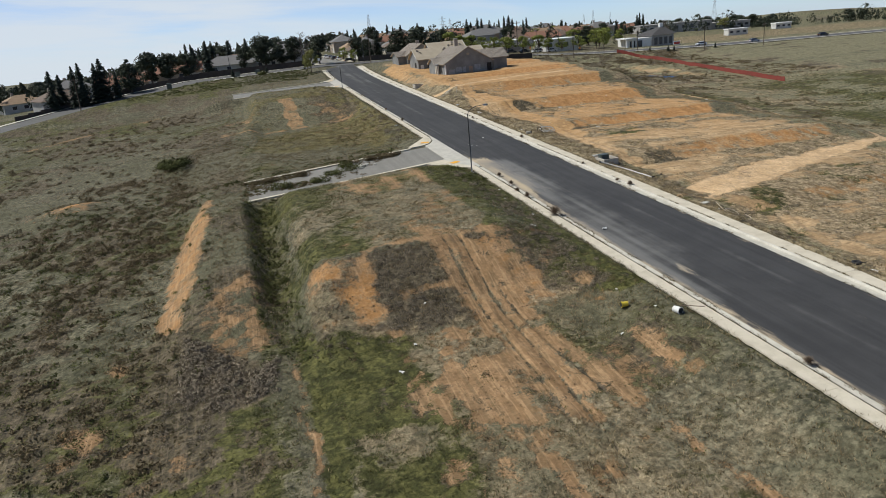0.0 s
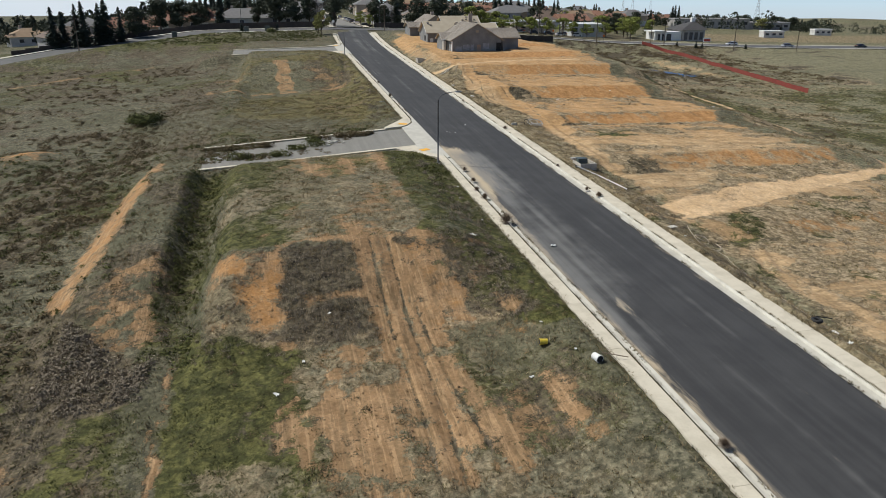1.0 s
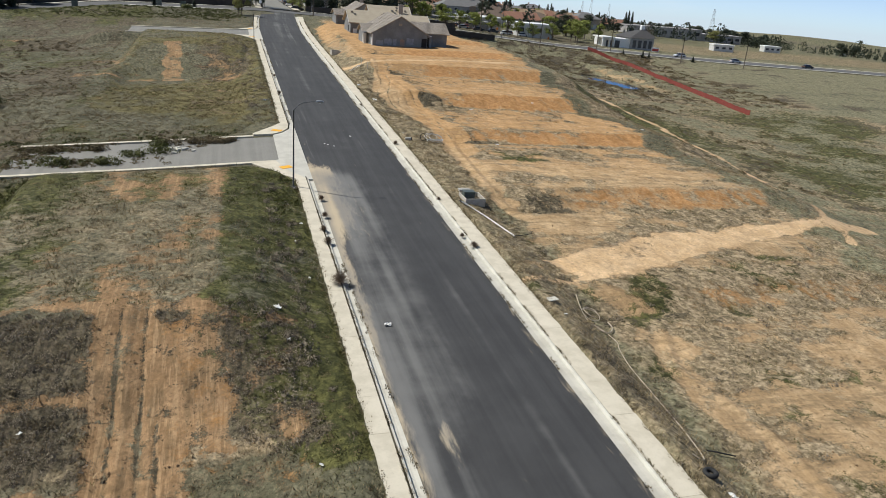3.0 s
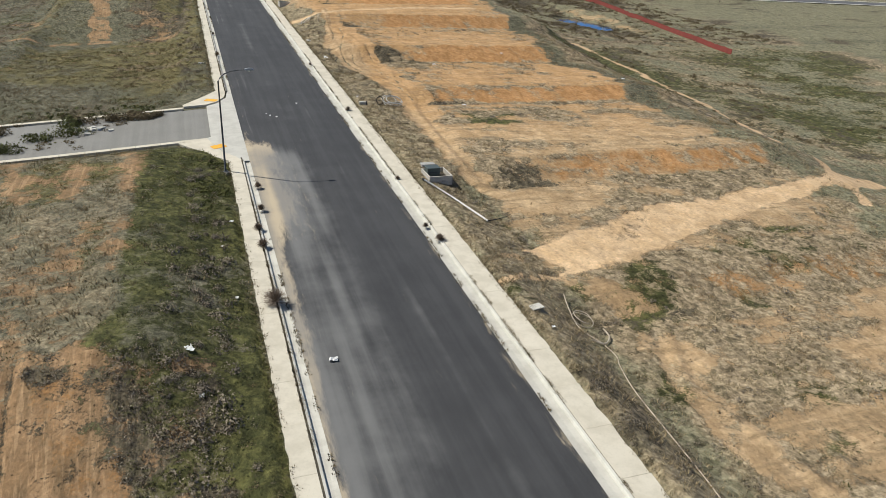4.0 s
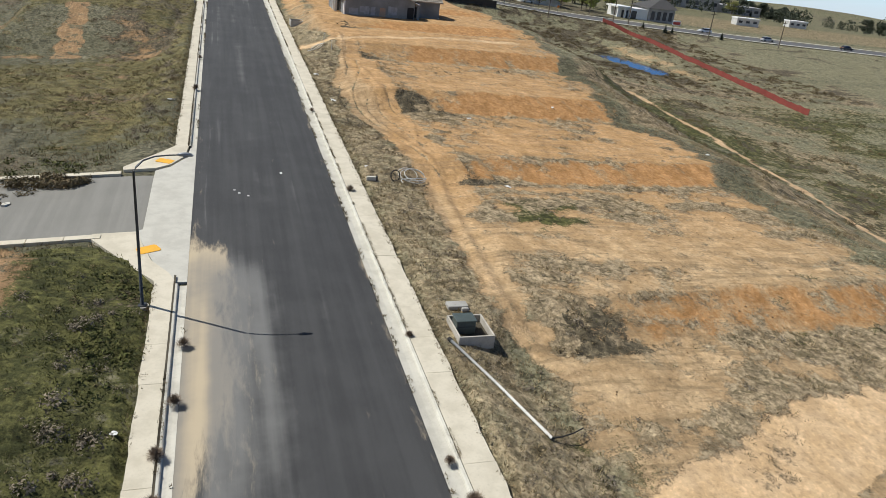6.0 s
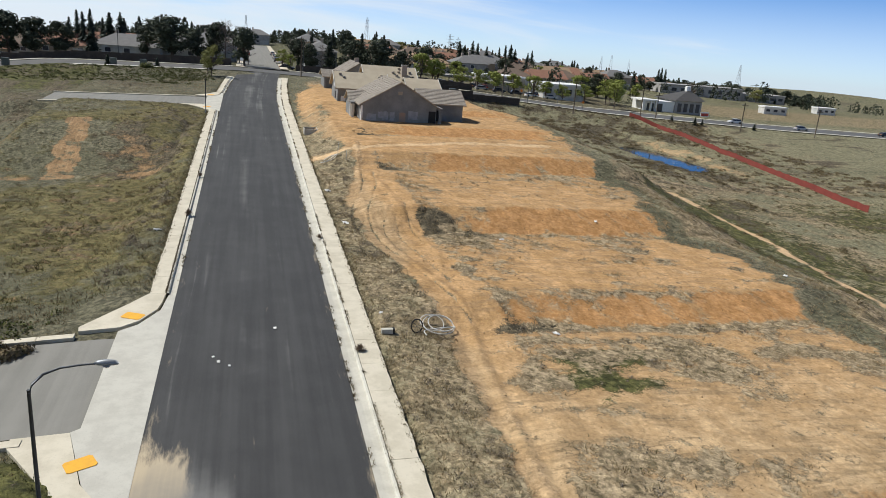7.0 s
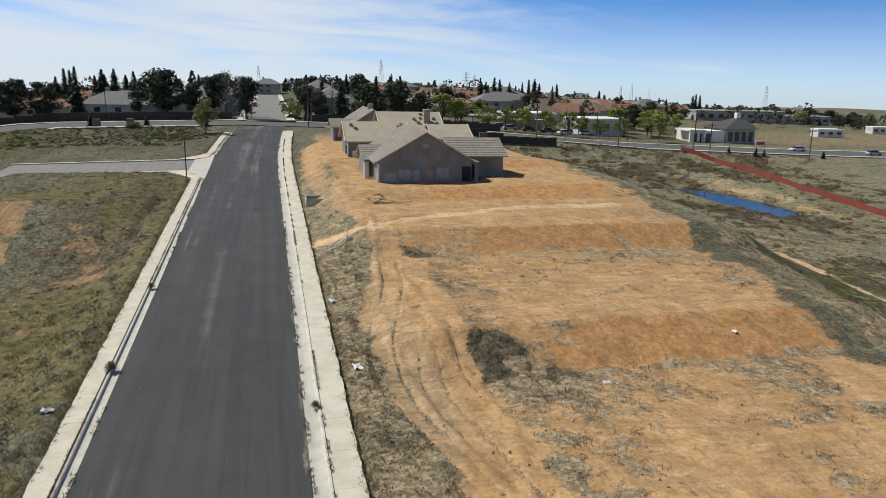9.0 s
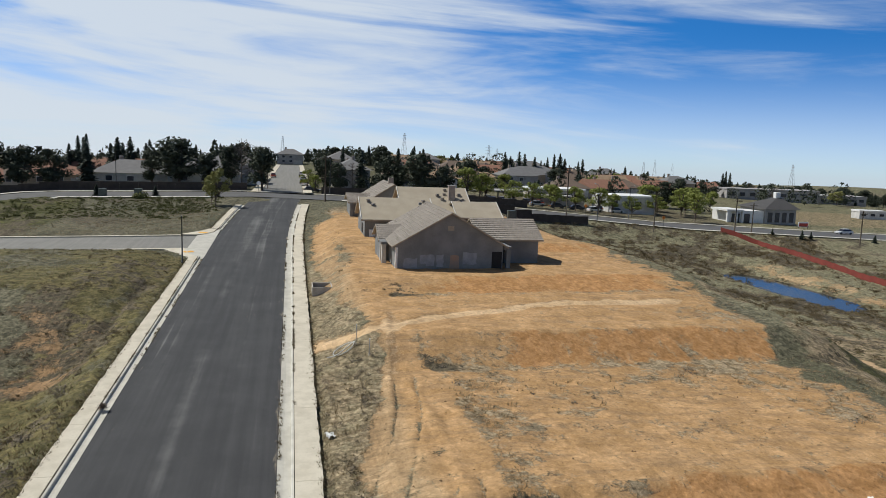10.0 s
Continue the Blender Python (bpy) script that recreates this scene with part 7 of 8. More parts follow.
def church():
    t = thing("church", 140, 204, ground_z(138, 200) + 0.1, "low white church hall with dark swept roof and belfry", "church")
    part("wall", MB().box(2, 12.5, -5, 7, -1, 4.2), M_WALLS[1], t)
    mb = MB()
    e = [(1, -6, 4.1), (13.3, -6, 4.1), (13.3, 8, 4.1), (1, 8, 4.1)]
    r = (10.5, 1, 7.6)
    for a, b in ((0, 1), (1, 2), (2, 3), (3, 0)):
        mb.face(e[a], e[b], r)
    mb.face(*e[::-1])
    part("roof", mb, M_DARK_ROOF, t)
    part("belfry", MB().box(9.0, 10.6, 0.2, 1.6, 5.6, 8.8, bevel=0.1), M_WHITE, t)
    part("annex", MB().box(-9.5, 2.0, -4.5, 4, -1, 3.4), M_WHITE, t)
    part("canopy", MB().box(-11.5, -6, -6.5, 2, 3.4, 3.9), M_WHITE, t)
    for x in (-11.2, -8.4, -6.4):
        part("column", MB().box(x, x + 0.6, -6.3, -5.7, -1, 3.4), M_WHITE, t)
    for k in range(4):
        wd = part("window", MB().box(3.0 + 2.4 * k, 4.5 + 2.4 * k, -5.06, -4.95, 0.2, 3.1), M_GLASS_FAR, t)
    for x in (-8.6, -5.2):
        part("door", MB().box(x, x + 2.6, -4.56, -4.45, -0.6, 2.6), M_GLASS_FAR, t)


church()


def flat_building(name, x, y, w, d, h, mat, n, label, cat, turn=0):
    t = thing(name, x, y, ground_z(x, y) + 0.1, label, cat, turn=turn)
    part("wall", MB().box(-w / 2, w / 2, -d / 2, d / 2, -1.5, h), mat, t)
    part("parapet", MB().box(-w / 2 - 0.25, w / 2 + 0.25, -d / 2 - 0.25, d / 2 + 0.25, h, h + 0.5), M_WALLS[1] if cat == "school" else M_WHITE, t)
    for k in range(n):
        x0 = -w / 2 + w * (k + 0.25) / n
        part("window", MB().box(x0, x0 + 0.5 * w / n, -d / 2 - 0.06, -d / 2 + 0.05, 0.4 * h, 0.75 * h), M_GLASS_FAR, t)


flat_building("shop", 104, 214, 15, 12, 4.6, M_WALLS[3], 4, "low white flat-roofed shop beside the road", "shop")
flat_building("shop", 86, 226, 16, 12, 4.2, M_WALLS[0], 4, "low cream flat-roofed shop behind street trees", "shop")
flat_building("school", 232, 322, 46, 14, 5.0, M_WALLS[1], 9, "long low grey school building beyond the field", "school", -8)
flat_building("school", 275, 330, 30, 14, 4.0, M_WALLS[1], 6, "long low grey school building beyond the field", "school", -8)
flat_building("shed", 214, 238, 10, 5, 2.6, M_WALLS[3], 3, "small white portable shed on the dry field", "shed", -10)
flat_building("shed", 262, 262, 9, 5, 2.6, M_WALLS[3], 3, "small white portable shed on the dry field", "shed", -10)


def carport(x, y, w):
    t = thing("carport", x, y, ground_z(x, y), "pale flat carport roof on posts over parked cars", "carport", "carports")
    part("canopy", MB().box(-w / 2, w / 2, -3, 3, 2.7, 2.95), M_GREY_CONC, t)
    for k in range(4):
        part("post", MB().box(-w / 2 + 0.5 + k * (w - 1.2) / 3, -w / 2 + 0.7 + k * (w - 1.2) / 3, 1.0, 1.2, -0.4, 2.7), M_STEEL, t)


for x, y, w in ((62, 213, 16), (80, 214, 14), (70, 224, 16)):
    carport(x, y, w)


def pylon(x, y, h, top):
    """A lattice transmission tower."""
    z = ground_z(x, y)
    t = thing("pylon", x, y, z, "distant grey lattice transmission tower", "pylon", "transmission towers", LIT_RND.uniform(0, 90))
    b = h * 0.11
    for sx in (-1, 1):
        for sy in (-1, 1):
            part("leg", MB().tube([(sx * b, sy * b, 0), (sx * b * 0.3, sy * b * 0.3, h * 0.7), (sx * b * 0.12, sy * b * 0.12, h)], h * 0.004, 4), M_PYLON, t)
    for k in range(7):
        z0, z1 = h * 0.13 * k, h * 0.13 * (k + 1)
        w = lambda q: b * (1 - 0.95 * q / h)
        part("brace", MB().tube([(-w(z0), -w(z0), z0), (w(z1), w(z1), z1)], h * 0.002, 3), M_PYLON, t)
        part("brace", MB().tube([(w(z0), -w(z0), z0), (-w(z1), w(z1), z1)], h * 0.002, 3), M_PYLON, t)
    for q in (0.72, 0.82, 0.92):
        part("arm", MB().tube([(-h * 0.13, 0, h * q), (h * 0.13, 0, h * q)], h * 0.005, 4), M_PYLON, t)


for x, y, h in ((96, 600, 27), (196, 700, 30), (206, 705, 28), (430, 800, 34), (540, 700, 36), (-2, 640, 24), (510, 900, 34), (470, 905, 34)):
    pylon(x, y, h, 0)


# ---- parked cars ----
M_TYRE = M_BLACK
CAR_PAINTS = [(n, simple("car_paint_" + n, c, tuple(0.92 * v for v in c), 1.0, rough=0.3, spec=0.5, bump=0.0)) for n, c in (("white", (0.75, 0.75, 0.75)), ("silver", (0.4, 0.41, 0.43)), ("black", (0.03, 0.03, 0.035)), ("red", (0.35, 0.04, 0.03)), ("blue", (0.06, 0.10, 0.2)))]


def car_model(word, paint):
    t = new("car")
    mb = MB()
    prof = [(-2.2, 0.35), (2.15, 0.35), (2.2, 0.7), (1.3, 0.85), (-2.1, 0.95), (-2.25, 0.7)]
    for y, s in ((-0.85, 1), (0.85, -1)):
        mb.face(*[(x, y, z) for x, z in prof][::s])
    for k in range(len(prof)):
        a, b = prof[k], prof[(k + 1) % len(prof)]
        mb.face((a[0], 0.85, a[1]), (b[0], 0.85, b[1]), (b[0], -0.85, b[1]), (a[0], -0.85, a[1]))
    part("body", mb, paint, t)
    cb = MB()
    lo, hi = [(-1.9, 0.9), (1.2, 0.9)], [(-1.4, 1.45), (0.5, 1.45)]
    cb.face(*[(x, -0.8, z) for x, z in (lo[0], lo[1])] + [(x, -0.65, z) for x, z in (hi[1], hi[0])])
    cb.face(*([(x, 0.8, z) for x, z in (lo[0], lo[1])] + [(x, 0.65, z) for x, z in (hi[1], hi[0])])[::-1])
    cb.face((1.2, -0.8, 0.88), (1.2, 0.8, 0.88), (0.5, 0.65, 1.45), (0.5, -0.65, 1.45))
    cb.face((-1.9, 0.8, 0.9), (-1.9, -0.8, 0.9), (-1.4, -0.65, 1.45), (-1.4, 0.65, 1.45))
    part("window_band", cb, M_GLASS_FAR, t)
    part("roof", MB().box(-1.42, 0.52, -0.66, 0.66, 1.452, 1.5, bevel=0.02), paint, t)
    for x in (-1.4, 1.35):
        for y in (-0.86, 0.7):
            w = part("wheel", MB().tube([(x, y, 0.32), (x, y + 0.18, 0.32)], 0.32, 12), M_TYRE, t)
            part("rim", MB().tube([(x, y - 0.005, 0.32), (x, y + 0.185, 0.32)], 0.18, 8), M_STEEL, w)
    for y in (-0.6, 0.6):
        part("headlight", MB().box(2.16, 2.215, y - 0.15, y + 0.15, 0.6, 0.72), M_WHITE, t)
        part("tail_light", MB().box(-2.27, -2.2, y - 0.15, y + 0.15, 0.7, 0.85), M_SIGN_ORANGE, t)
    return tagged(t, f"{word} parked passenger car", "car", "parked cars")


CARS = [[car_model(w, p), False] for w, p in CAR_PAINTS]
for k, (c, x, y, turn) in enumerate(((0, 9.0, 214, 90), (2, 8.6, 226, 90), (1, 9.0, 240, 90), (0, 9.0, 254, 90), (3, -0.6, 262, 90), (1, 9.0, 280, 90), (2, 10.5, 196, 0), (0, 90, 203, 10), (2, 85, 204, 0), (2, 79, 204, 0), (1, 73, 204, 0), (2, 66, 204, 0), (4, 60, 204, 0), (0, 99, 208, 5), (2, 94, 210, 90), (1, 172, 172, -4), (2, 205, 171, -3), (0, 152, 179, 176), (3, 76, 211, 90), (2, 72, 211, 90), (1, 64, 210, 90), (0, 60, 210, 90))):
    z = float(land(x, y)) + 0.02 if not (183 < y < 412 and abs(x - 4) < 6) else far_z(y) + 0.02
    if abs(y - float(main_y(x))) < 9:
        z = float(main_z(x)) + 0.04
    m = pose(x, y, z, 0, 0, turn)
    if not CARS[c][1]:
        CARS[c][1] = True
        CARS[c][0].matrix_basis = m
    else:
        copy_thing(CARS[c][0], m)


def road_sign(x, y, shape, mat, label):
    t = thing("road_sign", x, y, ground_z(x, y) + 0.1, label, "road sign")
    part("post", MB().tube([(0, 0, -0.2), (0, 0, 2.2)], 0.04, 6), M_STEEL, t)
    n = {"diamond": 4, "round": 12, "octagon": 8}[shape]
    part("face_plate", MB().tube([(0, -0.06, 2.2), (0, -0.03, 2.2)], 0.5, n), mat, t)


road_sign(-2.2, 187.6, "round", M_SIGN, "round white road sign at the crossing")
road_sign(80.5, 187.5, "diamond", M_SIGN_ORANGE, "orange diamond warning sign beside the road")
road_sign(92.5, 168.8, "diamond", M_SIGN_ORANGE, "orange diamond warning sign beside the road")
board = thing("sign_board", 148, 190, ground_z(148, 190), "low red and white sign board on the lawn", "sign board")
part("board", MB().box(-1.6, 1.6, -0.08, 0.08, 0.4, 1.9, bevel=0.02), M_SIGN, board)
part("panel", MB().box(-1.4, 1.4, -0.12, -0.085, 0.6, 1.5), simple("sign_red", (0.5, 0.09, 0.07), None, 2.0), board)
for px in (-1.5, 1.4):
    part("leg", MB().box(px, px + 0.1, -0.05, 0.05, -0.3, 0.4), M_STEEL, board)
for x, y in ((-31.5, 167.0), (-52.5, 160.0), (-25.0, 168.0), (43.5, 134.0)):
    t = thing("utility_cabinet", x, y, ground_z(x, y), "dark metal roadside cabinet", "utility cabinet", "roadside cabinets")
    part("body", MB().box(-0.75, 0.75, -0.4, 0.4, -0.1, 1.6, bevel=0.04), M_CABINET, t)
    part("base", MB().box(-0.85, 0.85, -0.5, 0.5, -0.3, -0.102), M_GREY_CONC, t)

# loose tiles on the boarded roof
def boarded_z(x, y):
    """Height of the boarded roof of the second house."""
    lx, ly = x - 25.4, y - 116
    top = -9.0
    for x0, x1, y0, y1, e, r in ((-10.3, -1.0, -6.2, 3.2, 2.9, 5.3), (-3.6, 6.4, 1.6, 14.0, 3.0, 6.4), (4.0, 10.0, -1.5, 6.0, 2.9, 4.7)):
        if x0 - 0.5 < lx < x1 + 0.5 and y0 - 0.5 < ly < y1 + 0.5:
            half = (y1 - y0) / 2
            top = max(top, r - (r - e) * abs(ly - (y0 + y1) / 2) / half + 0.16)
    return 5.8 + top


for x, y, n, turn in ((15.9, 113.4, 4, 10), (16.5, 112.6, 3, 40), (23.2, 112.9, 4, 0), (23.8, 113.6, 3, 25), (27.4, 121.6, 4, 15), (28.0, 120.7, 4, 50), (28.5, 121.9, 3, 5), (30.8, 121.8, 4, 20), (31.2, 120.4, 4, 70), (31.5, 119.0, 3, 10), (29.6, 119.3, 3, 30), (30.3, 118.5, 4, 60), (28.8, 123.0, 3, 15)):
    tile_stack(x, y, boarded_z(x, y), n, turn)


# ---- weeds, tufts and clods on the open ground ----
def paved_at(x, y):
    xs = x - ROAD_SHIFT(np.minimum(y, 170))
    p = (xs > -7.0) & (xs < 7.05)
    for y0, y1 in SIDE_STREETS:
        p |= (x < 0) & (x > -34) & (y > y0 - 0.4) & (y < y1 + 0.4)
        p |= (x < -5) & (x > -11) & (y > y0 - 6.2) & (y < y1 + 6) & (-x < 7.0 + 3.9 * np.minimum(1, (y - y0 + 6.2) / 6))
    return p | (np.abs(y - main_y(x)) < 9.6)


def joined(name, V, F, mat, label, category):
    me = bpy.data.meshes.new(name)
    me.vertices.add(len(V))
    me.vertices.foreach_set("co", V.astype(np.float32).ravel())
    me.loops.add(F.size)
    me.loops.foreach_set("vertex_index", F.astype(np.int32).ravel())
    me.polygons.add(len(F))
    me.polygons.foreach_set("loop_start", np.arange(0, F.size, 3, dtype=np.int32))
    me.polygons.foreach_set("loop_total", np.full(len(F), 3, dtype=np.int32))
    me.materials.append(mat)
    me.update()
    return tagged(new(name, me), label, category, kind="stuff")


def scatter(name, boxes, density, blades, size, tall, spread, mat, label, category, seed):
    """Tufts of upright blades. boxes: (x0, x1, y0, y1, tries); density(x, y, masks) is the chance that a try takes root."""
    rng = np.random.default_rng(seed)
    P = []
    for x0, x1, y0, y1, n in boxes:
        x, y = rng.uniform(x0, x1, n), rng.uniform(y0, y1, n)
        keep = (rng.random(n) < density(x, y, masks(x, y))) & ~paved_at(x, y)
        P.append(np.stack([x[keep], y[keep]], -1))
    P = np.concatenate(P)
    n = len(P)
    z = land(P[:, 0], P[:, 1]) - 0.03
    scale = rng.uniform(0.55, 1.35, n)
    a = rng.uniform(0, 2 * np.pi, (n, blades))
    r = spread * scale[:, None] * np.sqrt(rng.random((n, blades)))
    bx, by = P[:, :1] + r * np.cos(a), P[:, 1:] + r * np.sin(a)
    h = tall * scale[:, None] * rng.uniform(0.5, 1.2, (n, blades)) * (1 - 0.45 * (r / (spread * 1.4)))
    lean = a + rng.uniform(-0.6, 0.6, (n, blades))
    out = h * rng.uniform(0.15, 0.9, (n, blades))
    w = size * scale[:, None] * rng.uniform(0.6, 1.4, (n, blades))
    t = rng.uniform(0, np.pi, (n, blades))
    zz = z[:, None] + np.zeros_like(bx)
    v0 = np.stack([bx - w * np.cos(t), by - w * np.sin(t), zz], -1)
    v1 = np.stack([bx + w * np.cos(t), by + w * np.sin(t), zz], -1)
    v2 = np.stack([bx + out * np.cos(lean), by + out * np.sin(lean), zz + h], -1)
    V = np.stack([v0, v1, v2], 2).reshape(-1, 3)
    F = np.arange(len(V)).reshape(-1, 3)
    return joined(name, V, F, mat, label, category)


def bushes(name, boxes, density, leaves, radius, leaf, mat, label, category, seed, flat=0.6, anywhere=False):
    """Low rounded weeds made of many small leaf faces."""
    rng = np.random.default_rng(seed)
    P = []
    for x0, x1, y0, y1, n in boxes:
        x, y = rng.uniform(x0, x1, n), rng.uniform(y0, y1, n)
        keep = (rng.random(n) < density(x, y, masks(x, y))) & (anywhere | ~paved_at(x, y))
        P.append(np.stack([x[keep], y[keep]], -1))
    P = np.concatenate(P)
    n = len(P)
    z = land(P[:, 0], P[:, 1])
    R = radius * rng.uniform(0.4, 1.3, n) ** 1.3
    d = rng.normal(size=(n, leaves, 3))
    d /= np.linalg.norm(d, axis=2)[..., None]
    d[..., 2] = np.abs(d[..., 2])
    c = d * R[:, None, None] * rng.uniform(0.35, 1.05, (n, leaves, 1)) * [1, 1, flat]
    c[..., 0] += P[:, :1]
    c[..., 1] += P[:, 1:]
    c[..., 2] += z[:, None]
    u = rng.normal(size=c.shape)
    u /= np.linalg.norm(u, axis=2)[..., None]
    w = np.cross(u, d)
    s = leaf * (0.5 + 0.7 * R[:, None, None] / radius) * rng.uniform(0.6, 1.4, (n, leaves, 1))
    V = np.stack([c + u * s * 1.3, c - 0.6 * u * s + 0.7 * w * s, c - 0.6 * u * s - 0.7 * w * s], 2).reshape(-1, 3)
    return joined(name, V, np.arange(len(V)).reshape(-1, 3), mat, label, category)


bare = lambda m: np.clip(1.62 - 2.2 * m["soil"] - 1.6 * m["sand"] - 1.3 * m["clay"], 0, 1)
scatter("dry_grass", [(-48, -6.9, -66, 60, 42000), (7, 50, -48, 60, 36000), (-40, -7, 60, 150, 6000), (7, 60, 60, 150, 6000), (50, 110, -10, 150, 9000), (-110, -48, -20, 150, 6000)],
        lambda x, y, m: bare(m) * np.clip(0.8 - 1.1 * m["green"] - 0.3 * (x > 12) * (x < 48), 0, 1), 8, 0.022, 0.24, 0.26, M_DRY_BLADE, "dry straw-coloured grass tufts on the building lots", "grass", 3)
scatter("green_grass", [(-48, -6.9, -66, 60, 46000), (7, 50, -48, 40, 12000), (-40, -7, 60, 150, 5000), (50, 110, -10, 90, 6000), (-110, -48, -20, 150, 7000)],
        lambda x, y, m: bare(m) * np.clip(1.5 * m["green"] - 0.1, 0, 0.95), 9, 0.024, 0.13, 0.30, M_GREEN_BLADE, "short green spring grass and weeds", "grass", 4)
bushes("brown_weeds", [(-48, -7, -60, 110, 9500), (7, 16, -48, 90, 1600), (46, 130, -20, 165, 9000), (-130, -48, -30, 165, 9000), (16, 46, -48, 30, 2500)],
       lambda x, y, m: bare(m) * np.clip(0.07 + 0.8 * m["dark"] - 0.05 * m["thin"], 0, 0.8), 48, 0.36, 0.036, M_WEED, "low dark brown-green weed clumps", "weeds", 5)
bushes("grey_brush", [(7.2, 13, -48, 78, 2600), (-34, -9, -37, -26, 2200), (46, 125, 60, 168, 4200), (-42, -34, -42, -30, 260), (-13, -7.3, -40, 4, 260)],
       lambda x, y, m: bare(m) * np.clip(0.15 + 0.8 * m["dark"], 0, 0.8), 60, 0.42, 0.032, M_GREY_WEED, "dry grey brush and dead weeds", "weeds", 6)
bushes("scrub", [(50, 130, 84, 169, 3600), (50, 110, 10, 84, 500), (-100, -44, -30, 110, 1800), (-62, -41, -52, 40, 1500)],
       lambda x, y, m: bare(m) * np.clip(0.12 + 0.9 * m["dark"], 0, 0.9), 90, 0.72, 0.07, M_WEED, "dark low scrub on the rough field", "scrub", 21, 0.55)
bushes("pale_brush", [(48, 130, 84, 169, 2600), (9, 50, -48, 66, 1600)],
       lambda x, y, m: bare(m) * 0.5, 50, 0.42, 0.045, M_GREY_WEED, "pale dead brush on the rough ground", "brush", 22, 0.5)
bushes("leafy_weeds", [(-34.6, -31.0, -36, 9, 330), (-62, -42.5, -50, 30, 700), (-60, -12, 19.6, 24, 160), (-70, -38, -35, 20, 420), (-22, -8, 146, 166, 420), (-64, -12, 138, 169, 2300), (-10, -7.3, -8, 3, 60)],
       lambda x, y, m: 0.6 + 0 * x, 40, 0.55, 0.07, M_LEAFY, "leafy dark green weeds", "weeds", 8)

bushes("grey_shrubs", [(-41.5, -33, -40, -27.5, 700)], lambda x, y, m: 0.9 * patch(x, y, SHRUBS, 0.8), 80, 0.62, 0.06, M_GREY_WEED, "thick grey leafless shrubs below the berm", "shrubs", 44, 0.75)

bushes("bank_shrubs", [(-10.2, -8.0, -34, 1, 46), (-11.5, -9.5, -34, -10, 14), (-10.5, -8.2, 28, 66, 30)], lambda x, y, m: 1 + 0 * x, 130, 0.62, 0.05, M_GREY_WEED, "grey dead shrubs on the green bank beside the walk", "shrubs", 46, 0.7)
bushes("round_shrubs", [(-39.6, -37.6, 161.6, 163.0, 5), (-25.2, -23.4, 163.4, 165.0, 5), (-31.5, -29.8, 169.0, 169.8, 3), (-46.8, -43.4, 41.4, 45.6, 12)], lambda x, y, m: 1 + 0 * x, 420, 1.5, 0.12, M_LEAFY, "round dark green shrubs on the waste ground", "shrubs", 45, 0.75)

# the stub street is overgrown towards its end and along its north kerb
patchy = lambda x, y, m: np.clip(2.4 * (vnoise(x, y, 3.0) - 0.42), 0, 1) * step(-x, 14, 22)
bushes("stub_weeds", [(-34.5, -13, 14.2, 19.0, 900), (-35, -19, 8.8, 15, 560)], patchy, 40, 0.42, 0.06, M_WEED, "brown weeds growing over the stub street", "weeds", 31, 0.5, anywhere=True)
bushes("stub_greens", [(-35, -18, 8.8, 19.2, 420)], patchy, 40, 0.40, 0.06, M_LEAFY, "green weeds growing over the stub street", "weeds", 32, 0.5, anywhere=True)


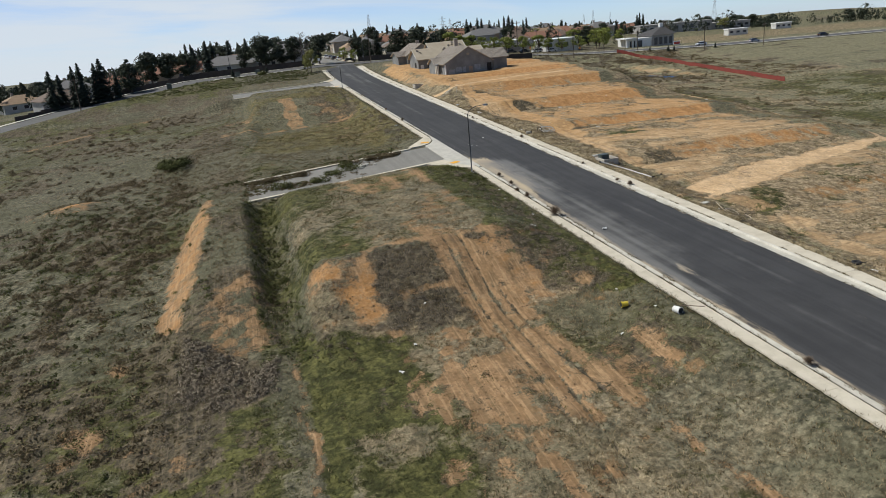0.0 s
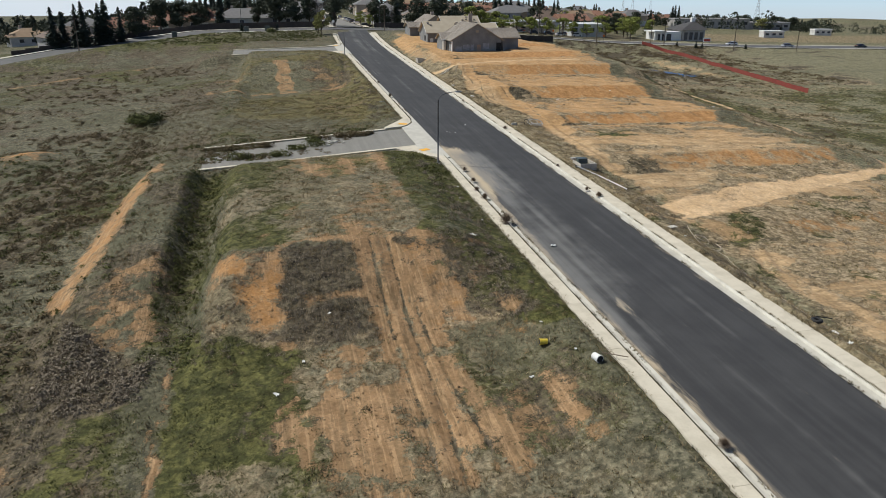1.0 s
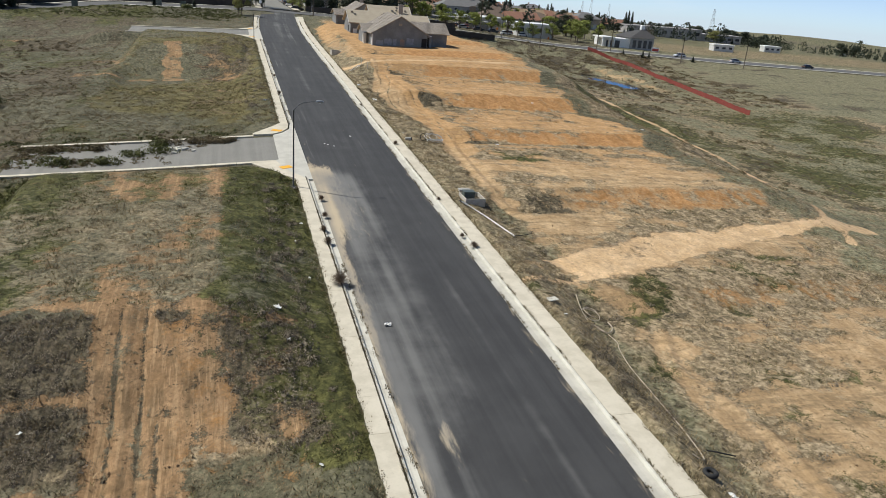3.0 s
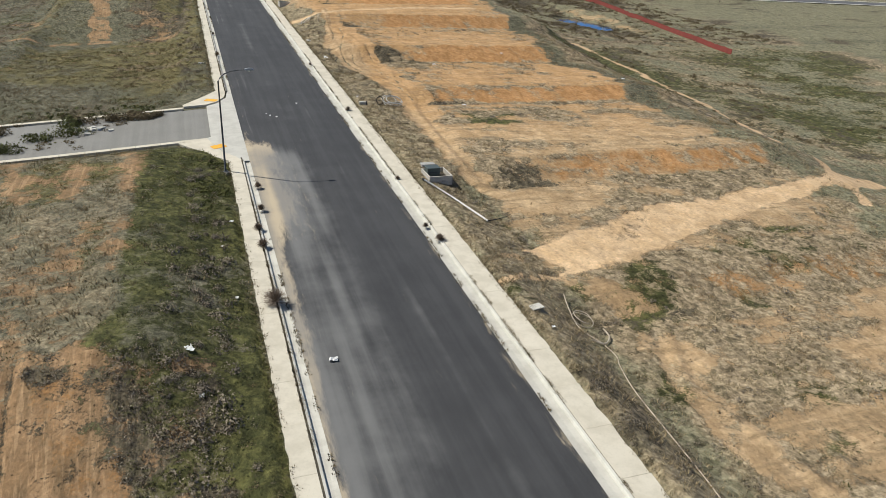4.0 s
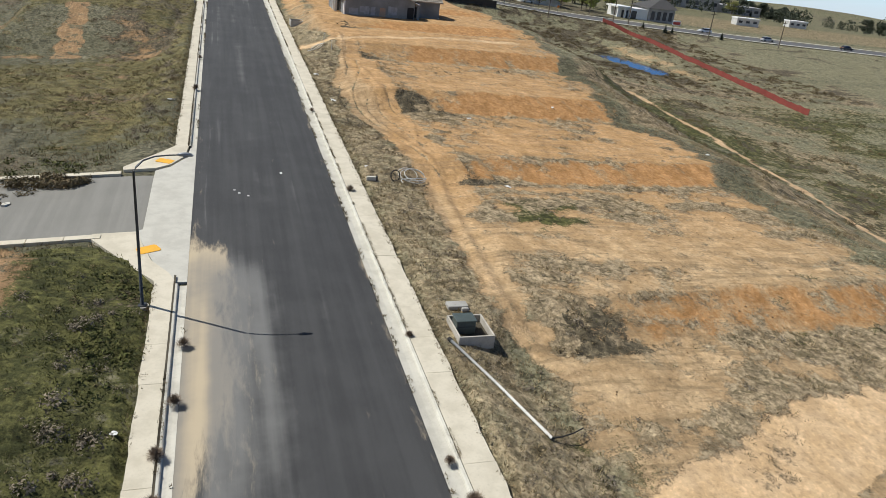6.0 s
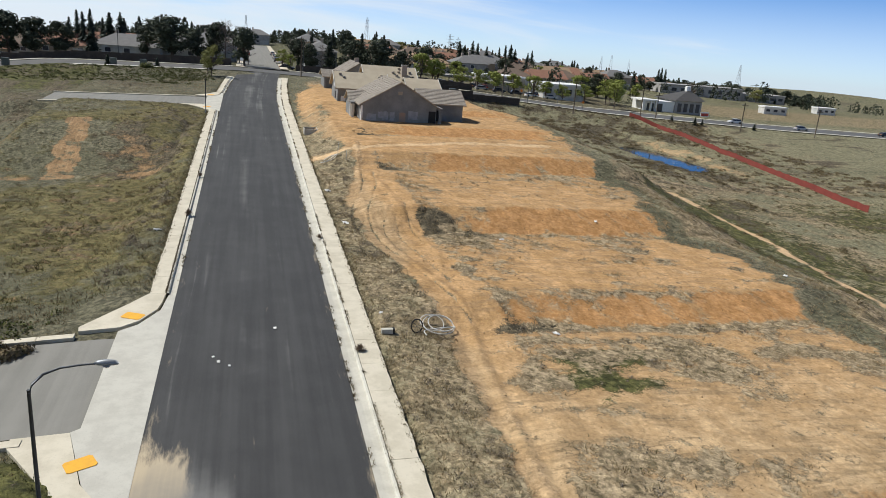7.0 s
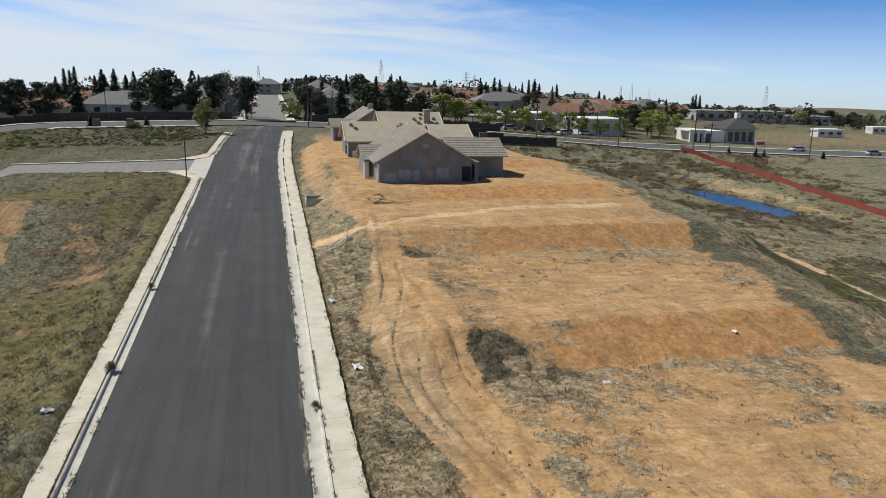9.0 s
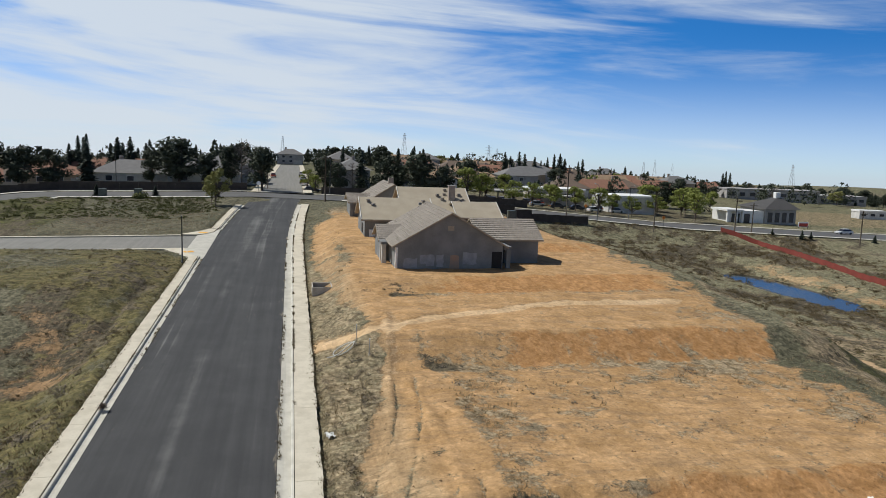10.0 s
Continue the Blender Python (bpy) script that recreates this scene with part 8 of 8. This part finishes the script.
def clods():
    """Small stones and dirt clods on bare soil."""
    rng = np.random.default_rng(9)
    n = 9000
    x = np.concatenate([rng.uniform(9, 46, n // 2), rng.uniform(-31, -8, n // 2)])
    y = np.concatenate([rng.uniform(-45, 60, n // 2), rng.uniform(-66, -24, n // 2)])
    m = masks(x, y)
    keep = (rng.random(n) < np.clip(m["soil"] + m["clay"] - 1.3 * m["sand"], 0, 1) * 0.8) & ~paved_at(x, y)
    x, y = x[keep], y[keep]
    n = len(x)
    z = land(x, y)
    s = 0.02 + 0.07 * rng.random(n) ** 3
    base = np.array([(1, 0, 0), (0, 1, 0), (-1, 0, 0), (0, -1, 0), (0, 0, 0.9), (0, 0, -0.5)])
    V = base[None] * s[:, None, None] * rng.uniform(0.6, 1.4, (n, 6, 3))
    V += np.stack([x, y, z], -1)[:, None]
    F = np.array([(0, 1, 4), (1, 2, 4), (2, 3, 4), (3, 0, 4), (1, 0, 5), (2, 1, 5), (3, 2, 5), (0, 3, 5)])
    F = (F[None] + 6 * np.arange(n)[:, None, None]).reshape(-1, 3)
    joined("dirt_clods", V.reshape(-1, 3), F, simple("clod_soil", (0.38, 0.25, 0.13), (0.26, 0.165, 0.085), 1.0, island=True, vary=0.4), "loose dirt clods and small stones on bare soil", "stones")


clods()


def joint_weeds():
    """Small weeds in the joints along the kerbs, in broken rows."""
    rng = np.random.default_rng(15)
    out = []
    for x0, n, w in ((5.585, 5200, 0.035), (4.76, 2600, 0.05), (-5.84, 4600, 0.04), (-5.28, 2200, 0.06), (-6.95, 2600, 0.12), (7.0, 3600, 0.14)):
        y = rng.uniform(-70, 150, n)
        keep = (vnoise(y * 0 + x0 * 10, y, 1.3) * 0.55 + vnoise(y * 0 + x0 * 20, y, 7) * 0.45 > (0.50 if abs(x0) < 6.5 else 0.40)) & ~((x0 < 0) & (((y > 2) & (y < 25)) | ((y > 104) & (y < 127))))
        y = y[keep]
        out.append(np.stack([x0 + rng.normal(0, w, len(y)) + ROAD_SHIFT(np.minimum(y, 170)), y, SLOPE * y + (0.11 if abs(x0) > 5.5 else 0.0)], -1))
    P = np.concatenate(out)
    n, k = len(P), 6
    a = rng.uniform(0, 6.283, (n, k))
    h = rng.uniform(0.03, 0.13, (n, k))
    w = 0.018
    b = P[:, None] + np.stack([0.05 * np.cos(a), 0.05 * np.sin(a), 0 * a], -1)
    d = np.stack([-np.sin(a) * w, np.cos(a) * w, 0 * a], -1)
    tip = b + np.stack([0.7 * h * np.cos(a), 0.7 * h * np.sin(a), h], -1)
    V = np.stack([b - d, b + d, tip], 2).reshape(-1, 3)
    joined("joint_weeds", V, np.arange(len(V)).reshape(-1, 3), M_WEED, "small dark weeds in the joints along the kerbs", "weeds")


joint_weeds()
